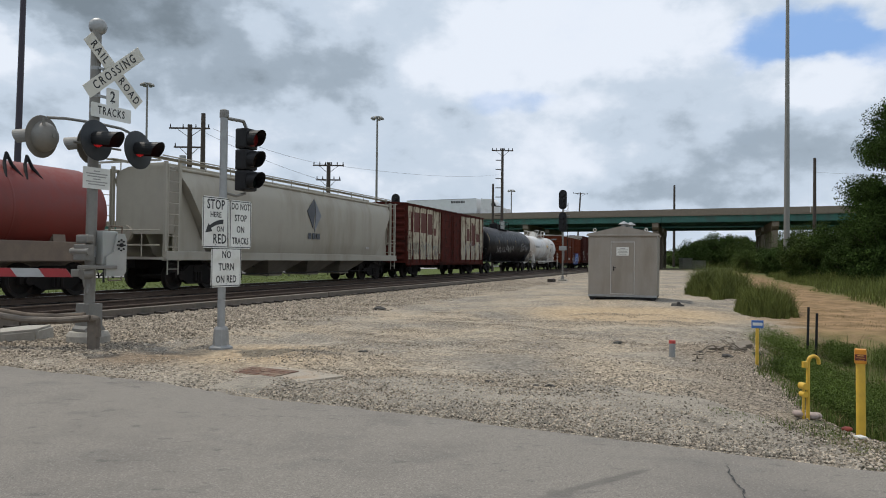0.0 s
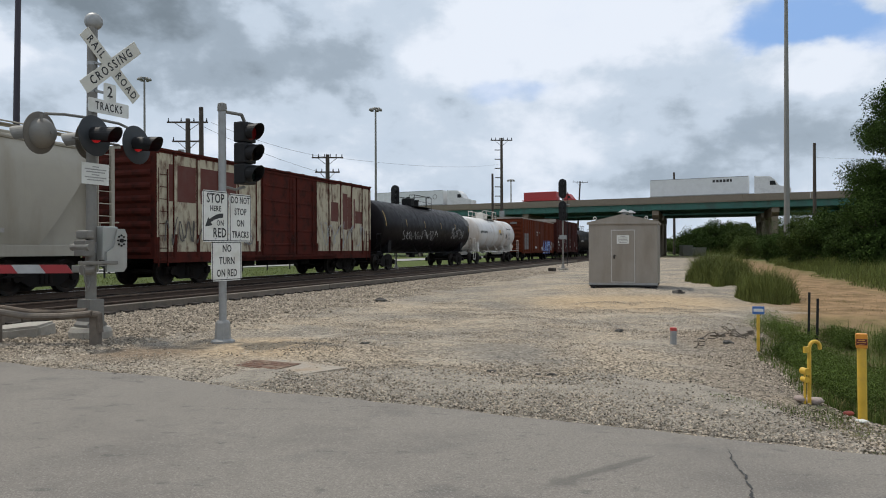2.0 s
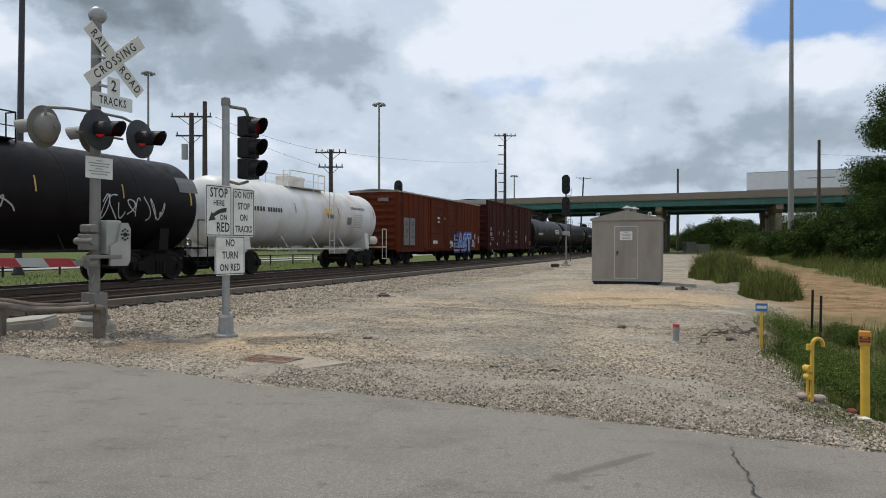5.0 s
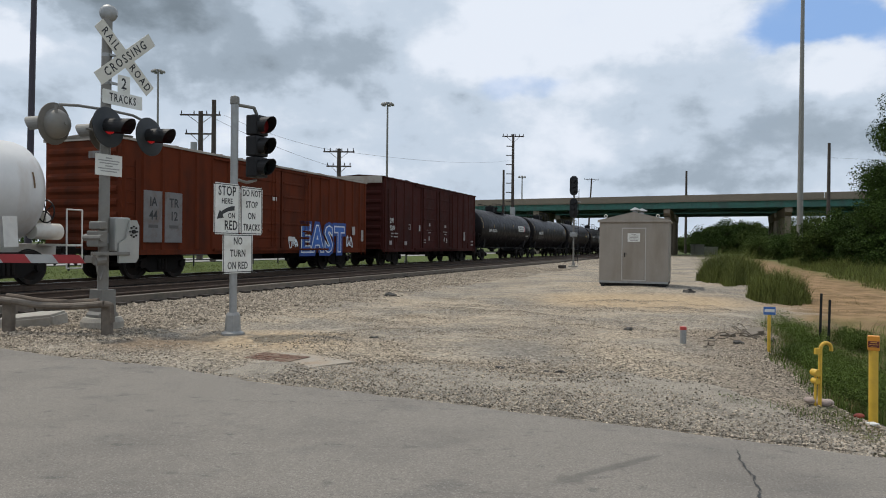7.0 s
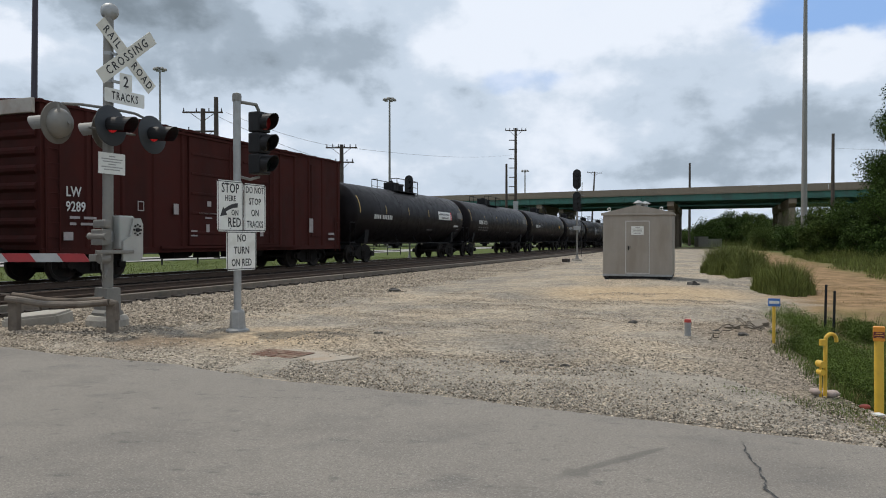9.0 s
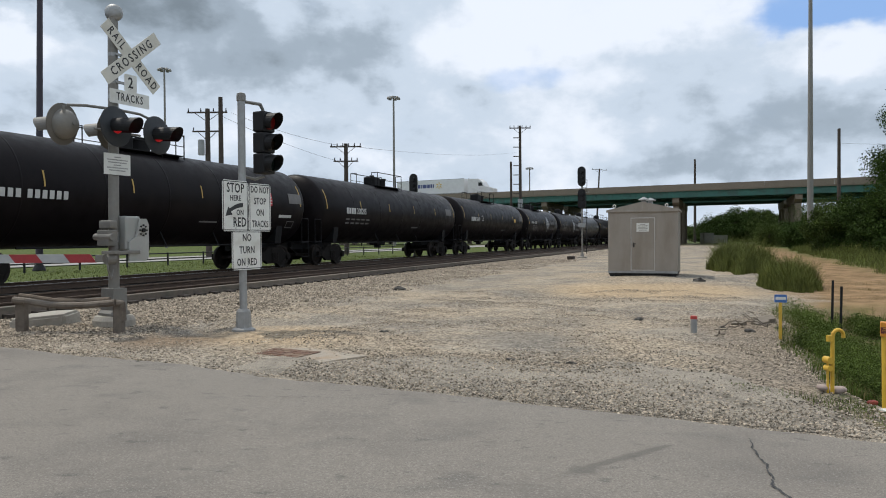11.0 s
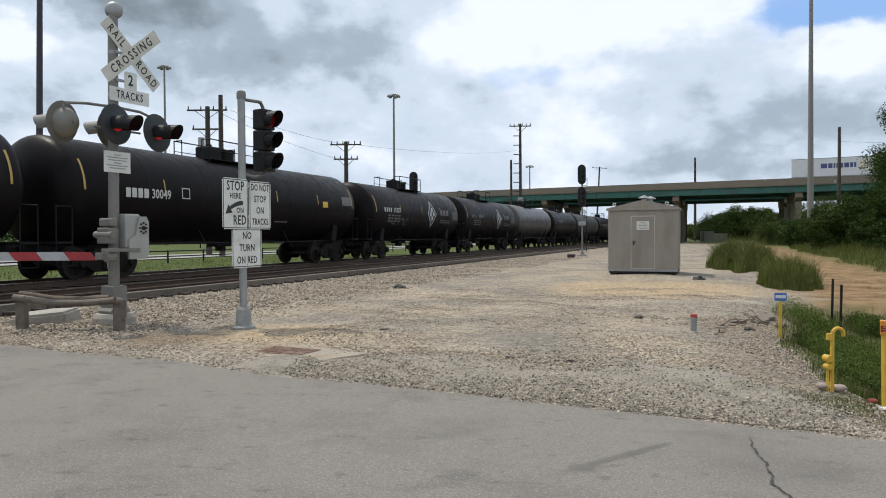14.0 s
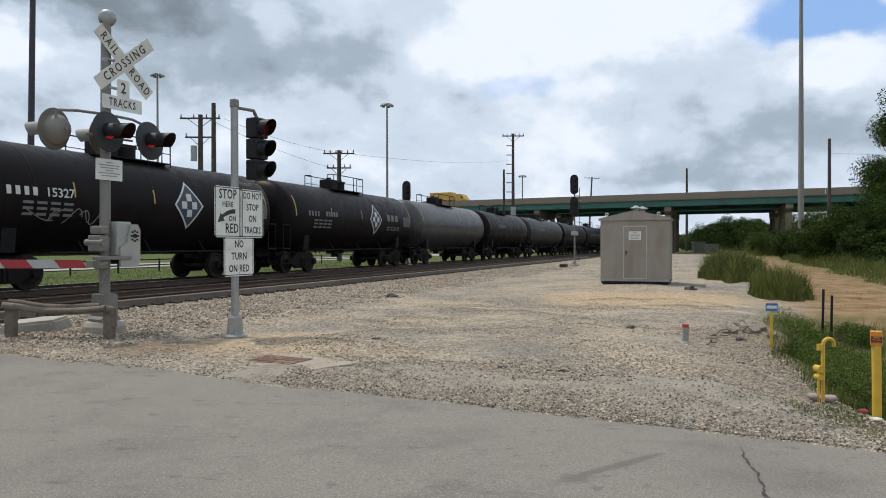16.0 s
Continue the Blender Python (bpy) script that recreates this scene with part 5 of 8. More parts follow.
def hopper_car(L, s_mid):
    car = thing("covered_hopper", "pale grey covered hopper car, dusty, with a dark diamond emblem", "hopper car", group="freight cars of the train")
    half = L / 2
    paint, P2 = M["hopper"], M["hopper"]
    TOP = -0.20
    lev = [(1.12, 3.0, 1.30), (1.35, 2.75, 1.44), (1.9, 2.35, 1.52), (2.6, 1.85, 1.56), (3.4, 1.30, 1.55), (3.95 + TOP, 1.05, 1.46), (4.28 + TOP, 1.0, 1.25), (4.42 + TOP, 1.0, 0.80), (4.48 + TOP, 1.0, 0.0)]
    bm = B()
    rings = []
    for z, ins, hw in lev:
        xs = [-(half - ins) + 2 * (half - ins) * k / 10 for k in range(11)]
        rings.append([[bm.verts.new((x, -hw, z)) for x in xs], [bm.verts.new((x, hw, z)) for x in xs]])
    for a, b in zip(rings, rings[1:]):
        for sd in (0, 1):
            for k in range(10):
                bm.faces.new((a[sd][k], a[sd][k + 1], b[sd][k + 1], b[sd][k]))
        for k in (0, 10):
            bm.faces.new((a[0][k], a[1][k], b[1][k], b[0][k]))
    for k in range(10):
        bm.faces.new((rings[0][0][k], rings[0][0][k + 1], rings[0][1][k + 1], rings[0][1][k]))
    bmesh.ops.remove_doubles(bm, verts=bm.verts, dist=0.001)
    body = part("body", bm, paint, car, "", True)
    for sy in (-1, 1):
        bm = B()
        box(bm, -half + 0.25, half - 0.25, sy * 1.5 - 0.05, sy * 1.5 + 0.05, 1.02, 1.32, 0.015)
        part("side_sill", bm, paint, car)
        bm = B()
        tube(bm, [(-half + 0.9, sy * 1.28, 4.08), (half - 0.9, sy * 1.28, 4.08)], 0.06, 8)
        part("top_chord", bm, paint, car)
        for sx in (-1, 1):
            bm = B()
            # end bulkhead, triangular side gusset and posts
            xs = sx * (half - 1.0)
            prism(bm, [(xs, 4.05), (sx * (half - 0.95), 1.3), (sx * (half - 2.6), 1.3)], sy * 1.18 - 0.03, sy * 1.18 + 0.03)
            part("end_gusset", bm, paint, car)
            for px in (0.30, 0.95):
                bm = B()
                box(bm, sx * (half - px) - 0.05, sx * (half - px) + 0.05, sy * 1.42 - 0.05, sy * 1.42 + 0.05, 1.0, 4.25)
                part("end_post", bm, paint, car)
            bm = B()
            ladder_mesh(bm, 3.6, 0.5)
            ob = part("ladder", bm, paint, car)
            ob.matrix_basis = pose(sx * (half - 0.62), sy * 1.47, 0.55)
    for sx in (-1, 1):
        bm = B()
        box(bm, min(sx * (half - 0.98), sx * (half - 1.04)), max(sx * (half - 0.98), sx * (half - 1.04)), -1.3, 1.3, 1.9, 4.10)
        part("end_sheet", bm, paint, car)
        bm = B()
        box(bm, min(sx * half, sx * (half - 1.1)), max(sx * half, sx * (half - 1.1)), -1.45, 1.45, 1.04, 1.12)
        part("end_platform", bm, paint, car)
        bm = B()
        box(bm, min(sx * half, sx * (half - 0.06)), max(sx * half, sx * (half - 0.06)), -1.45, 1.45, 4.22, 4.28)
        part("roof_end_beam", bm, paint, car)
        bm = B()
        for z in (1.5, 2.0):
            tube(bm, [(sx * (half - 0.05), -1.42, z), (sx * (half - 0.05), 1.42, z)], 0.02, 6)
        for y in (-0.7, 0.0, 0.7):
            cyl(bm, (sx * (half - 0.05), y, 1.08), (sx * (half - 0.05), y, 2.0), 0.02, seg=6)
        cyl(bm, (sx * (half - 0.5), 0.35, 1.9), (sx * (half - 0.4), 0.35, 1.9), 0.28)
        part("end_rail", bm, paint, car)
    # roof walk and hatches
    bm = B()
    for sy in (-1, 1):
        box(bm, -half + 0.3, half - 0.3, sy * 0.95 - 0.2, sy * 0.95 + 0.2, 4.40, 4.43)
        tube(bm, [(-half + 0.35, sy * 1.24, 4.46), (half - 0.35, sy * 1.24, 4.46)], 0.022, 6)
        for k in range(13):
            x = -half + 1.1 + k * (L - 2.2) / 12
            cyl(bm, (x, sy * 1.24, 4.10), (x, sy * 1.24, 4.46), 0.02, seg=6)
    part("running_board", bm, paint, car, "grated roof walk")
    bm = B()
    box(bm, -half + 1.4, half - 1.4, -0.35, 0.35, 4.26, 4.40, 0.03)
    part("hatch", bm, paint, car, "long trough hatch")
    for k in range(4):
        x = (-1.5 + k) * 3.1
        bm = B()
        r0 = [bm.verts.new((x + a, b, 1.12)) for a, b in ((-1.5, -1.25), (1.5, -1.25), (1.5, 1.25), (-1.5, 1.25))]
        r1 = [bm.verts.new((x + a, b, 0.45)) for a, b in ((-0.45, -0.55), (0.45, -0.55), (0.45, 0.55), (-0.45, 0.55))]
        bm.faces.new(r0)
        bm.faces.new(r1[::-1])
        for i in range(4):
            bm.faces.new((r0[i], r0[(i + 1) % 4], r1[(i + 1) % 4], r1[i]))
        box(bm, x - 0.5, x + 0.5, -0.62, 0.62, 0.36, 0.45)
        part("discharge_hopper", bm, M["hopper_low"], car, "dusty discharge chute")
    bm = B()
    tube(bm, [(-half + 3, -1.3, 0.5), (half - 3, -1.3, 0.5)], 0.025, 6)
    box(bm, -half + 0.3, half - 0.3, -0.2, 0.2, 0.75, 1.1)
    part("underframe", bm, M["bogie"], car)
    # emblem: a plain split diamond and bars
    fy = flat_y(-1.585)
    em = mat("emblem_ink", (0.06, 0.065, 0.075), 0.5, bump=0)
    bm = B()
    prism(bm, [(-0.62, 3.2), (-0.05, 3.78), (0.05, 3.2), (-0.1, 2.45)], -1.592, -1.572)
    part("emblem", bm, em, body, "dark diamond emblem")
    bm = B()
    prism(bm, [(0.0, 3.72), (0.60, 3.05), (0.02, 2.32), (0.12, 3.1)], -1.592, -1.572)
    part("emblem", bm, mat("emblem_grey", (0.17, 0.18, 0.20), 0.5, bump=0), body, "grey half of the emblem")
    bm = B()
    bars(bm, -0.5, 1.98, 0.24, 0.26, -1.58)
    bars(bm, -0.14, 1.98, 0.26, 0.26, -1.58)
    bars(bm, 0.22, 1.98, 0.30, 0.26, -1.58)
    part("emblem_bars", bm, em, body, "dark lettering block under the emblem")
    bm = B()
    for q in range(3):
        bars(bm, -half + 3.6 + q * 0.1, 2.4 - q * 0.16, 0.7 - q * 0.12, 0.07, -1.58)
    bars(bm, half - 4.2, 1.62, 0.35, 0.12, -1.55)
    part("marking", bm, mat("faded_ink", (0.32, 0.3, 0.28), 0.8, bump=0), body, "faded stencil bars")
    running_gear(car, half, 2.3)
    return car


def car_row(car, s_mid):
    MOVERS.append((car, s_mid))


MOVERS = []


def build_train():
    M["bogie"] = mat("oily_cast_steel", (0.011, 0.0095, 0.0085), 0.85, 0.1, 0.35, 8, (0.026, 0.019, 0.015), 0.5, 3, 0.2, spec=0.2)
    M["wheel"] = mat("wheel_steel", (0.02, 0.017, 0.015), 0.7, 0.2, 0.3, 8, (0.05, 0.033, 0.024), 0.5, 4, 0.1, spec=0.25)
    M["hopper"] = mat("dusty_pale_grey", (0.33, 0.305, 0.25), 0.62, 0, 0.06, 2, (0.20, 0.17, 0.12), 0.6, 0.8, 0.04, streak=0.85)
    M["hopper_low"] = mat("dusty_chute", (0.24, 0.21, 0.165), 0.8, 0, 0.15, 3, (0.12, 0.1, 0.08), 0.5, 1, 0.1)
    tankblk = mat("tank_black", (0.0080, 0.0064, 0.0070), 0.42, 0, 0.3, 3, (0.0135, 0.0105, 0.0095), 0.7, 0.8, 0.05, streak=0.5, spec=0.085)
    tanktrim = mat("tank_trim_black", (0.008, 0.008, 0.009), 0.65, 0, 0.3, 6, bump=0.05, spec=0.2)
    tankgrey = mat("tank_dull_black", (0.015, 0.0145, 0.014), 0.5, 0, 0.25, 3, (0.032, 0.028, 0.025), 0.6, 0.8, 0.05, streak=0.5, spec=0.3)
    silver = mat("tank_worn_grey", (0.042, 0.041, 0.040), 0.38, 0, 0.25, 3, (0.016, 0.014, 0.013), 0.6, 0.8, 0.05, streak=0.5, spec=0.5)
    white = mat("tank_white", (0.62, 0.61, 0.59), 0.4, 0, 0.05, 3, (0.36, 0.23, 0.12), 0.55, 0.75, 0.03, streak=0.85)
    whtrim = mat("white_trim", (0.62, 0.60, 0.55), 0.5, 0, 0.1, 4, (0.3, 0.2, 0.12), 0.5, 2, 0.05)
    red = mat("tank_red", (0.165, 0.024, 0.016), 0.55, 0, 0.12, 3, (0.10, 0.025, 0.018), 0.5, 0.8, 0.04, streak=0.6)
    redtrim = mat("grimy_cream_sill", (0.17, 0.125, 0.09), 0.7, 0, 0.2, 4, (0.12, 0.09, 0.07), 0.6, 1.5, 0.1)
    orange = mat("boxcar_orange_brown", (0.105, 0.024, 0.0095), 0.85, 0, 0.16, 2.5, (0.04, 0.014, 0.0085), 0.75, 0.9, 0.08, streak=0.75, spec=0.12)
    maroon = mat("boxcar_maroon", (0.049, 0.0125, 0.0100), 0.8, 0, 0.14, 2.5, (0.026, 0.010, 0.008), 0.7, 0.9, 0.08, streak=0.75, spec=0.12)
    oldbox = mat("boxcar_old_brown", (0.072, 0.0155, 0.0105), 0.85, 0, 0.2, 2.5, (0.024, 0.010, 0.0075), 0.95, 2.0, 0.12, streak=0.1, spec=0.12)
    cream = mat("peeling_cream_paint", (0.43, 0.385, 0.28), 0.8, 0, 0.12, 5, (0.085, 0.028, 0.013), 1.0, 4.5, 0.12, streak=0.7)
    patch = mat("brown_patch_paint", (0.10, 0.024, 0.015), 0.7, 0, 0.06, 3, bump=0.02)
    galroof = mat("boxcar_galv_roof", (0.36, 0.33, 0.29), 0.65, 0.3, 0.15, 3, (0.2, 0.12, 0.08), 0.6, 0.9, 0.08)
    M["strip_rust"] = mat("rusty_reflector", (0.14, 0.085, 0.04), 0.7, 0, 0.2, 9, bump=0)
    M["strip_dim"] = mat("worn_reflector", (0.42, 0.28, 0.07), 0.6, 0, 0.2, 9, bump=0)
    yel = mat("reflector_yellow", (0.65, 0.40, 0.05), 0.4, bump=0)
    wht = mat("reflector_white", (0.55, 0.55, 0.53), 0.4, bump=0)
    ink = mat("white_stencil", (0.52, 0.52, 0.50), 0.6, 0, 0.1, 8, bump=0)
    dim = mat("worn_stencil", (0.16, 0.155, 0.15), 0.8, 0, 0.2, 8, bump=0)
    spray = mat("white_spray", (0.42, 0.42, 0.42), 0.8, 0, 0.3, 12, bump=0)

    # red tank car at the head of the view
    car, tank, fy = tank_car("tank_car", "red tank car with a grimy cream sill", 18.6, 1.32, 2.38, red, 0, redtrim)
    bm = B()
    box(bm, -8.6, 8.6, -1.44, -1.30, 0.98, 1.52, 0.02)
    part("side_sill", bm, redtrim, car, "deep grimy cream side sill")
    for x in (5.9, 6.5):
        bm = B()
        tube(bm, [(x - 0.25, -1.05, 3.12), (x - 0.1, -0.80, 3.55), (x, -0.74, 3.80), (x + 0.12, -0.80, 3.5), (x + 0.35, -1.12, 2.98)], 0.045, 8)
        part("hold_down_strap", bm, tanktrim, car, "bent black steel strap over the tank")
    car_row(car, 7.5)

    car_row(hopper_car(19.0, 0), 27.7)

    # old boxcar with peeling cream paint
    L, Hh = 15.6, 4.55
    posts = [-7.7, -6.9, -5.75, -4.6, -3.45, -2.3, 2.3, 3.45, 4.6, 5.75, 6.9, 7.7]
    car = boxcar("boxcar", "old brown boxcar with peeling cream paint, brown patches and graffiti", L, Hh, oldbox, 0, posts, [(-0.75, 2.4), (1.35, 1.6)], roofmat=oldbox)
    rs = random.Random(12)
    for x0, x1 in [(-7.75, -6.98), (-6.82, -5.83), (-5.67, -4.68), (-4.52, -3.53), (-3.37, -2.05), (2.38, 3.37), (3.53, 4.52), (4.68, 5.67), (5.83, 6.82), (6.98, 7.75)]:
        bm = B()
        box(bm, x0, x1, -1.508, -1.49, 1.12, Hh - 0.25)
        part("cream_panel", bm, cream, car, "peeling cream side panel")
    for x0, x1, z0, z1 in [(-7.17, -5.86, 2.77, 3.98), (-5.64, -4.62, 2.77, 4.0), (-4.48, -3.6, 2.70, 4.02), (-3.36, -2.9, 2.67, 3.13), (3.56, 4.31, 2.51, 3.42), (4.72, 5.25, 2.15, 3.9), (5.27, 5.64, 2.2, 3.75), (5.88, 6.05, 2.25, 3.7), (6.1, 6.8, 2.49, 3.1)]:
        bm = B()
        box(bm, x0, x1, -1.514, -1.49, z0, z1)
        part("painted_patch", bm, patch, car, "flat brown paint patch")
    for x in posts:
        bm = B()
        prism(bm, [(-0.07, -1.56), (-0.045, -1.561), (0.045, -1.561), (0.07, -1.56)], 1.3 + rs.random() * 0.6, Hh - 0.3, "xy")
        bm.transform(Matrix.Translation((x, 0, 0)))
        part("post_paint", bm, cream, car)
    for k, (x0, w, z0, h) in enumerate(((-7.4, 2.2, 1.3, 1.0), (-5.3, 2.6, 1.25, 0.9), (2.5, 4.6, 1.25, 1.3))):
        gi = mat("graffiti_ink_%d" % k, ((0.10, 0.09, 0.08), (0.16, 0.17, 0.18), (0.30, 0.31, 0.32))[k], 0.7, 0, 0.2, 6, bump=0)
        for bm in scrawl(x0, z0, w, h, flat_y(-1.575), 30 + k, 0.03, 7):
            part("graffiti", bm, gi, car, "illegible sprayed scrawl")
    car_row(car, 46.35)

    # black tank car with white scrawls
    car, tank, fy = tank_car("tank_car", "black tank car with white sprayed scrawls", 17.0, 1.53, 2.48, tankblk, 0, tanktrim, 6, dim, gap=0.3)
    for k, (x0, w, z0, h) in enumerate(((-4.9, 2.4, 1.75, 0.55), (-2.6, 3.4, 1.75, 0.65), (3.6, 2.6, 1.9, 0.75))):
        for bm in scrawl(x0, z0, w, h, fy, 50 + k, 0.022, 8):
            part("graffiti", bm, spray, tank, "illegible white sprayed scrawl")
    marks(tank, fy, dim, [(6.9, 2.9, 0.9, 0.5)])
    car_row(car, 63.55)

    # white tank car
    car, tank, fy = tank_car("tank_car", "white tank car, rust-streaked, with thin black markings", 14.6, 1.36, 2.46, white, 0, whtrim, 4, M["strip_rust"], "white", gap=0.75)
    bk = M["sign_black"]
    marks(tank, fy, bk, [(-4.95 + 0.2 * i, 2.5, 0.13, 0.18) for i in range(4)] + [(-4.0 + 0.18 * i, 2.5, 0.11, 0.18) for i in range(6)])
    shell_words(tank, fy, bk, "HYDROCHLORIC ACID", 0.17, 3.35, 2.98, 0.8)
    marks(tank, fy, mat("grey_table_print", (0.40, 0.40, 0.39), 0.7, bump=0), [(3.5, 2.02 + 0.12 * i, 0.9, 0.06) for i in range(6)])
    marks(tank, fy, yel, [(0.65, 2.55, 0.6, 0.3)])
    marks(tank, fy, dim, [(0.8, 2.4, 0.65, 0.2), (2.75, 2.15, 0.45, 0.36)])
    bm = B()
    cyl(bm, (6.15, -0.75, 1.42), (7.0, -0.75, 1.42), 0.22, seg=20)
    part("air_reservoir", bm, whtrim, car, "white air reservoir cylinder", True)
    bm = B()
    for i in range(24):
        a, b = i * math.pi / 12, (i + 1) * math.pi / 12
        cyl(bm, (6.35, -1.05 + 0.3 * math.cos(a), 1.95 + 0.3 * math.sin(a)), (6.35, -1.05 + 0.3 * math.cos(b), 1.95 + 0.3 * math.sin(b)), 0.02, seg=6)
    for i in range(5):
        a = i * 1.2566
        cyl(bm, (6.35, -1.05, 1.95), (6.35, -1.05 + 0.3 * math.cos(a), 1.95 + 0.3 * math.sin(a)), 0.018, seg=6)
    part("brake_wheel", bm, M["black"], car, "spoked hand brake wheel")
    car_row(car, 79.7)

    # orange-brown boxcar
    posts = [-7.75, -7.0, -6.2, -5.4, -4.6, -3.8, -2.95, 2.75, 3.5, 4.25, 5.0, 5.75, 6.5, 7.2, 7.78]
    car = boxcar("boxcar", "orange-brown boxcar with faded grey patches and a blue graffiti panel", 15.75, 4.36, orange, 0, posts, [(-1.2, 2.9), (1.45, 2.2)], roofmat=galroof)
    blue = mat("graffiti_blue", (0.03, 0.12, 0.42), 0.6, 0, 0.15, 5, (0.02, 0.05, 0.2), 0.5, 2, 0)
    wp = mat("graffiti_white", (0.62, 0.66, 0.70), 0.6, 0, 0.1, 6, bump=0)
    ghost = mat("ghost_print", (0.09, 0.085, 0.08), 0.8, bump=0)
    grey = mat("faded_grey_patch", (0.17, 0.165, 0.16), 0.8, 0, 0.15, 4, (0.12, 0.07, 0.05), 0.6, 3, 0)
    for i, x in enumerate((-7.05, -6.15)):
        bm = B()
        box(bm, x, x + 0.78, -1.566, -1.49, 1.15, 2.75, 0.01)
        part("painted_patch", bm, grey, car, "faded grey paint patch")
        for text, z in zip((("IA", "44"), ("TR", "12"))[i], (2.40, 1.98)):
            bm = B()
            words(bm, text, 0.40, pose(x + 0.40, -1.568, z), 0.003, 0.85)
            part("marking", bm, M["sign_black"], car, "dark stencilled characters")
        bm = B()
        bars(bm, x + 0.2, 1.6, 0.4, 0.1, -1.571)
        part("marking", bm, ghost, car, "ghosted stencil bar")
    # fat sprayed letters: white edge, blue body, dark scuffs round them
    y = -1.568
    for fat, mt_, dy, txt in ((0.20, mat("graffiti_deep_blue", (0.012, 0.05, 0.22), 0.6, 0, 0.3, 5, bump=0), 0.0, "deep blue outer edge of a sprayed letter"), (0.085, wp, -0.006, "white edge of a sprayed letter"), (0.035, blue, -0.012, "blue sprayed letter")):
        for k, ch in enumerate("EAST"):
            bm = B()
            words(bm, ch, 1.25, pose(2.15 + 0.98 * k, y + dy - 0.001 * k, 1.33), 0.002, 1.12, fat=fat * 0.8)
            bm.transform(Matrix.Translation((0, 0, 1.4)) @ Matrix.Diagonal((1, 1, 1.2, 1)) @ Matrix.Translation((0, 0, -1.4)))
            part("graffiti", bm, mt_, car, txt)
    for k, (x0, w, z0, h) in enumerate(((0.9, 0.6, 0.95, 0.5), (5.75, 0.6, 1.0, 0.6))):
        for bm in scrawl(x0, z0, w, h, flat_y(y - 0.016), 120 + k, 0.03, 4):
            part("graffiti", bm, wp, car, "thin white sprayed scrawl")
    chalk = mat("chalky_grey", (0.32, 0.30, 0.28), 0.8, 0, 0.2, 5, bump=0)
    for q in ((6.35, 1.6, 0.3, 0.4), (7.3, 1.3, 0.22, 0.55)):
        bm = B()
        bars(bm, q[0], q[1], q[2], q[3], y)
        part("marking", bm, chalk, car, "chalky patch of old print")
    for q in ((-1.6, 2.85, 0.42, 0.14), (-1.55, 2.62, 0.32, 0.09), (-0.35, 2.85, 0.3, 0.14), (-2.4, 1.25, 0.8, 0.2), (0.8, 1.25, 0.5, 0.18)):
        bm = B()
        bars(bm, q[0], q[1], q[2], q[3], -1.60)
        part("marking", bm, ink, car, "small white stencil bar")
    bm = B()
    box(bm, -7.99, -7.955, -1.0, -0.35, 3.65, 3.85)
    part("marking", bm, grey, car, "faded end panel print")
    car_row(car, 96.05)

    # maroon high boxcar
    posts = [-7.6, -6.35, -5.1, -3.85, -2.6, 2.95, 4.0, 5.1, 6.2, 7.6]
    car = boxcar("boxcar", "tall maroon plate-sided boxcar with small white stencils", 15.6, 4.88, maroon, 0, posts, [(-1.05, 2.6), (1.5, 2.2)], roofmat=maroon)
    for x0, x1 in ((-6.2, -5.25), (5.25, 6.05)):
        bm = B()
        box(bm, x0, x1, -1.545, -1.49, 1.3, 4.4, 0.02)
        part("side_panel", bm, maroon, car, "raised side panel")
    bm = B()
    words(bm, "LW", 0.38, pose(-6.85, -1.562, 2.45), 0.003, 0.85)
    words(bm, "9289", 0.38, pose(-6.78, -1.562, 2.05), 0.003, 0.85)
    part("marking", bm, ink, car, "white stencilled marks")
    worn = mat("worn_white_stencil", (0.30, 0.27, 0.26), 0.7, 0, 0.2, 6, bump=0)
    for q in ((-7.0, 2.05, 0.32, 0.07), (-6.55, 2.05, 0.42, 0.07), (-7.0, 1.88, 0.2, 0.07), (-6.65, 1.88, 0.52, 0.07), (-7.2, 1.35, 0.3, 0.22), (-4.6, 2.35, 0.22, 0.03), (-4.6, 2.62, 0.22, 0.03), (-4.61, 2.35, 0.03, 0.3), (-4.39, 2.35, 0.03, 0.3), (-3.1, 2.3, 0.22, 0.34), (-1.5, 2.62, 0.2, 0.18), (-1.9, 2.35, 0.9, 0.05), (-1.6, 2.2, 0.35, 0.05), (-1.55, 1.75, 0.16, 0.26), (1.2, 2.6, 0.3, 0.16), (1.0, 2.3, 0.7, 0.05), (1.2, 2.15, 0.35, 0.05), (1.1, 1.7, 0.16, 0.26), (1.5, 1.62, 0.2, 0.3), (-2.3, 1.6, 0.3, 0.05), (-2.3, 1.75, 0.3, 0.05), (5.0, 1.8, 0.3, 0.6), (6.6, 1.4, 0.5, 0.1), (6.6, 1.7, 0.5, 0.1), (-5.2, 1.4, 0.35, 0.2)):
        bm = B()
        bars(bm, q[0], max(1.15, q[1] - 0.32), q[2], q[3], -1.595)
        part("marking", bm, worn, car, "small worn white stencil bar")
    bm = B()
    box(bm, -8.02, -7.92, -1.47, 1.47, 4.42, 4.80, 0.02)
    part("end_panel", bm, galroof, car, "pale weathered end fascia")
    car_row(car, 113.8)

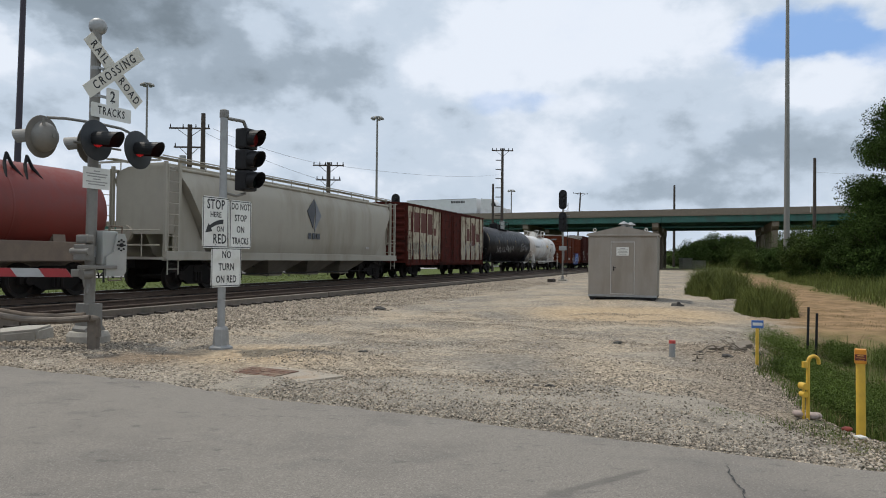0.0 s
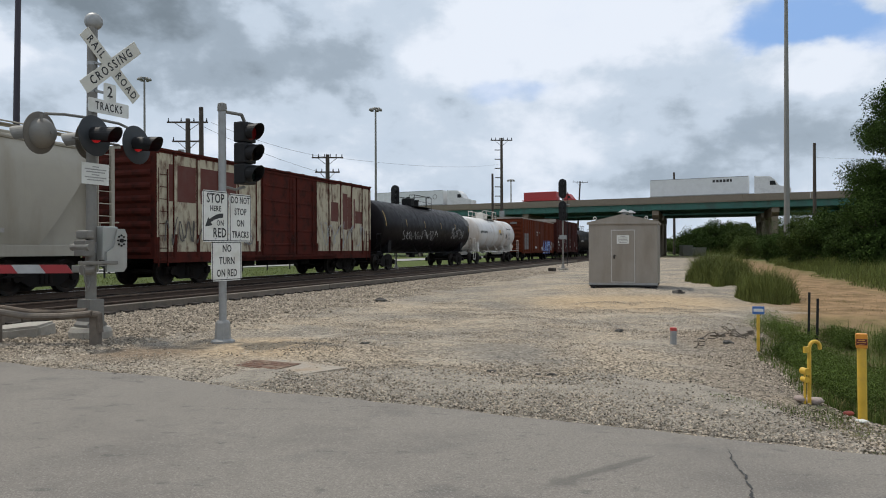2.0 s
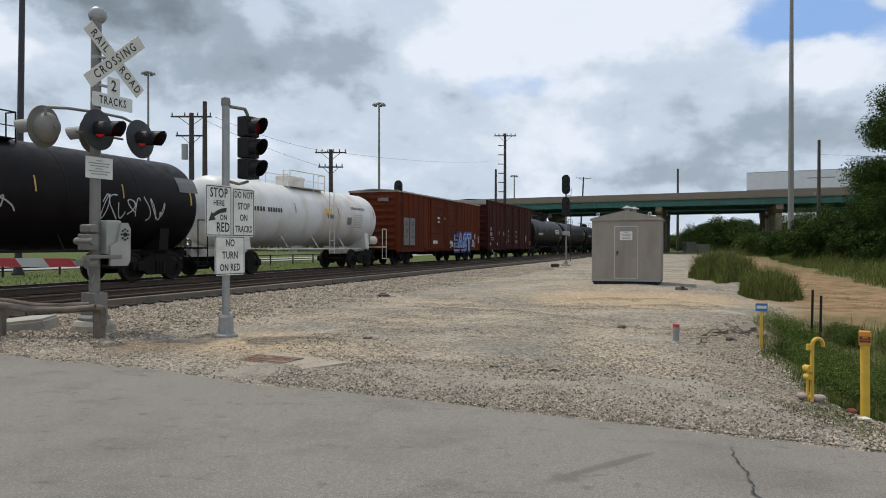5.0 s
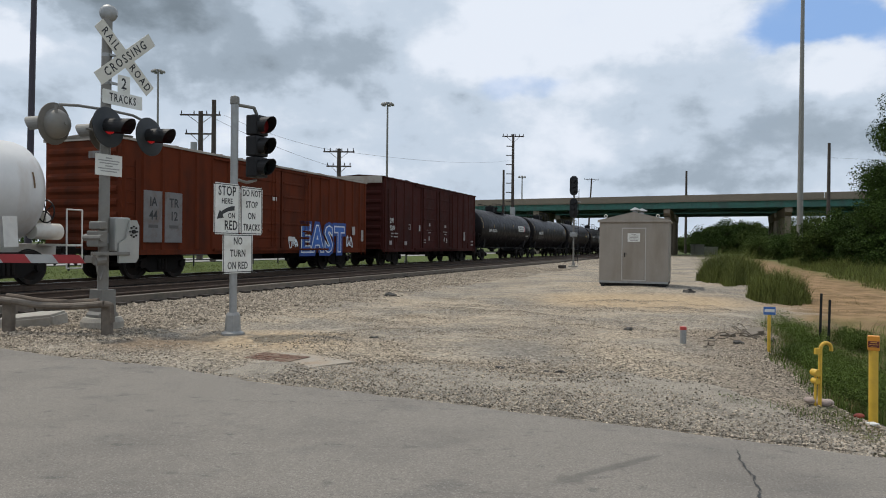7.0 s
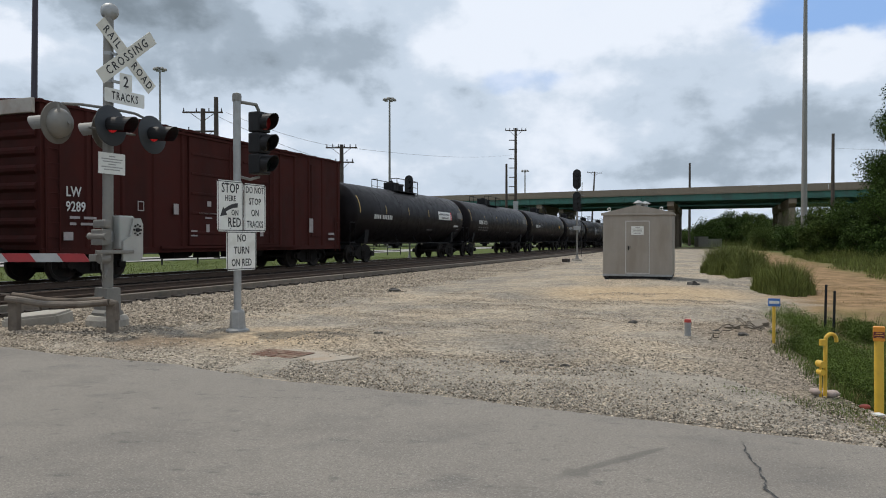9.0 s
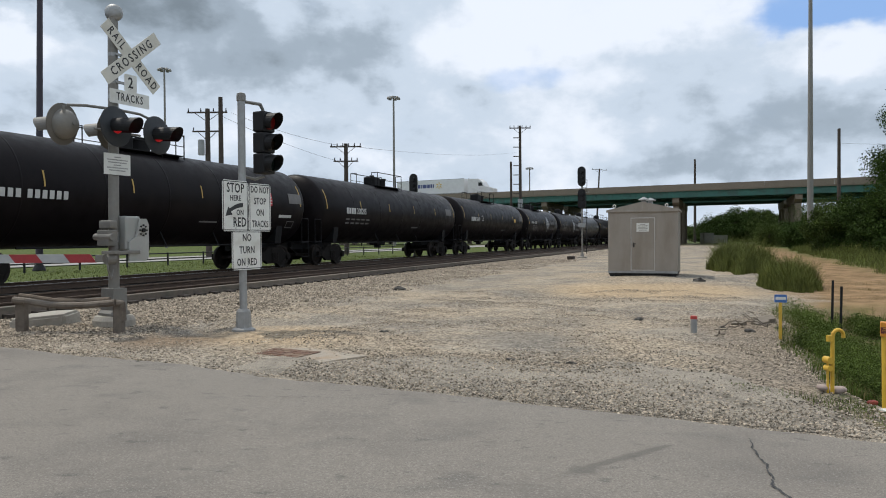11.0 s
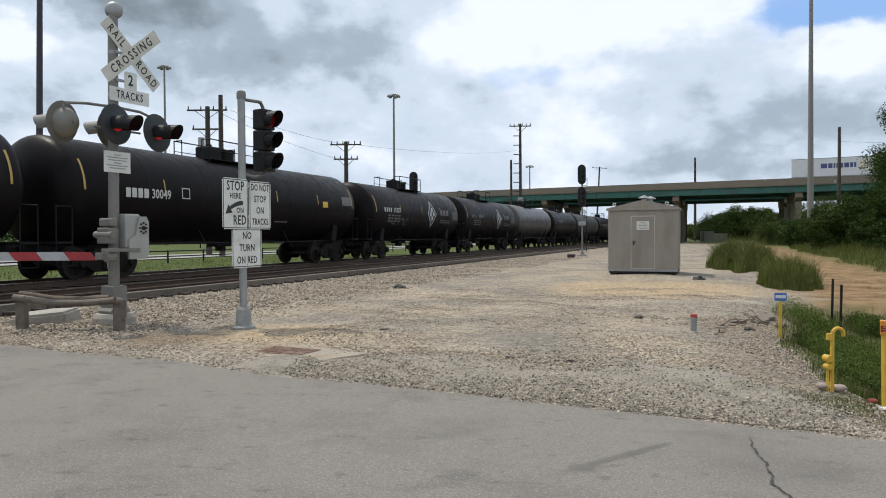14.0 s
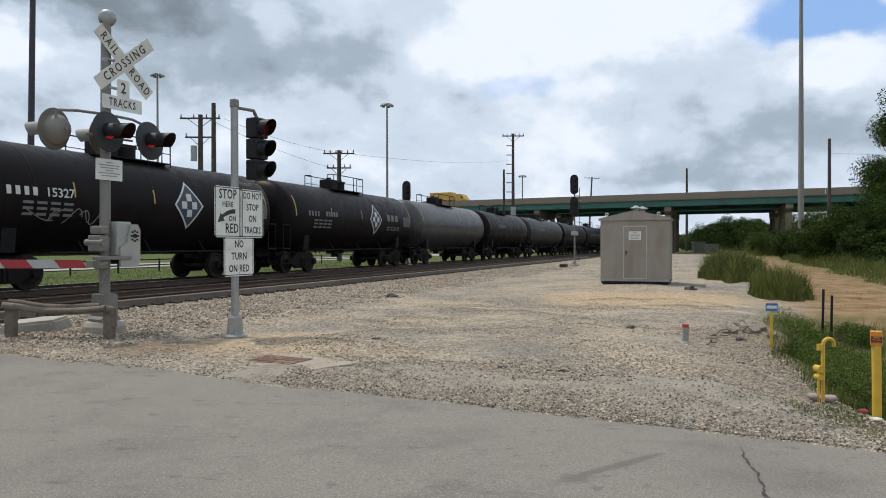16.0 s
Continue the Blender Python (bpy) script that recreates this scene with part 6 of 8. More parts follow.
    # long tank cars
    for i, (a, b) in enumerate(((122.6, 139.3), (139.6, 157.4), (157.7, 174.6))):
        car, tank, fy = tank_car("tank_car", ("black ethanol tank car with a white and red banner", "black tank car with a white stencilled number", "black tank car with yellow reflector strips")[i], b - a, 1.56, 2.50, tankblk, 0, tanktrim, 6, yel)
        if i == 0:
            bm = B()
            curved_patch(bm, 3.1, 5.2, 2.45, 2.95, fy, 1, 6, 0.004)
            bn = part("banner", bm, M["sign_white"], tank, "white banner with bars and a red end")
            bm = B()
            curved_patch(bm, 5.2, 5.45, 2.45, 2.95, fy, 1, 6, 0.004)
            part("banner_end", bm, mat("banner_red", (0.5, 0.03, 0.04), 0.5, bump=0), bn, "red banner end")
            rb = random.Random(17)
            for z, x, stop, h in ((2.72, 3.22, 5.0, 0.13), (2.51, 3.6, 4.7, 0.13)):
                while x < stop:
                    w = rb.uniform(0.05, 0.10)
                    bm = B()
                    curved_patch(bm, x, x + w, z, z + h * rb.choice((0.7, 0.75, 1.0)), fy, 1, 2, 0.010)
                    part("banner_print", bm, M["sign_black"], bn, "dark bar of print")
                    x += w + 0.035
            for z in (2.52, 2.64, 2.76):
                bm = B()
                curved_patch(bm, 5.2, 5.42, z, z + 0.035, fy, 1, 1, 0.010)
                part("banner_stripe", bm, M["sign_white"], bn)
            marks(tank, fy, ink, [(5.95, 2.02, 0.85, 0.11)])
            marks(tank, fy, dim, [(6.6, 1.86, 0.5, 0.03), (6.6, 1.62, 0.5, 0.03), (6.6, 1.62, 0.04, 0.27), (7.06, 1.62, 0.04, 0.27)])
            marks(tank, fy, ink, [(-5.9 + 0.21 * k, 2.25, 0.14, 0.22) for k in range(4)] + [(-4.95 + 0.21 * k, 2.25, 0.14, 0.22) for k in range(6)])
        elif i == 1:
            shell_words(tank, fy, ink, "200205", 0.40, -5.25, 2.47, 0.82)
            marks(tank, fy, ink, [(-6.22 + 0.235 * k, 2.34, 0.18, 0.28) for k in range(4)])
            marks(tank, fy, dim, [(-6.2 + 0.5 * k, 2.05 - 0.18 * j, 0.35, 0.07) for k in range(5) for j in range(2)])
        else:
            shell_words(tank, fy, ink, "30049", 0.40, -5.1, 2.5, 0.82)
            marks(tank, fy, ink, [(-6.1 + 0.235 * k, 2.37, 0.18, 0.28) for k in range(4)] + [(-3.75, 2.42, 0.3, 0.03), (-3.75, 2.74, 0.3, 0.03), (-3.78, 2.42, 0.03, 0.35), (-3.45, 2.42, 0.03, 0.35)])
            marks(tank, fy, yel, [(4.9, 2.45, 0.42, 0.26)])
        marks(tank, fy, dim, [(6.6, 2.6, 0.9, 0.4), (1.5, 1.75, 0.9, 0.05)])
        car_row(car, (a + b) / 2)
    # shorter tank cars; the emblem on some is a plain diamond
    edges = [175.2, 189.1, 203.1, 217.0, 230.6, 247.5, 264.0, 281.0, 298.0, 315.0]
    for i, (a, b) in enumerate(zip(edges, edges[1:])):
        emblem = i in (0, 1)
        car, tank, fy = tank_car("tank_car", ("dull black short tank car with a pale diamond emblem" if emblem else "dull black tank car with faint stencils"), b - a - 0.3, 1.54, 2.42, silver if i == 2 else tankgrey if i == 4 else tankblk, 0, tanktrim, 5, M["strip_dim"] if i < 2 else dim)
        if emblem:
            for q, (wd, mt_, lf) in enumerate(((0.72, ink, 0.004), (0.63, mat("emblem_slate", (0.02, 0.035, 0.06), 0.5, bump=0), 0.008), (0.0, ink, 0.012))):
                bm = B()
                cx, cz = 1.55, 2.50
                if wd:
                    n = 10
                    rows_ = []
                    for k in range(n + 1):
                        t = -1 + 2 * k / n
                        z = cz + t * wd * 1.08
                        hw = wd * 0.95 * (1 - abs(t)) + 0.004
                        rows_.append((bm.verts.new((cx - hw, fy(0, z) - lf, z)), bm.verts.new((cx + hw, fy(0, z) - lf, z))))
                    for u_, v_ in zip(rows_, rows_[1:]):
                        bm.faces.new((u_[0], u_[1], v_[1], v_[0]))
                else:
                    for ox, oz in ((-0.24, 0), (0.24, 0), (0, 0.26), (0, -0.26)):
                        curved_patch(bm, cx + ox - 0.12, cx + ox + 0.12, cz + oz - 0.12, cz + oz + 0.12, fy, 1, 2, lf)
                part("emblem", bm, mt_, tank, "diamond emblem")
            if i == 0:
                shell_words(tank, fy, ink, "15327", 0.34, -3.85, 2.56, 1.05)
            else:
                marks(tank, fy, dim, [(-3.5 + 0.22 * k, 2.48, 0.16, 0.22) for k in range(5)])
            marks(tank, fy, ink if i == 0 else dim, [(-4.95 + 0.245 * k, 2.46, 0.13, 0.22) for k in range(4)])
            if i == 0:
                for bm in scrawl(-4.2, 1.75, 2.3, 0.45, fy, 77, 0.018, 5):
                    part("graffiti", bm, dim, tank, "faint illegible scrawl")
            marks(tank, fy, mat("grey_primer_patch", (0.10, 0.10, 0.10), 0.7, 0, 0.2, 5, bump=0), [(5.0, 2.2, 0.9, 0.55)], "painted_patch", "grey primer patch")
            marks(tank, fy, dim, [(2.9 + 0.5 * k, 2.45, 0.36, 0.34) for k in range(3)] + [(2.9 + 0.42 * k, 2.1 - 0.12 * j, 0.32, 0.06) for k in range(4) for j in range(2)] + [(-4.5 + 0.4 * k, 2.25 - 0.15 * j, 0.3, 0.07) for k in range(4) for j in range(3)])
        else:
            marks(tank, fy, dim, [(-3.6 + 0.3 * k, 2.6, 0.2, 0.25) for k in range(7)])
        car_row(car, (a + b) / 2)


# ---- bridge, poles, signals ----
BR_A = Vector((6.8, 139.0, 0))
BR_D = Vector((56.7, -30.0, 0)).normalized()
BR_RZ = math.degrees(math.atan2(BR_D.y, BR_D.x))
DECK_Z = 9.5


def bridge_pose(u, v, z):
    p = BR_A + BR_D * u + Vector((-BR_D.y, BR_D.x, 0)) * v
    return pose(p.x, p.y, z, 0, 0, BR_RZ)


def build_bridge(name, v0, width):
    a = thing(name, "highway overpass with tan concrete parapet and green steel girders on concrete piers", "bridge", bridge_pose(0, v0, 0), kind="structure")
    u0, u1 = -330, 460
    bm = B()
    box(bm, u0, u1, 0, width, 9.28, DECK_Z)
    part("deck", bm, M["bridge_conc"], a)
    for v in (0.0, width - 0.3):
        u = u0
        while u < u1:
            bm = B()
            prism(bm, [(v, 9.36), (v + 0.42, 9.27), (v + 0.42, 9.5), (v + 0.34, 9.75), (v + 0.28, 10.46), (v + 0.02, 10.46), (v - 0.02, 9.5)], u, u + 9.97, "yz")
            part("parapet", bm, M["bridge_conc"], a, "tan concrete parapet section")
            u += 10.0
    n = 5
    for i in range(n):
        v = 0.35 + (width - 0.7) * i / (n - 1)
        bm = B()
        prism(bm, [(v - 0.2, 8.20), (v + 0.2, 8.20), (v + 0.2, 8.25), (v + 0.02, 8.25), (v + 0.02, 9.2), (v + 0.2, 9.2), (v + 0.2, 9.275), (v - 0.2, 9.275), (v - 0.2, 9.2), (v - 0.02, 9.2), (v - 0.02, 8.25), (v - 0.2, 8.25)], u0, u1, "yz")
        g = part("girder", bm, M["bridge_green"], a, "green painted steel girder")
    bm = B()
    box(bm, -0.03, 0.03, 0.22, 0.325, 8.26, 9.19)
    st = part("web_stiffener", bm, M["bridge_green"], a)
    for k in range(48):
        put("web_stiffener", st.data, a, pose(-50 + k * 3.0, 0, 0))
    skew = Matrix.Identity(4)
    skew[0][1] = -0.126     # the bents stand parallel to the railway
    for u in (-118, -92, -66, -40, -14, 12, 36.0, 55.0, 75, 96, 120, 146):
        bm = B()
        w = width
        prism(bm, [(0.4, 8.19), (0.4, 7.4), (2.0, 6.7), (w - 2.0, 6.7), (w - 0.4, 7.4), (w - 0.4, 8.19)], u - 0.55, u + 0.55, "yz")
        bm.transform(pose(u - 0.126 * v0, 0, 0) @ skew @ pose(-u, 0, 0))
        cap = part("pier_cap", bm, M["bridge_conc"], a, "concrete pier cap")
        for v in (1.7, w / 2, w - 1.7):
            bm = B()
            box(bm, u - 0.48, u + 0.48, v - 0.48, v + 0.48, -1.5, 6.75, 0.05)
            bm.transform(pose(u - 0.126 * v0, 0, 0) @ skew @ pose(-u, 0, 0))
            part("pier_column", bm, M["bridge_conc"], a)
    return a


def truck(name, label, body, cabm, long=16.0, flat=False, load=None, small=False):
    a = thing(name, label, "truck", group="trucks on the bridge")
    if flat:
        bm = B()
        box(bm, 0, long, -1.25, 1.25, 1.2, 1.4, 0.03)
        part("trailer_bed", bm, body, a)
        for x in ((0.3,) if small else (2.5, 7.5)):
            bm = B()
            box(bm, x, x + (long - 0.5 if small else 3.6), -1.1, 1.1, 1.4, 2.9, 0.08)
            part("load", bm, load, a, "covered load")
    else:
        bm = B()
        box(bm, 0, long, -1.29, 1.29, 1.15, 4.1, 0.05)
        tr = part("trailer", bm, body, a)
        for k in range(13):
            bm = B()
            x = 0.6 + k * (long - 1.2) / 12
            box(bm, x - 0.02, x + 0.02, -1.305, -1.285, 1.25, 4.0)
            part("trailer_seam", bm, body, tr)
        bm = B()
        box(bm, 0, long, -1.31, -1.28, 1.12, 1.24)
        box(bm, 0, long, -1.31, -1.28, 4.02, 4.11)
        part("trailer_rail", bm, M["galv"], tr)
    c = long + 0.9
    bm = B()
    prism(bm, [(c, 1.0), (c + 5.4, 1.0), (c + 5.5, 1.9), (c + 3.7, 2.25), (c + 3.2, 3.2), (c + 2.4, 3.9), (c + 0.3, 4.0), (c, 3.9)], -1.22, 1.22)
    if small:
        bm.transform(Matrix.Translation((c, 0, 0)) @ Matrix.Diagonal((0.5, 1, 0.62, 1)) @ Matrix.Translation((-c, 0, 0)))
    bmesh.ops.bevel(bm, geom=bm.edges[:], offset=0.08, segments=2, affect="EDGES")
    cab = part("cab", bm, cabm, a, "sleeper cab")
    bm = B()
    prism(bm, [(c + 2.35, 2.45), (c + 3.35, 2.45), (c + 3.05, 3.15), (c + 2.35, 3.15)], -1.236, 1.236)
    if small:
        bm.transform(Matrix.Translation((c, 0, 0)) @ Matrix.Diagonal((0.5, 1, 0.62, 1)) @ Matrix.Translation((-c, 0, 0)))
    part("window", bm, M["black"], cab, "dark cab window")
    bm = B()
    cyl(bm, (c + 0.1, -1.0, 1.2), (c + 0.1, -1.0, 2.4 if small else 4.1), 0.08)
    part("exhaust_stack", bm, M["galv"], cab)
    for x in ((1.0, 2.2, long + 2.4) if small else (1.6, 2.9, long - 1.4, long + 1.6, long + 4.9)):
        for y in (-1.05, 1.05):
            bm = B()
            cyl(bm, (x, y - 0.17, 0.52), (x, y + 0.17, 0.52), 0.52, seg=20)
            part("wheel", bm, M["black"], a)
    bm = B()
    box(bm, 0.5, long + (3 if small else 5), -0.5, 0.5, 0.7, 1.2)
    part("chassis", bm, M["black"], a)
    return a


def build_trucks():
    w = mat("trailer_white", (0.66, 0.67, 0.67), 0.4, 0, 0.04, 2, (0.5, 0.5, 0.48), 0.3, 0.8, 0.02)
    wc = mat("cab_white", (0.62, 0.62, 0.61), 0.3, 0, 0.05, 2, bump=0)
    redm = mat("red_load", (0.36, 0.03, 0.03), 0.5, 0, 0.1, 3, bump=0.05)
    ylw = mat("ochre_trailer", (0.5, 0.30, 0.05), 0.5, 0, 0.1, 3, bump=0.05)
    bluem = mat("logo_blue", (0.06, 0.08, 0.2), 0.5, bump=0)
    yl = mat("logo_yellow", (0.6, 0.40, 0.04), 0.5, bump=0)
    a = truck("semi_truck", "white semi-trailer truck with a small dark logo", w, wc)
    bm = B()
    for i, q in enumerate((0.42, 0.42, 0.4, 0.4, 0.4, 0.3)):
        bars(bm, 10.4 + i * 0.55, 3.25, q, 0.45, -1.31)
    part("logo_bars", bm, M["sign_black"], a, "dark logo bars")
    TRUCKS.append((a, -15.0, 24.9))
    a = truck("semi_truck", "white semi-trailer truck with a round grey logo", w, wc)
    bm = B()
    for i in range(20):
        t0, t1 = i * math.pi / 10, (i + 1) * math.pi / 10
        cyl(bm, (14.2 + 0.45 * math.cos(t0), -1.31, 2.8 + 0.45 * math.sin(t0)), (14.2 + 0.45 * math.cos(t1), -1.31, 2.8 + 0.45 * math.sin(t1)), 0.06, seg=5)
    bars(bm, 9.0, 2.75, 4.0, 0.16, -1.31)
    part("logo_ring", bm, mat("logo_grey", (0.25, 0.25, 0.25), 0.5, bump=0), a, "grey ring logo and bar")
    TRUCKS.append((a, -70.6, 24.1))
    a = truck("semi_truck", "white semi-trailer truck with dark blue bars and a yellow star logo", w, wc)
    bm = B()
    for i, q in enumerate((0.9, 0.6, 0.25, 0.95, 0.65, 0.4, 0.3)):
        bars(bm, 4.2 + sum((0.9, 0.6, 0.25, 0.95, 0.65, 0.4, 0.3)[:i]) + i * 0.14, 2.45, q, 0.75, -1.31)
    part("logo_bars", bm, bluem, a, "dark blue logo bars")
    bm = B()
    for i in range(6):
        t = i * math.pi / 3 + 0.5
        cyl(bm, (10.3 + 0.25 * math.cos(t), -1.31, 2.85 + 0.25 * math.sin(t)), (10.3 + 0.7 * math.cos(t), -1.31, 2.85 + 0.7 * math.sin(t)), 0.09, seg=6)
    part("logo_star", bm, yl, a, "yellow star of six strokes")
    TRUCKS.append((a, -9.2 - 25.2 * 11.5, 25.2))
    a = truck("flatbed_truck", "red flatbed truck with a covered red load", redm, redm, 7.0, True, redm, True)
    TRUCKS.append((a, -40.5, 25.6))
    a = truck("box_truck", "ochre yellow trailer truck", ylw, ylw, 5.5, True, ylw, True)
    TRUCKS.append((a, -12.5 - 24.0 * 16, 24.0))


TRUCKS = []


def build_signal(x, y, top, second, label):
    g = ground_z(x, y)
    a = thing("railway_signal", label, "railway signal", pose(x, y, g, 0, 0, -20))
    bm = B()
    box(bm, -0.3, 0.3, -0.3, 0.3, -0.2, 0.12, 0.02)
    part("footing", bm, M["concrete"], a)
    bm = B()
    cyl(bm, (0, 0, 0.05), (0, 0, 0.35), 0.16, 0.10)
    cyl(bm, (0, 0, 0.3), (0, 0, top - 0.5), 0.06, seg=14)
    part("mast", bm, M["mast_grey"], a, "", True)
    for k, z in enumerate((top - 0.75, top - 2.35) if second else (top - 0.75,)):
        bm = B()
        o = []
        w = 0.29
        for i in range(9):
            t = math.pi * i / 8
            o.append((w * math.cos(t), z + 0.42 + w * math.sin(t)))
        for i in range(9):
            t = math.pi + math.pi * i / 8
            o.append((w * math.cos(t), z - 0.42 + w * math.sin(t)))
        prism(bm, o, -0.14, -0.11)
        hd = part("signal_head", bm, M["black"], a, "black oval signal backing")
        for i in (-1, 0, 1):
            bm = B()
            cyl(bm, (0, -0.14, z + i * 0.36), (0, -0.36, z + i * 0.36), 0.125, seg=16)
            part("hood", bm, M["black"], hd)
        bm = B()
        box(bm, -0.14, 0.14, -0.1, 0.1, z - 0.55, z + 0.55, 0.02)
        part("housing", bm, M["black"], hd)
    if second:
        bm = B()
        ladder_mesh(bm, top - 1.2, 0.36)
        lad = part("ladder", bm, M["black"], a)
        lad.matrix_basis = pose(0.05, 0.5, 0.3, -3, 0, 0)
        bm = B()
        box(bm, -0.4, 0.4, 0.1, 0.7, top - 1.9, top - 1.86)
        part("junction_box", box(B(), -0.25, 0.25, -0.12, 0.12, 2.2, 2.5, 0.02), M["galv"], a)
        part("platform", bm, M["galv"], a)
    return a


WOOD = None


def utility_pole(x, y, top, r=0.15, arms=(), lean=0.0, label="weathered brown wooden utility pole"):
    g = ground_z(x, y)
    a = thing("utility_pole", label, "utility pole", pose(x, y, g, 0, lean, 0), "poles along the tracks")
    bm = B()
    cyl(bm, (0, 0, -0.5), (0, 0, top - g), r * 1.15, r * 0.8, 14)
    part("pole", bm, M["wood"], a, "", True)
    for z, hw, rz, ins in arms:
        bm = B()
        box(bm, -hw, hw, -0.14, -0.02, z - g - 0.06, z - g + 0.06, 0.01)
        bm.transform(Matrix.Rotation(radians(rz), 4, "Z"))
        arm = part("crossarm", bm, M["wood"], a)
        bm = B()
        for sx in (-1, 1):
            tube(bm, [(sx * hw * 0.6, -0.1, z - g - 0.06), (0, -0.1, z - g - 0.75)], 0.025, 5)
        bm.transform(Matrix.Rotation(radians(rz), 4, "Z"))
        part("brace", bm, M["wood"], arm)
        for i in range(ins):
            xx = -hw + 0.1 + (2 * hw - 0.2) * i / (ins - 1)
            bm = B()
            lathe(bm, [(0.025, 0), (0.055, 0.05), (0.055, 0.12), (0.03, 0.17), (0.05, 0.22), (0.025, 0.27)], 8, m=Matrix.Rotation(radians(rz), 4, "Z") @ Matrix.Translation((xx, -0.08, z - g + 0.06)))
            part("insulator", bm, M["black"], arm)
    return a


def high_mast(x, y, top, r0, r1, n, label, ring=0.8):
    g = ground_z(x, y)
    a = thing("light_mast", label, "light mast", pose(x, y, g), "high light masts")
    bm = B()
    cyl(bm, (0, 0, -0.5), (0, 0, top - g), r0, r1, 18)
    part("pole", bm, M["mast_grey"], a, "", True)
    bm = B()
    lathe(bm, [(r1 + 0.3, top - g - 0.12), (r1 + 0.3, top - g), (r1, top - g + 0.1)], 16)
    part("ring", bm, M["galv"], a)
    for i in range(n):
        t = 2 * math.pi * i / n + 0.3
        c, s = math.cos(t), math.sin(t)
        bm = B()
        tube(bm, [(c * 0.2, s * 0.2, top - g - 0.05), (c * ring, s * ring, top - g - 0.05)], 0.04, 6)
        lathe(bm, [(0.32, -0.35), (0.30, -0.1), (0.12, 0.12)], 12, m=Matrix.Translation((c * (ring + 0.15), s * (ring + 0.15), top - g - 0.2)))
        part("lamp_head", bm, M["mast_grey"], a)
    return a


def wire(name, a, b, sag, r=0.012, n=14):
    a, b = Vector(a), Vector(b)
    bm = B()
    rings = []
    side = (b - a).cross(Vector((0, 0, 1))).normalized()
    for i in range(n + 1):
        t = i / n
        p = a.lerp(b, t)
        p.z -= sag * 4 * t * (1 - t)
        rings.append([bm.verts.new(p + (side * math.cos(q) + Vector((0, 0, 1)) * math.sin(q)) * r) for q in [k * math.pi / 3 for k in range(6)]])
    for u_, v_ in zip(rings, rings[1:]):
        for k in range(6):
            bm.faces.new((u_[k], u_[(k + 1) % 6], v_[(k + 1) % 6], v_[k]))
    ob = part(name, bm, M["black"], None)
    tagged(ob, "thin dark overhead power line", "power line", "overhead lines")


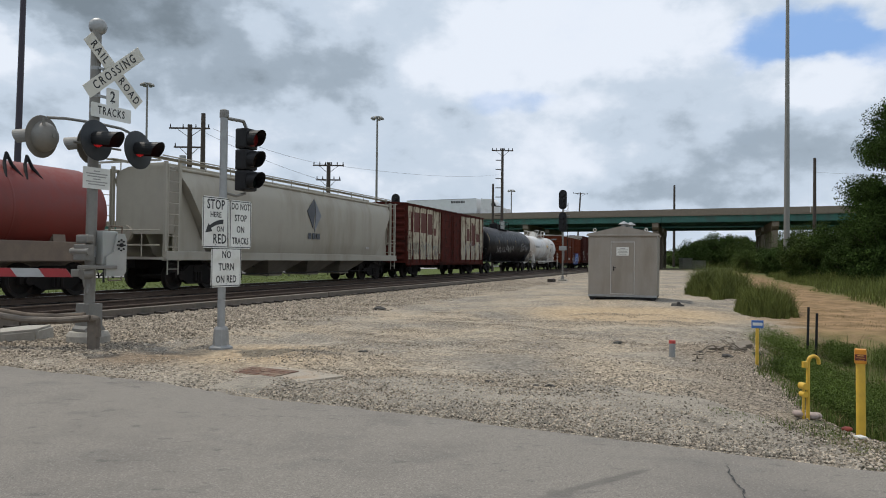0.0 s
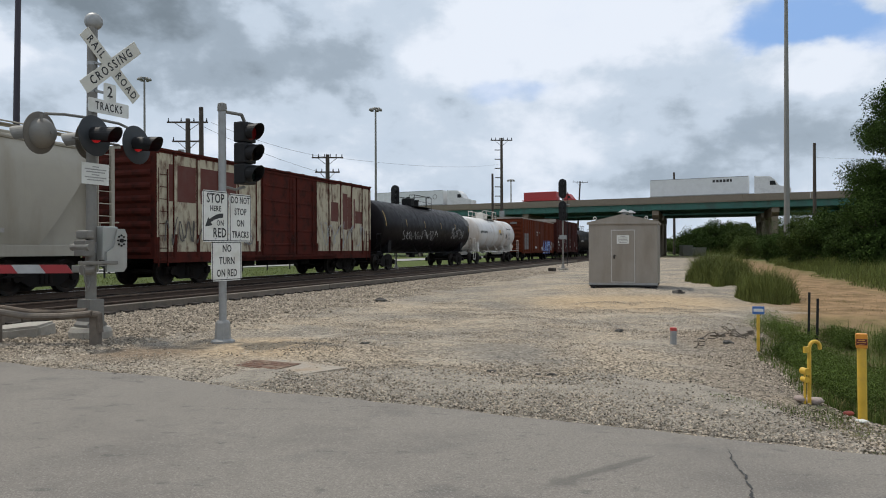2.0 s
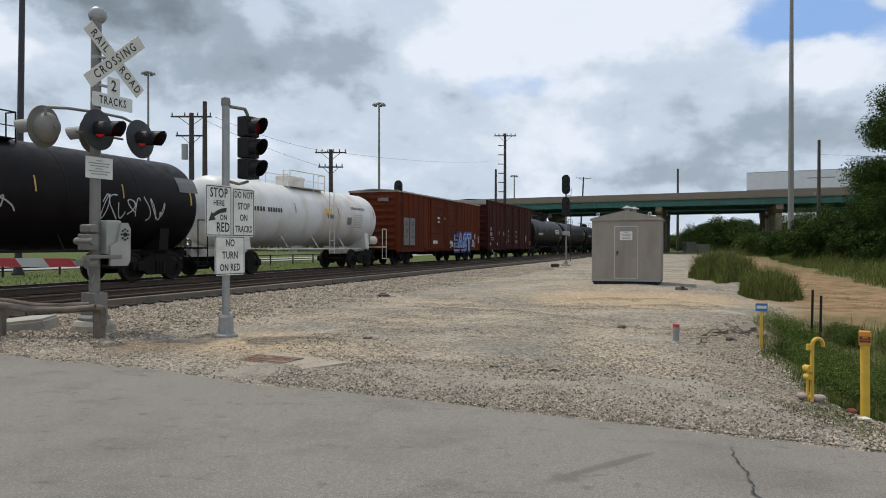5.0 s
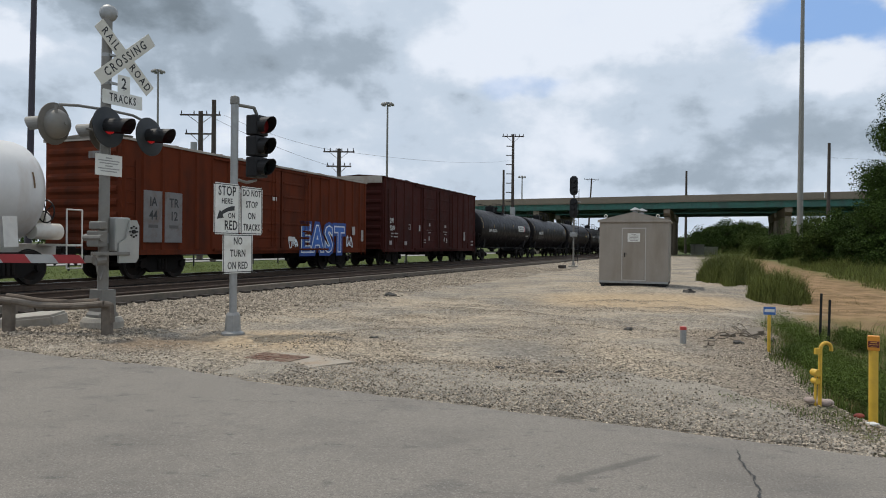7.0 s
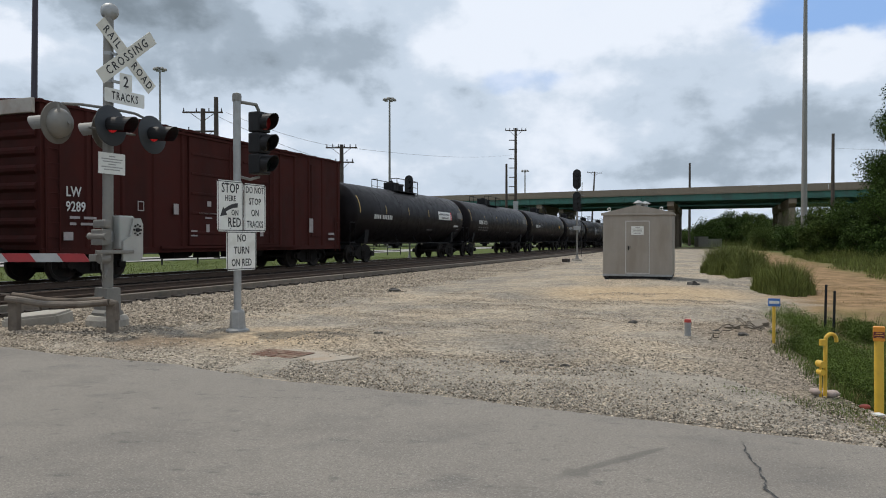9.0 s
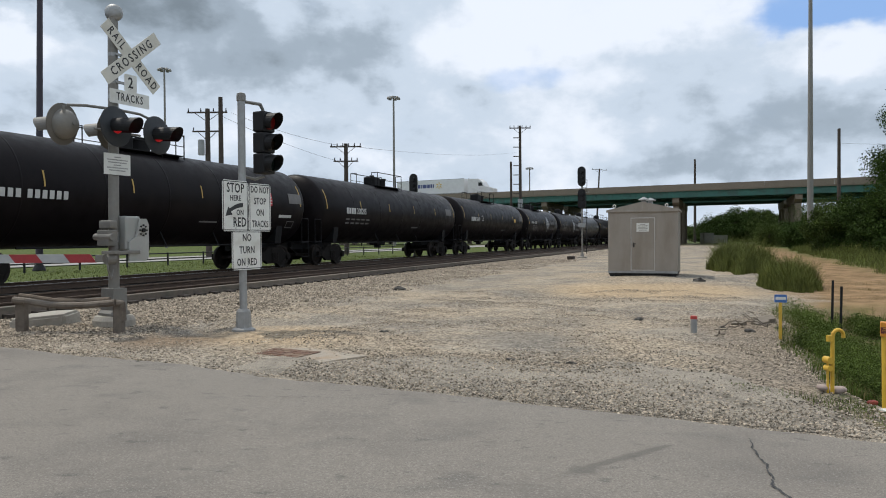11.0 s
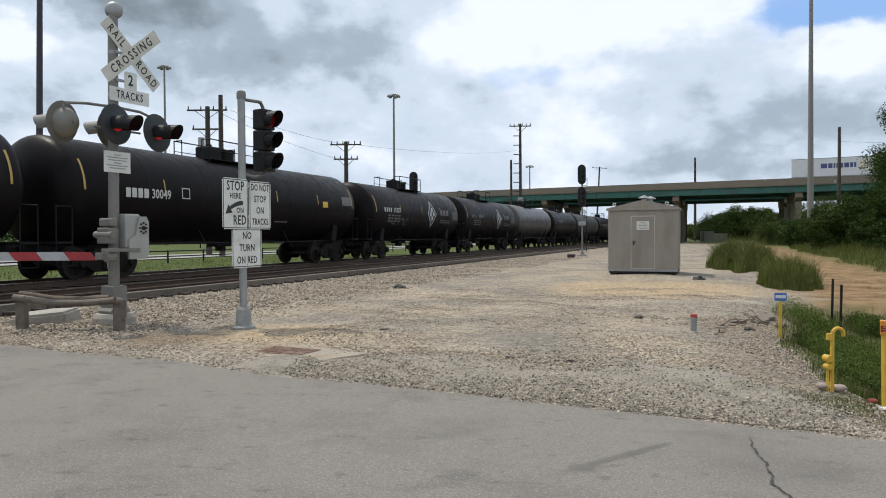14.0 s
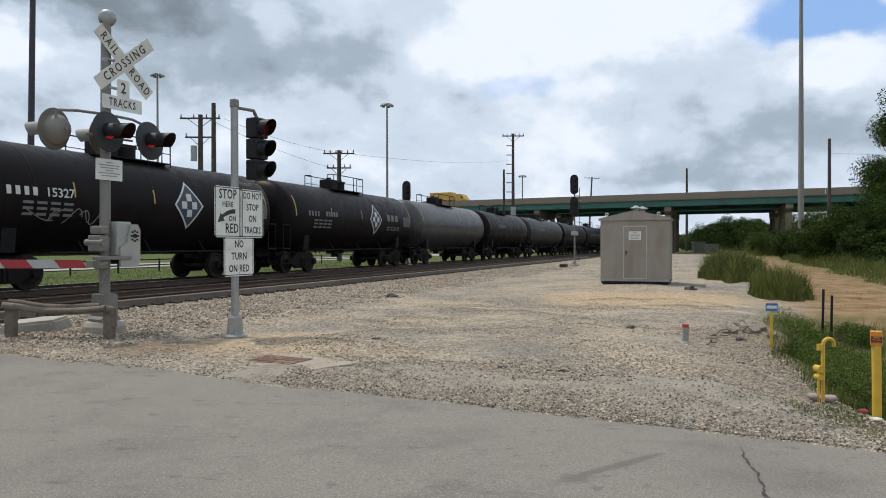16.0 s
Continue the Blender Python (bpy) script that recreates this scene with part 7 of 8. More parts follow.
def build_poles():
    M["wood"] = mat("pole_wood", (0.055, 0.042, 0.034), 0.9, 0, 0.3, 6, (0.1, 0.085, 0.07), 0.5, 2, 0.3)
    high_mast(46.45, 92, 38, 0.40, 0.2, 6, "tall tapered grey steel highway light mast")
    high_mast(-10.46, 130, 27.6, 0.26, 0.16, 6, "slender grey light mast with a ring of lamps")
    high_mast(-52.7, 130, 33.2, 0.26, 0.16, 6, "slender grey light mast with a ring of lamps")
    high_mast(23.3, 210, 22.3, 0.25, 0.16, 6, "slender grey light mast with a ring of lamps")
    utility_pole(53.4, 98, 16.2, 0.24)
    utility_pole(60.1, 175, 20.5, 0.3)
    p = utility_pole(8.6, 88, 15.4, 0.19, [(15.1, 1.35, 0, 6)], label="tall wooden utility pole with climbing rungs and a crossarm")
    g = ground_z(8.6, 88)
    for k in range(7):
        bm = B()
        z = 7.0 + k * 1.15 - g
        box(bm, -0.85, 0.0, -0.05, 0.05, z - 0.05, z + 0.05)
        part("side_bracket", bm, M["wood"], p)
    bm = B()
    box(bm, -0.3, 0.3, -0.3, 0.1, 5.2 - g, 6.3 - g, 0.03)
    part("equipment_box", bm, M["galv"], p)
    utility_pole(7.5, 88.5, 11.0, 0.16)
    utility_pole(36.7, 180, 18.9, 0.22, [(18.6, 1.9, 0, 4)], lean=3)
    utility_pole(-9.8, 66, 10.4, 0.22, [(10.1, 1.45, 0, 6), (8.75, 1.15, 0, 5)], label="wooden utility pole with two crossarms and dark insulators")
    p = utility_pole(-19.3, 56, 11.9, 0.22, [(11.6, 1.6, 0, 4), (10.1, 1.2, 0, 3)], label="wooden utility pole with crossarms and a grey transformer")
    g = ground_z(-19.3, 56)
    bm = B()
    cyl(bm, (-0.42, -0.3, 8.2 - g), (-0.42, -0.3, 9.4 - g), 0.25, seg=16)
    part("transformer", bm, M["galv"], p, "grey can transformer", True)
    utility_pole(-17.6, 54, 12.4, 0.2)
    # large dark pole close behind the tracks
    g = ground_z(-20.0, 34)
    a = thing("steel_pole", "tall dark violet-brown steel pole behind the tracks", "pole", pose(-20.0, 34, g, 0, 1.0, 0))
    bm = B()
    cyl(bm, (0, 0, -0.3), (0, 0, 22), 0.17, 0.10, 18)
    part("shaft", bm, mat("dark_steel_pole", (0.035, 0.028, 0.04), 0.5, 0.2, 0.2, 4, bump=0.05), a, "", True)
    bm = B()
    lathe(bm, [(0.3, 0), (0.3, 0.05), (0.2, 0.3)], 16)
    part("base_flange", bm, M["black"], a)
    wire("power_line", (-17.45, 56, 11.6), (-9.8, 66, 10.15), 0.35)
    wire("power_line", (-9.0, 66, 10.1), (14, 150, 19.6), 0.7)
    wire("power_line", (-17.6, 54, 11.0), (-9.9, 66, 8.6), 0.3)
    wire("power_line", (53.4, 98, 14.2), (110, 90, 14.5), 1.0)
    build_signal(9.38, 50.8, 6.6, True, "black two-headed railway signal on a grey mast with ladder")
    build_signal(-2.4, 46.0, 5.6, False, "black single-headed railway signal behind the train")
    # small track-side box
    bm = B()
    box(bm, -0.45, 0.45, -0.2, 0.2, 0, 0.22, 0.03)
    ob = part("trackside_box", bm, M["tie"], None)
    ob.matrix_basis = pose(8.2, 48.5, ground_z(8.2, 48.5), 0, 0, RZ)
    tagged(ob, "low dark timber lying beside the track", "timber")


# ---- markers on the verge ----
def build_markers():
    # gas bollard with warning tag
    x, y = 3.86, 6.30
    g = ground_z(x, y)
    a = thing("marker_post", "yellow plastic marker post with an orange and black warning tag", "marker post", pose(x, y, g, 0, -0.5, -30))
    bm = B()
    cyl(bm, (0, 0, -0.3), (0, 0, 0.66), 0.038, 0.038, 24)
    lathe(bm, [(0.038, 0.66), (0.034, 0.70), (0.02, 0.715)], 24)
    part("tube", bm, M["yellow"], a, "", True)
    bm = B()
    box(bm, -0.046, 0.046, -0.04, 0.04, 0.66, 0.79, 0.008)
    tag = part("cap", bm, mat("orange_cap", (0.62, 0.25, 0.02), 0.5, 0, 0.1, 8, bump=0.02), a, "orange cap")
    bm = B()
    box(bm, -0.043, 0.043, -0.045, -0.041, 0.69, 0.745)
    part("warning_band", bm, mat("dark_red_label", (0.12, 0.02, 0.02), 0.5, bump=0), tag, "dark warning label with unreadable print")
    bm = B()
    for i, w in enumerate((0.05, 0.07, 0.045)):
        box(bm, -w / 2, w / 2, -0.049, -0.0455, 0.73 - i * 0.018, 0.737 - i * 0.02)
    part("print_bars", bm, mat("orange_print", (0.6, 0.3, 0.05), 0.5, bump=0), tag)
    # gooseneck vent pipe with meter
    x, y = 3.70, 6.90
    g = ground_z(x, y)
    a = thing("vent_pipe", "yellow gooseneck gas vent pipe with a valve", "vent pipe", pose(x, y, g, 0, 0, 10))
    bm = B()
    pts = [(0, 0, -0.2), (0, 0, 0.55)] + [(0.06 - 0.06 * math.cos(t), 0, 0.55 + 0.06 * math.sin(t)) for t in [i * math.pi / 8 for i in range(1, 8)]] + [(0.12, 0, 0.53)]
    tube(bm, [Vector(p) for p in pts], 0.018, 12)
    part("pipe", bm, M["yellow"], a, "", True)
    bm = B()
    tube(bm, [Vector((-0.05, 0.0, -0.2)), Vector((-0.05, 0, 0.34))], 0.012, 10)
    cyl(bm, (-0.05, -0.04, 0.32), (-0.05, 0.04, 0.32), 0.034, seg=16)
    cyl(bm, (-0.05, -0.035, 0.24), (-0.05, 0.035, 0.24), 0.028, seg=16)
    box(bm, -0.06, 0.0, -0.015, 0.015, 0.5, 0.56)
    part("valve", bm, M["yellow"], a, "yellow valve body")
    rockm = mat("pink_granite", (0.34, 0.27, 0.24), 0.9, 0, 0.2, 10, (0.2, 0.17, 0.15), 0.5, 4, 0.3)
    for k, (dx, dy, r) in enumerate(((-0.09, 0.02, 0.055), (0.07, 0.05, 0.07), (0.16, 0.14, 0.055))):
        bm = B()
        bmesh.ops.create_icosphere(bm, subdivisions=2, radius=r)
        for v in bm.verts:
            v.co *= 1 + 0.25 * noise.noise(v.co * 7 + Vector((k, 0, 0)))
            v.co.z *= 0.6
        ob = part("boulder", bm, rockm, None, smooth=True)
        ob.matrix_basis = pose(x + dx, y + dy, ground_z(x + dx, y + dy) + 0.03)
        tagged(ob, "rounded pinkish boulder beside the vent pipe", "boulder", "boulders")
    bm = B()
    bmesh.ops.create_icosphere(bm, subdivisions=2, radius=0.045, matrix=Matrix.Diagonal((1.2, 0.8, 0.6, 1)))
    ob = part("red_scrap", bm, mat("red_scrap", (0.28, 0.055, 0.035), 0.7, 0, 0.2, 10, bump=0.2), None)
    ob.matrix_basis = pose(4.0, 6.75, ground_z(4.0, 6.75) + 0.02)
    tagged(ob, "crumpled red plastic scrap on the verge", "litter")
    bm = B()
    box(bm, -0.06, 0.06, -0.03, 0.03, 0, 0.015, 0.004)
    ob = part("white_scrap", bm, M["sign_white"], None)
    ob.matrix_basis = pose(3.78, 6.18, ground_z(3.78, 6.18) + 0.004, 8, 5, 30)
    tagged(ob, "flattened white litter on the verge", "litter")
    # washed-out branches and slab pieces on the slope
    wood = mat("grey_driftwood", (0.15, 0.125, 0.10), 0.95, 0, 0.3, 9, (0.07, 0.055, 0.045), 0.5, 3, 0.4)
    rs = np.random.RandomState(71)
    for x, y, ang, ln in ((4.75, 11.95, 20, 0.55), (5.15, 12.1, 160, 0.5), (5.35, 12.45, 70, 0.6), (5.05, 11.75, 110, 0.45), (4.45, 11.45, 5, 0.4), (4.15, 10.95, 30, 0.3)):
        bm = B()
        pts = [Vector((ln * (k / 5 - 0.5), rs.uniform(-0.04, 0.04), 0.03 + rs.uniform(0, 0.08) * (k > 1))) for k in range(6)]
        tube(bm, pts, 0.010, 7)
        tube(bm, [pts[3], pts[3] + Vector((0.08, 0.10, 0.10)), pts[3] + Vector((0.12, 0.16, 0.11))], 0.006, 6)
        ob = part("broken_branch", bm, wood, None, smooth=True)
        ob.matrix_basis = pose(x, y, ground_z(x, y), 0, 0, ang)
        tagged(ob, "grey broken branch lying on washed-out gravel", "branch", "broken branches")
    for x, y, ang, w in ((5.3, 12.2, 25, 0.17), (4.95, 12.2, -40, 0.12), (5.55, 12.6, 10, 0.20)):
        bm = B()
        prism(bm, [(-w, -w * 0.5), (w * 0.7, -w * 0.6), (w, w * 0.2), (w * 0.3, w * 0.55), (-w * 0.8, w * 0.4)], -0.05, 0.06, "xy")
        ob = part("broken_slab", bm, mat("muddy_slab", (0.17, 0.145, 0.115), 0.95, 0, 0.3, 9, (0.10, 0.08, 0.06), 0.6, 3, 0.5), None)
        ob.matrix_basis = pose(x, y, ground_z(x, y), 12, -9, ang)
        tagged(ob, "broken grey concrete slab on the washed-out slope", "rubble", "broken slabs")
    # blue marker sign
    x, y = 4.96, 10.71
    g = ground_z(x, y)
    a = thing("marker_sign", "small blue and white sign on a yellow stake", "marker sign", pose(x, y, g, 0, 0, -15))
    bm = B()
    box(bm, -0.022, 0.022, -0.015, 0.015, -0.2, 0.60, 0.005)
    part("stake", bm, M["yellow"], a)
    bm = B()
    box(bm, -0.085, 0.085, -0.022, -0.016, 0.56, 0.68, 0.004)
    pl = part("plate", bm, mat("marker_blue", (0.05, 0.14, 0.40), 0.5, 0, 0.1, 6, bump=0), a, "blue plate")
    bm = B()
    box(bm, -0.07, 0.07, -0.026, -0.0225, 0.60, 0.645)
    part("white_band", bm, M["sign_white"], pl)
    # dark stakes
    for x, y, h in ((7.22, 13.49, 1.05), (7.40, 13.52, 0.95)):
        bm = B()
        g = ground_z(x, y)
        prism(bm, [(-0.022, -0.012), (0.022, -0.012), (0.022, 0.0), (0.006, 0.0), (0.006, 0.02), (-0.006, 0.02), (-0.006, 0.0), (-0.022, 0.0)], -0.2, h, "xy")
        ob = part("steel_stake", bm, M["black"], None)
        ob.matrix_basis = pose(x, y, g, 0, 1, random.uniform(-30, 30))
        tagged(ob, "dark steel T-section fence stake", "stake", "pair of stakes")
    # small monument marker
    x, y = 3.86, 11.3
    g = ground_z(x, y)
    a = thing("survey_marker", "short clear-grey marker tube with a red cap", "marker post", pose(x, y, g))
    bm = B()
    cyl(bm, (0, 0, -0.05), (0, 0, 0.22), 0.05, 0.05, 16)
    part("tube", bm, M["galv"], a)
    bm = B()
    cyl(bm, (0, 0, 0.22), (0, 0, 0.27), 0.055, 0.05, 16)
    part("cap", bm, mat("red_cap", (0.45, 0.05, 0.04), 0.5, bump=0), a, "red cap")


# ---- vegetation ----
def leaf_material(name, lo, hi):
    m = mat(name, tuple((a + b) / 2 for a, b in zip(lo, hi)), 0.85, 0, 0.40, 0.8, bump=0, isl=0.5, spec=0.12)
    return m


def grass_patch(name, label, material, n, sampler, hgt, wid, seed):
    rs = np.random.RandomState(seed)
    P = np.array([sampler(rs) for _ in range(n)])
    Z = np.array([ground_z(x, y) for x, y in P[:, :2]])
    h = (hgt[0] + (hgt[1] - hgt[0]) * rs.rand(n) ** 1.6) * (0.75 + 0.5 * rs.rand(n)) * (P[:, 2] if P.shape[1] > 2 else 1)
    a = rs.uniform(0, 6.28, n)
    lean = rs.uniform(0.05, 0.75, n) * h
    la = rs.uniform(0, 6.28, n)
    w = rs.uniform(wid[0], wid[1], n)
    dx, dy = np.cos(a) * w, np.sin(a) * w
    b0 = np.stack([P[:, 0] - dx, P[:, 1] - dy, Z - 0.03], 1)
    b1 = np.stack([P[:, 0] + dx, P[:, 1] + dy, Z - 0.03], 1)
    m0 = np.stack([P[:, 0] - dx * 0.7 + np.cos(la) * lean * 0.3, P[:, 1] - dy * 0.7 + np.sin(la) * lean * 0.3, Z + h * 0.6], 1)
    m1 = np.stack([P[:, 0] + dx * 0.7 + np.cos(la) * lean * 0.3, P[:, 1] + dy * 0.7 + np.sin(la) * lean * 0.3, Z + h * 0.6], 1)
    t = np.stack([P[:, 0] + np.cos(la) * lean, P[:, 1] + np.sin(la) * lean, Z + h], 1)
    V = np.stack([b0, b1, m0, m1, t], 1).reshape(-1, 3)
    k = np.arange(n)[:, None] * 5
    F = [tuple(r) for r in (k + np.array([0, 1, 3, 2])).tolist()] + [tuple(r) for r in (k + np.array([2, 3, 4])).tolist()]
    me = bpy.data.meshes.new(name)
    me.from_pydata(V.tolist(), [], F)
    me.materials.append(material)
    return tagged(new(name, me), label, "grass", kind="stuff")


def leaf_cloud(rs, centres, radii, n, size):
    """Quads spread over the shells of uneven clumps."""
    w = radii ** 2
    idx = rs.choice(len(centres), n, p=w / w.sum())
    d = rs.randn(n, 3)
    d /= np.linalg.norm(d, axis=1)[:, None]
    rr = radii[idx] * (0.35 + 0.95 * rs.rand(n) ** 0.8)
    p = centres[idx] + d * rr[:, None] * np.array([1, 1, 0.85])
    a = rs.randn(n, 3)
    a /= np.linalg.norm(a, axis=1)[:, None]
    b = np.cross(a, rs.randn(n, 3))
    b /= np.linalg.norm(b, axis=1)[:, None]
    s = (size * (0.5 + rs.rand(n)))[:, None]
    V = np.stack([p - a * s, p + b * s * 0.55, p + a * s, p - b * s * 0.55], 1).reshape(-1, 3)
    F = (np.arange(n)[:, None] * 4 + np.arange(4)).tolist()
    return V, F


def tree(x, y, h, cr, seed, leaves, lsize, material, trunk=0.3, name="tree", label="broad-leaved tree with a dense dark green crown", low=0.25):
    rs = np.random.RandomState(seed)
    g = ground_z(x, y)
    a = thing(name, label, name, pose(x, y, g), "trees and bushes by the bridge")
    bm = B()
    th = h * 0.55
    cyl(bm, (0, 0, -0.3), (0.1, 0, th * 0.5), trunk, trunk * 0.75, 10)
    cyl(bm, (0.1, 0, th * 0.5), (0.0, 0.1, th), trunk * 0.75, trunk * 0.4, 10)
    cs, rad = [], []
    nl = 9
    for i in range(nl):
        t = 2 * math.pi * i / nl + rs.rand()
        z0 = h * rs.uniform(low, 0.55)
        tip = np.array([math.cos(t) * cr * rs.uniform(0.5, 0.85), math.sin(t) * cr * rs.uniform(0.5, 0.85), z0 + h * rs.uniform(0.05, 0.3)])
        cyl(bm, (0, 0, z0 * 0.9), tuple(tip), trunk * 0.35, trunk * 0.1, 6)
        cs.append(tip)
        rad.append(cr * rs.uniform(0.22, 0.38))
    for i in range(60):
        t = rs.rand() * 6.28
        q = rs.rand() ** 0.6
        z = h * rs.uniform(low + 0.1, 0.95)
        k = 1 - 0.55 * abs(z / h - 0.55) / 0.45
        cs.append(np.array([math.cos(t) * cr * q * 0.8 * k, math.sin(t) * cr * q * 0.8 * k, z - 0.1 * h]))
        rad.append(cr * rs.uniform(0.12, 0.30))
    part("trunk", bm, M["bark"], a, "rough brown trunk and limbs", True)
    V, F = leaf_cloud(rs, np.array(cs), np.array(rad), leaves, lsize)
    V[:, 2] = np.maximum(V[:, 2], 0.02)
    me = bpy.data.meshes.new("crown")
    me.from_pydata(V.tolist(), [], F)
    me.materials.append(material)
    ob = new("crown", me)
    ob.parent = a
    return a


def build_vegetation():
    M["bark"] = mat("bark", (0.07, 0.055, 0.042), 0.95, 0, 0.3, 8, bump=0.4)
    dark = leaf_material("leaves_dark", (0.017, 0.036, 0.007), (0.050, 0.080, 0.017))
    mid = leaf_material("leaves_mid", (0.030, 0.052, 0.011), (0.074, 0.100, 0.026))
    # right-hand trees
    tree(30.6, 45, 14.0, 3.7, 1, 70000, 0.06, dark, 0.3)
    tree(28.7, 45, 8.0, 2.7, 2, 44000, 0.055, dark, 0.2)
    tree(33.6, 50, 8.0, 3.6, 3, 26000, 0.075, dark, 0.3)
    tree(38.0, 52, 9.0, 4.5, 33, 20000, 0.09, dark, 0.3)
    for i, (x, y, h, r) in enumerate(((31.4, 60, 4.0, 1.8), (33.0, 58, 5.2, 2.3), (35.6, 60, 5.2, 2.6), (37.4, 68, 4.4, 2.4), (27.6, 44, 3.0, 1.6), (30.0, 50, 3.6, 2.0), (42.5, 95, 3.4, 2.4), (46, 96, 3.6, 2.8), (38.5, 78, 3.2, 2.2), (52, 100, 7.0, 4.2), (42, 68, 6.0, 4.0), (60, 92, 8, 5))):
        tree(x, y, h, r, 10 + i, 18000, 0.07, dark if i % 3 else mid, 0.14, "bush", "dense dark green bush on the bank", 0.05)
    # trees beyond the bridge
    rs = random.Random(5)
    for i in range(22):
        y = 165 + rs.random() * 60
        x = (0.345 + 0.0076 * i + rs.uniform(-0.006, 0.006)) * y
        tree(x, y, min(9.0, 4.6 + 0.75 * i) * rs.uniform(0.85, 1.1), rs.uniform(3.2, 5), 60 + i, 9000, 0.15, mid if i % 3 == 0 else dark, 0.3, low=0.02, label="bushy green tree beyond the bridge")
    # distant wood line
    r2 = np.random.RandomState(9)
    cs, rad = [], []
    for i in range(420):
        t = math.radians(-62 + 124 * i / 420 + r2.uniform(-0.3, 0.3))
        d = r2.uniform(330, 460)
        r = r2.uniform(3, 5.5)
        cs.append((math.sin(t) * d, math.cos(t) * d, r2.uniform(1.5, 5.0)))
        rad.append(r)
    V, F = leaf_cloud(r2, np.array(cs), np.array(rad), 26000, 1.0)
    me = bpy.data.meshes.new("far_woods")
    me.from_pydata(V.tolist(), [], F)
    me.materials.append(dark)
    tagged(new("far_woods", me), "distant low line of green trees", "woods", kind="stuff")
    gr = leaf_material("tall_grass", (0.066, 0.088, 0.018), (0.150, 0.160, 0.050))
    gl = leaf_material("weed_green", (0.045, 0.078, 0.014), (0.115, 0.150, 0.036))
    dry = leaf_material("dry_grass", (0.17, 0.135, 0.06), (0.29, 0.225, 0.115))

    def blob(cx, cy, rx, ry, rot=0.0):
        c, s = math.cos(rot), math.sin(rot)

        def f(rs):
            while True:
                u, v = rs.uniform(-1, 1, 2)
                q = u * u + v * v + 0.5 * fnoise(u * 3 + cx, v * 3 + cy, 1.0)
                if q < 0.55 + 0.5 * rs.rand():
                    return cx + c * u * rx - s * v * ry, cy + s * u * rx + c * v * ry, 1.15 - 0.95 * max(0, q) ** 1.5 + 0.25 * fnoise(u * 4, v * 4 + cx, 1.0)
        return f
    grass_patch("tall_grass_clump", "tall green grass clump on the gravel", gr, 22000, blob(13.2, 32.5, 1.5, 5.4, -0.3), (0.35, 1.25), (0.005, 0.012), 21)
    grass_patch("tall_grass_clump", "tall green grass clump on the gravel", gr, 16000, blob(9.9, 20.9, 0.85, 2.0, -0.35), (0.22, 0.85), (0.003, 0.008), 22)

    def verge(rs):
        while True:
            s, d = 7.4 + 9 * rs.rand() ** 1.4, -0.75 - 4.4 * rs.rand()
            edge = -0.8 - 0.10 * max(0, 12 - s) - 0.5 * fnoise(s, 0, 0.6, 5) - 0.06 * max(0, s - 11)
            p = U * s + NL * d
            if d < edge and fnoise(p.x, p.y, 0.55, 4) > rs.uniform(-0.3, 0.25) and road_side(p.x, p.y) > 1.1:
                return p.x, p.y, 0.45 + 0.8 * smooth(0, 2.0, edge - d) + 0.3 * fnoise(p.x, p.y, 1.1, 8)
    grass_patch("ditch_weeds", "rank green weeds and grass in the ditch", gl, 22000, verge, (0.05, 0.26), (0.002, 0.005), 23)

    grass_patch("dry_stalks", "thin brown dry stalks among the ditch weeds", dry, 3500, verge, (0.10, 0.32), (0.0012, 0.0025), 29)

    def weeds(rs):
        while True:
            s, d = rs.uniform(7.8, 16), rs.uniform(-4.5, -1.0)
            p = U * s + NL * d
            if fnoise(p.x, p.y, 0.8, 14) > 0.12 and d < -1.0 - 0.10 * max(0, 12 - s):
                return p.x, p.y
    r3 = np.random.RandomState(31)
    cs = []
    for i in range(230):
        x, y = weeds(r3)
        cs.append((x, y, ground_z(x, y) + r3.uniform(0.08, 0.28)))
    V, F = leaf_cloud(r3, np.array(cs), r3.uniform(0.07, 0.22, 230), 120000, 0.0085)
    me = bpy.data.meshes.new("broadleaf_weeds")
    me.from_pydata(V.tolist(), [], F)
    me.materials.append(gl)
    tagged(new("broadleaf_weeds", me), "low broad-leaved green weeds in the ditch", "weeds", kind="stuff")

    for k, (x, y, r, mt_) in enumerate(((5.45, 10.65, 0.26, mid), (5.95, 10.2, 0.36, gl), (6.5, 10.7, 0.40, gl), (5.6, 9.4, 0.30, gl), (6.9, 12.6, 0.36, gl), (5.0, 8.6, 0.24, gl), (7.9, 13.6, 0.34, gl))):
        r4 = np.random.RandomState(80 + k)
        n = 14
        off = r4.randn(n, 3) * np.array([r, r, r * 0.3]) * 0.55
        cs = np.array([(x + o[0], y + o[1], ground_z(x + o[0], y + o[1]) + 0.35 * r + abs(o[2])) for o in off])
        V, F = leaf_cloud(r4, cs, r * r4.uniform(0.28, 0.55, n), 12000, 0.011)
        me = bpy.data.meshes.new("weed_clump")
        me.from_pydata(V.tolist(), [], F)
        me.materials.append(mt_)
        tagged(new("weed_clump", me), "bushy green weed clump in the ditch", "weed", "weed clumps in the ditch")

    def bank(rs):
        while True:
            s, d = 14 + 75 * rs.rand() ** 1.3, rs.uniform(-24, -5.0)
            p = U * s + NL * d
            if d < -5.3 - 0.02 * s + 1.5 * fnoise(p.x, p.y, 0.15, 2):
                return p.x, p.y, 0.12 + 0.95 * smooth(5.0, 9.5, -d)
    grass_patch("bank_grass", "tall green grass on the bank", gr, 80000, bank, (0.30, 0.95), (0.006, 0.016), 24)

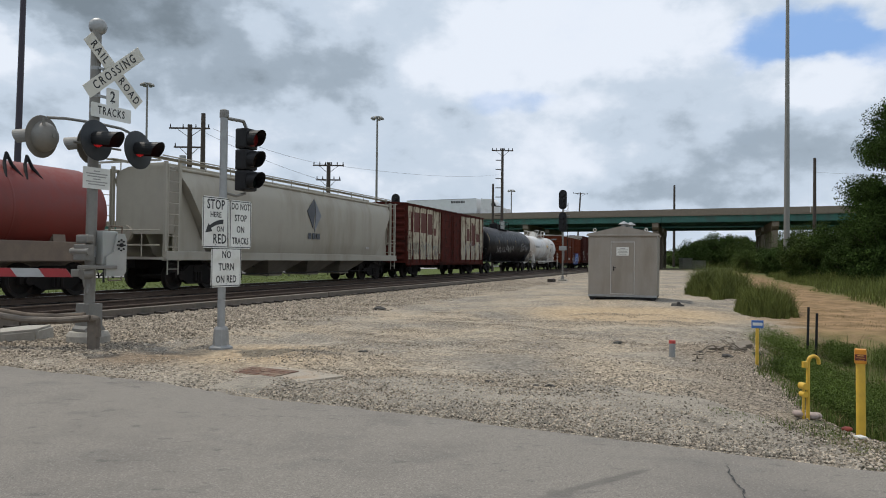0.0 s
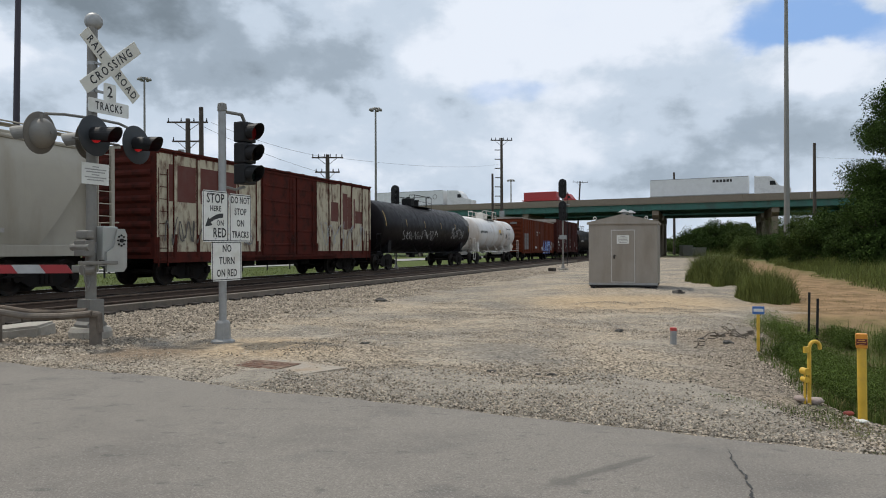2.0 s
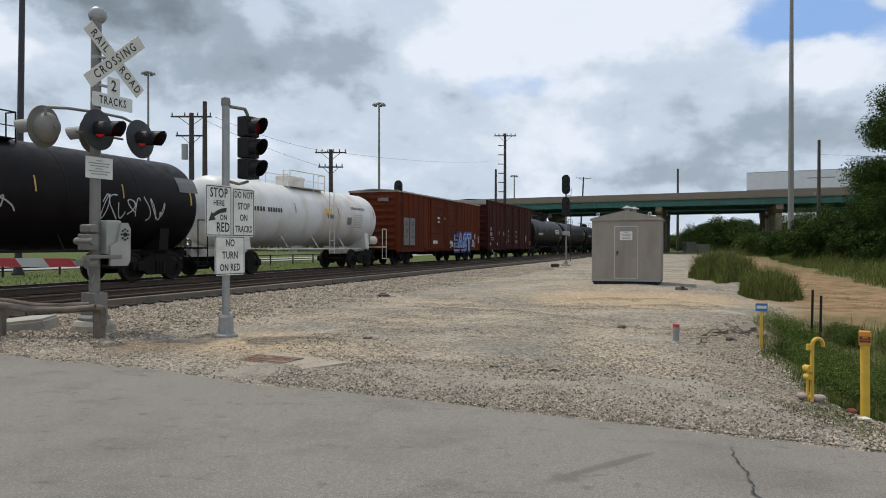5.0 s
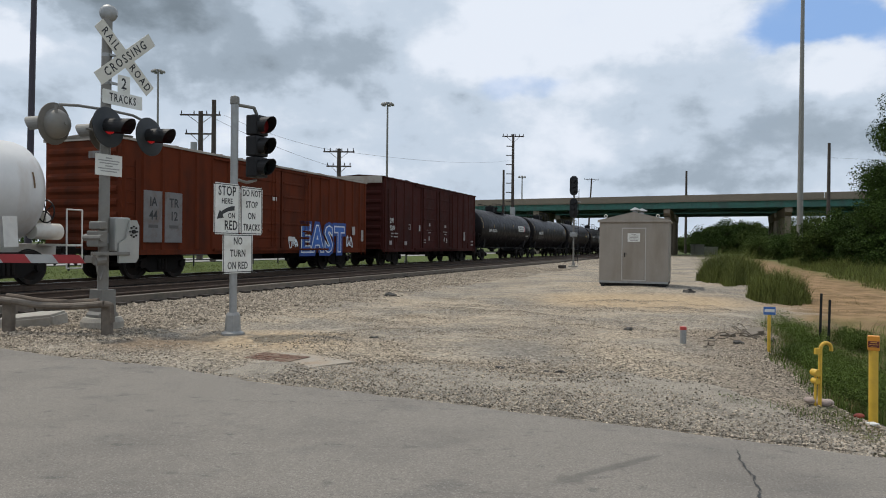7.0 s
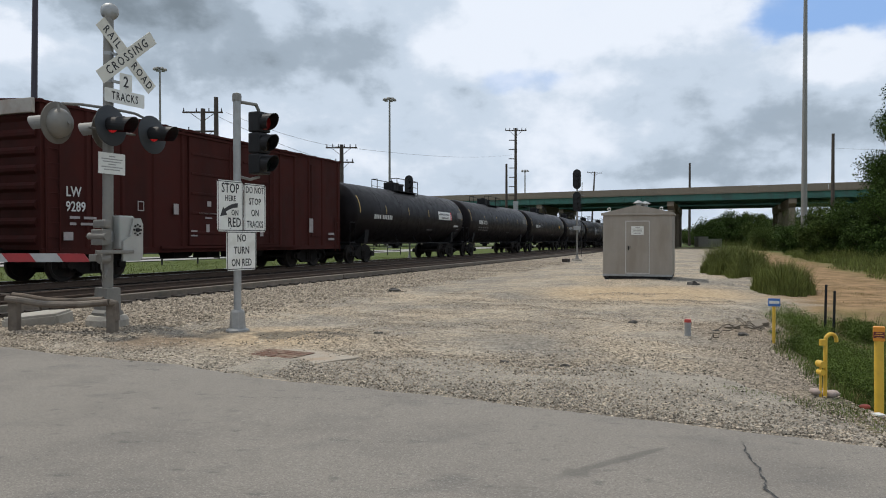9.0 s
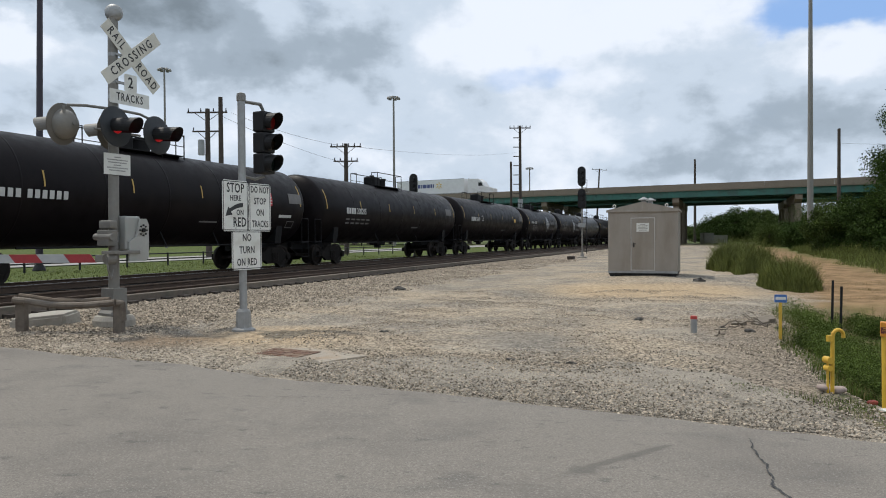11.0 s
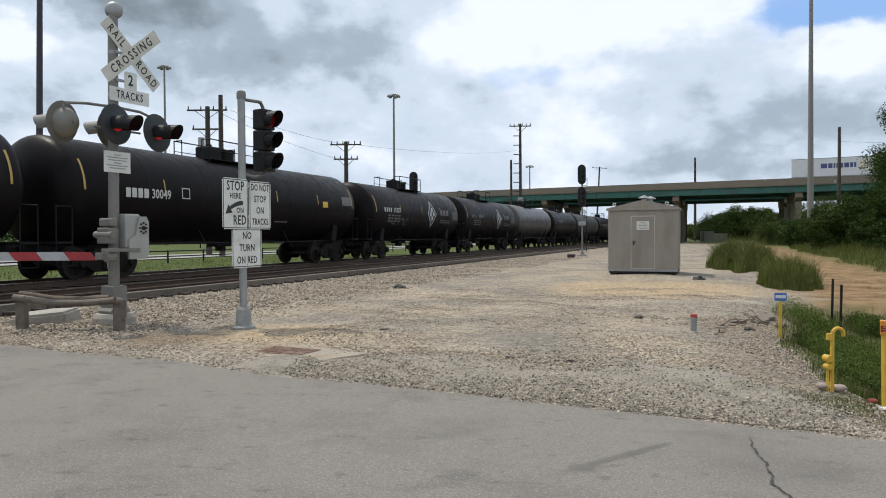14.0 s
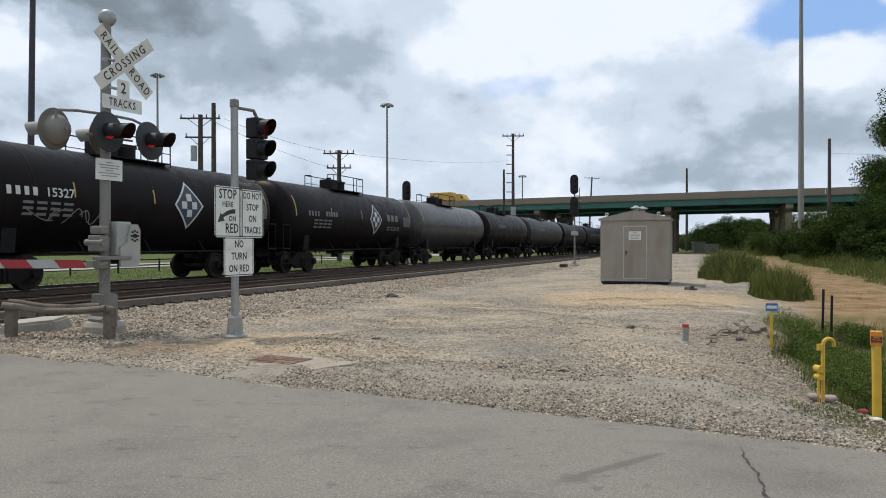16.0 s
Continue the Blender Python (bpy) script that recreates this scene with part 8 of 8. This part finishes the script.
    def dryf(rs):
        while True:
            s, d = 12 + 45 * rs.rand() ** 1.3, rs.uniform(-7.0, -2.0)
            p = U * s + NL * d
            if fnoise(p.x, p.y, 0.4, 6) > rs.uniform(-0.1, 0.5):
                return p.x, p.y
    grass_patch("dry_grass", "short dry yellowed grass on bare earth", dry, 9000, dryf, (0.01, 0.04), (0.002, 0.006), 25)

    def edge(rs):
        while True:
            x = rs.uniform(2.7, 4.0)
            y = 5 + rs.uniform(0, 5)
            q = road_side(x, y)
            if 0.5 < q < 1.5 and fnoise(x, y, 1.6, 3) + 0.1 > rs.uniform(0, 0.5):
                return x, y
    grass_patch("edge_tufts", "thin tufts of grass on the gravel edge", gl, 1100, edge, (0.015, 0.05), (0.0015, 0.003), 26)

    def beyond(rs):
        while True:
            s, d = -6 + 60 * rs.rand(), rs.uniform(20.4, 33)
            p = U * s + NL * d
            return p.x, p.y, 0.7 + 0.7 * fnoise(p.x, p.y, 0.3, 1)
    grass_patch("far_side_grass", "mown green grass beyond the tracks", gr, 26000, beyond, (0.03, 0.13), (0.006, 0.014), 28)


def build_beyond():
    """The street beyond the tracks with a low pipe fence."""
    bm = B()
    for i in range(40):
        s = -60 + i * 6.0
        q = [on_track(s, 35, 0), on_track(s + 6, 35, 0), on_track(s + 6, 43, 0), on_track(s, 43, 0)]
        bm.faces.new([bm.verts.new((p.x, p.y, ground_z(p.x, p.y) + 0.06)) for p in q])
    bmesh.ops.remove_doubles(bm, verts=bm.verts, dist=0.01)
    ob = part("far_road", bm, mat("pale_concrete_road", (0.27, 0.26, 0.245), 0.9, 0, 0.1, 3, (0.25, 0.24, 0.22), 0.4, 0.6, 0.1), None)
    tagged(ob, "pale concrete street beyond the tracks", "road", kind="structure")
    a = thing("pipe_fence", "low dark pipe fence along the street beyond the tracks", "fence", track_pose(0, 29.5, 0))
    for i in range(26):
        s = -10 + i * 3.0
        p = on_track(s, 29.5)
        g = ground_z(p.x, p.y)
        bm = B()
        cyl(bm, (s, 0, g - 0.2), (s, 0, g + 0.75), 0.05, seg=8)
        part("post", bm, M["black"], a)
        if i < 25:
            for z in (0.4, 0.7):
                bm = B()
                cyl(bm, (s, 0, g + z), (s + 3.0, 0, g + z), 0.035, seg=6)
                part("rail", bm, M["black"], a)
    # small cabinets under the bridge
    for x, y, w, h in ((54.0, 150, 2.2, 2.0), (57.5, 152, 2.6, 1.5)):
        bm = B()
        box(bm, -w / 2, w / 2, -0.8, 0.8, 0, h, 0.04)
        prism(bm, [(-w / 2 - 0.1, h), (w / 2 + 0.1, h), (w / 2, h + 0.25), (-w / 2, h + 0.25)], -0.9, 0.9)
        ob = part("utility_cabinet", bm, mat("pale_cabinet", (0.45, 0.44, 0.40), 0.6, 0, 0.1, 3, bump=0.05), None)
        ob.matrix_basis = pose(x, y, ground_z(x, y), 0, 0, 10)
        tagged(ob, "pale grey utility cabinet beyond the bridge", "utility cabinet", "cabinets under the bridge")


def motions():
    for car, s_mid in MOVERS:
        walk(car, [(t, track_pose(s_mid - SPEED * t, FAR_TRACK, RAIL_Z)) for t in range(17)])
    # wheels turn with the distance that the cars roll
    turn = -SPEED / 0.457
    for car, s_mid in MOVERS[:9]:
        for bg in car.children:
            for ws in bg.children:
                if ws.name.startswith("wheelset"):
                    x = ws.matrix_basis.translation.x
                    walk(ws, [(k / 15, pose(x, 0, 0.457, 0, math.degrees(turn * k / 15), 0)) for k in range(241)])  # WHEELS
    for ob, u, v in TRUCKS:
        walk(ob, [(t, bridge_pose(u + v * t, 3.2, DECK_Z)) for t in range(17)])


build_ground()
build_gravel()
build_track(FAR_TRACK, -40, 330, "railway_track_far", False)
build_track(NEAR_TRACK, -40, 330, "railway_track_near", True)
build_crossing_panel()
build_drain()
build_train()
build_hut()
build_crossing_signal()
build_guard_rail()
build_traffic_signal()
build_bridge("overpass_near", 0.0, 16.0)
build_bridge("overpass_far", 20.0, 16.0)
build_trucks()
build_poles()
build_markers()
build_beyond()
build_vegetation()
motions()
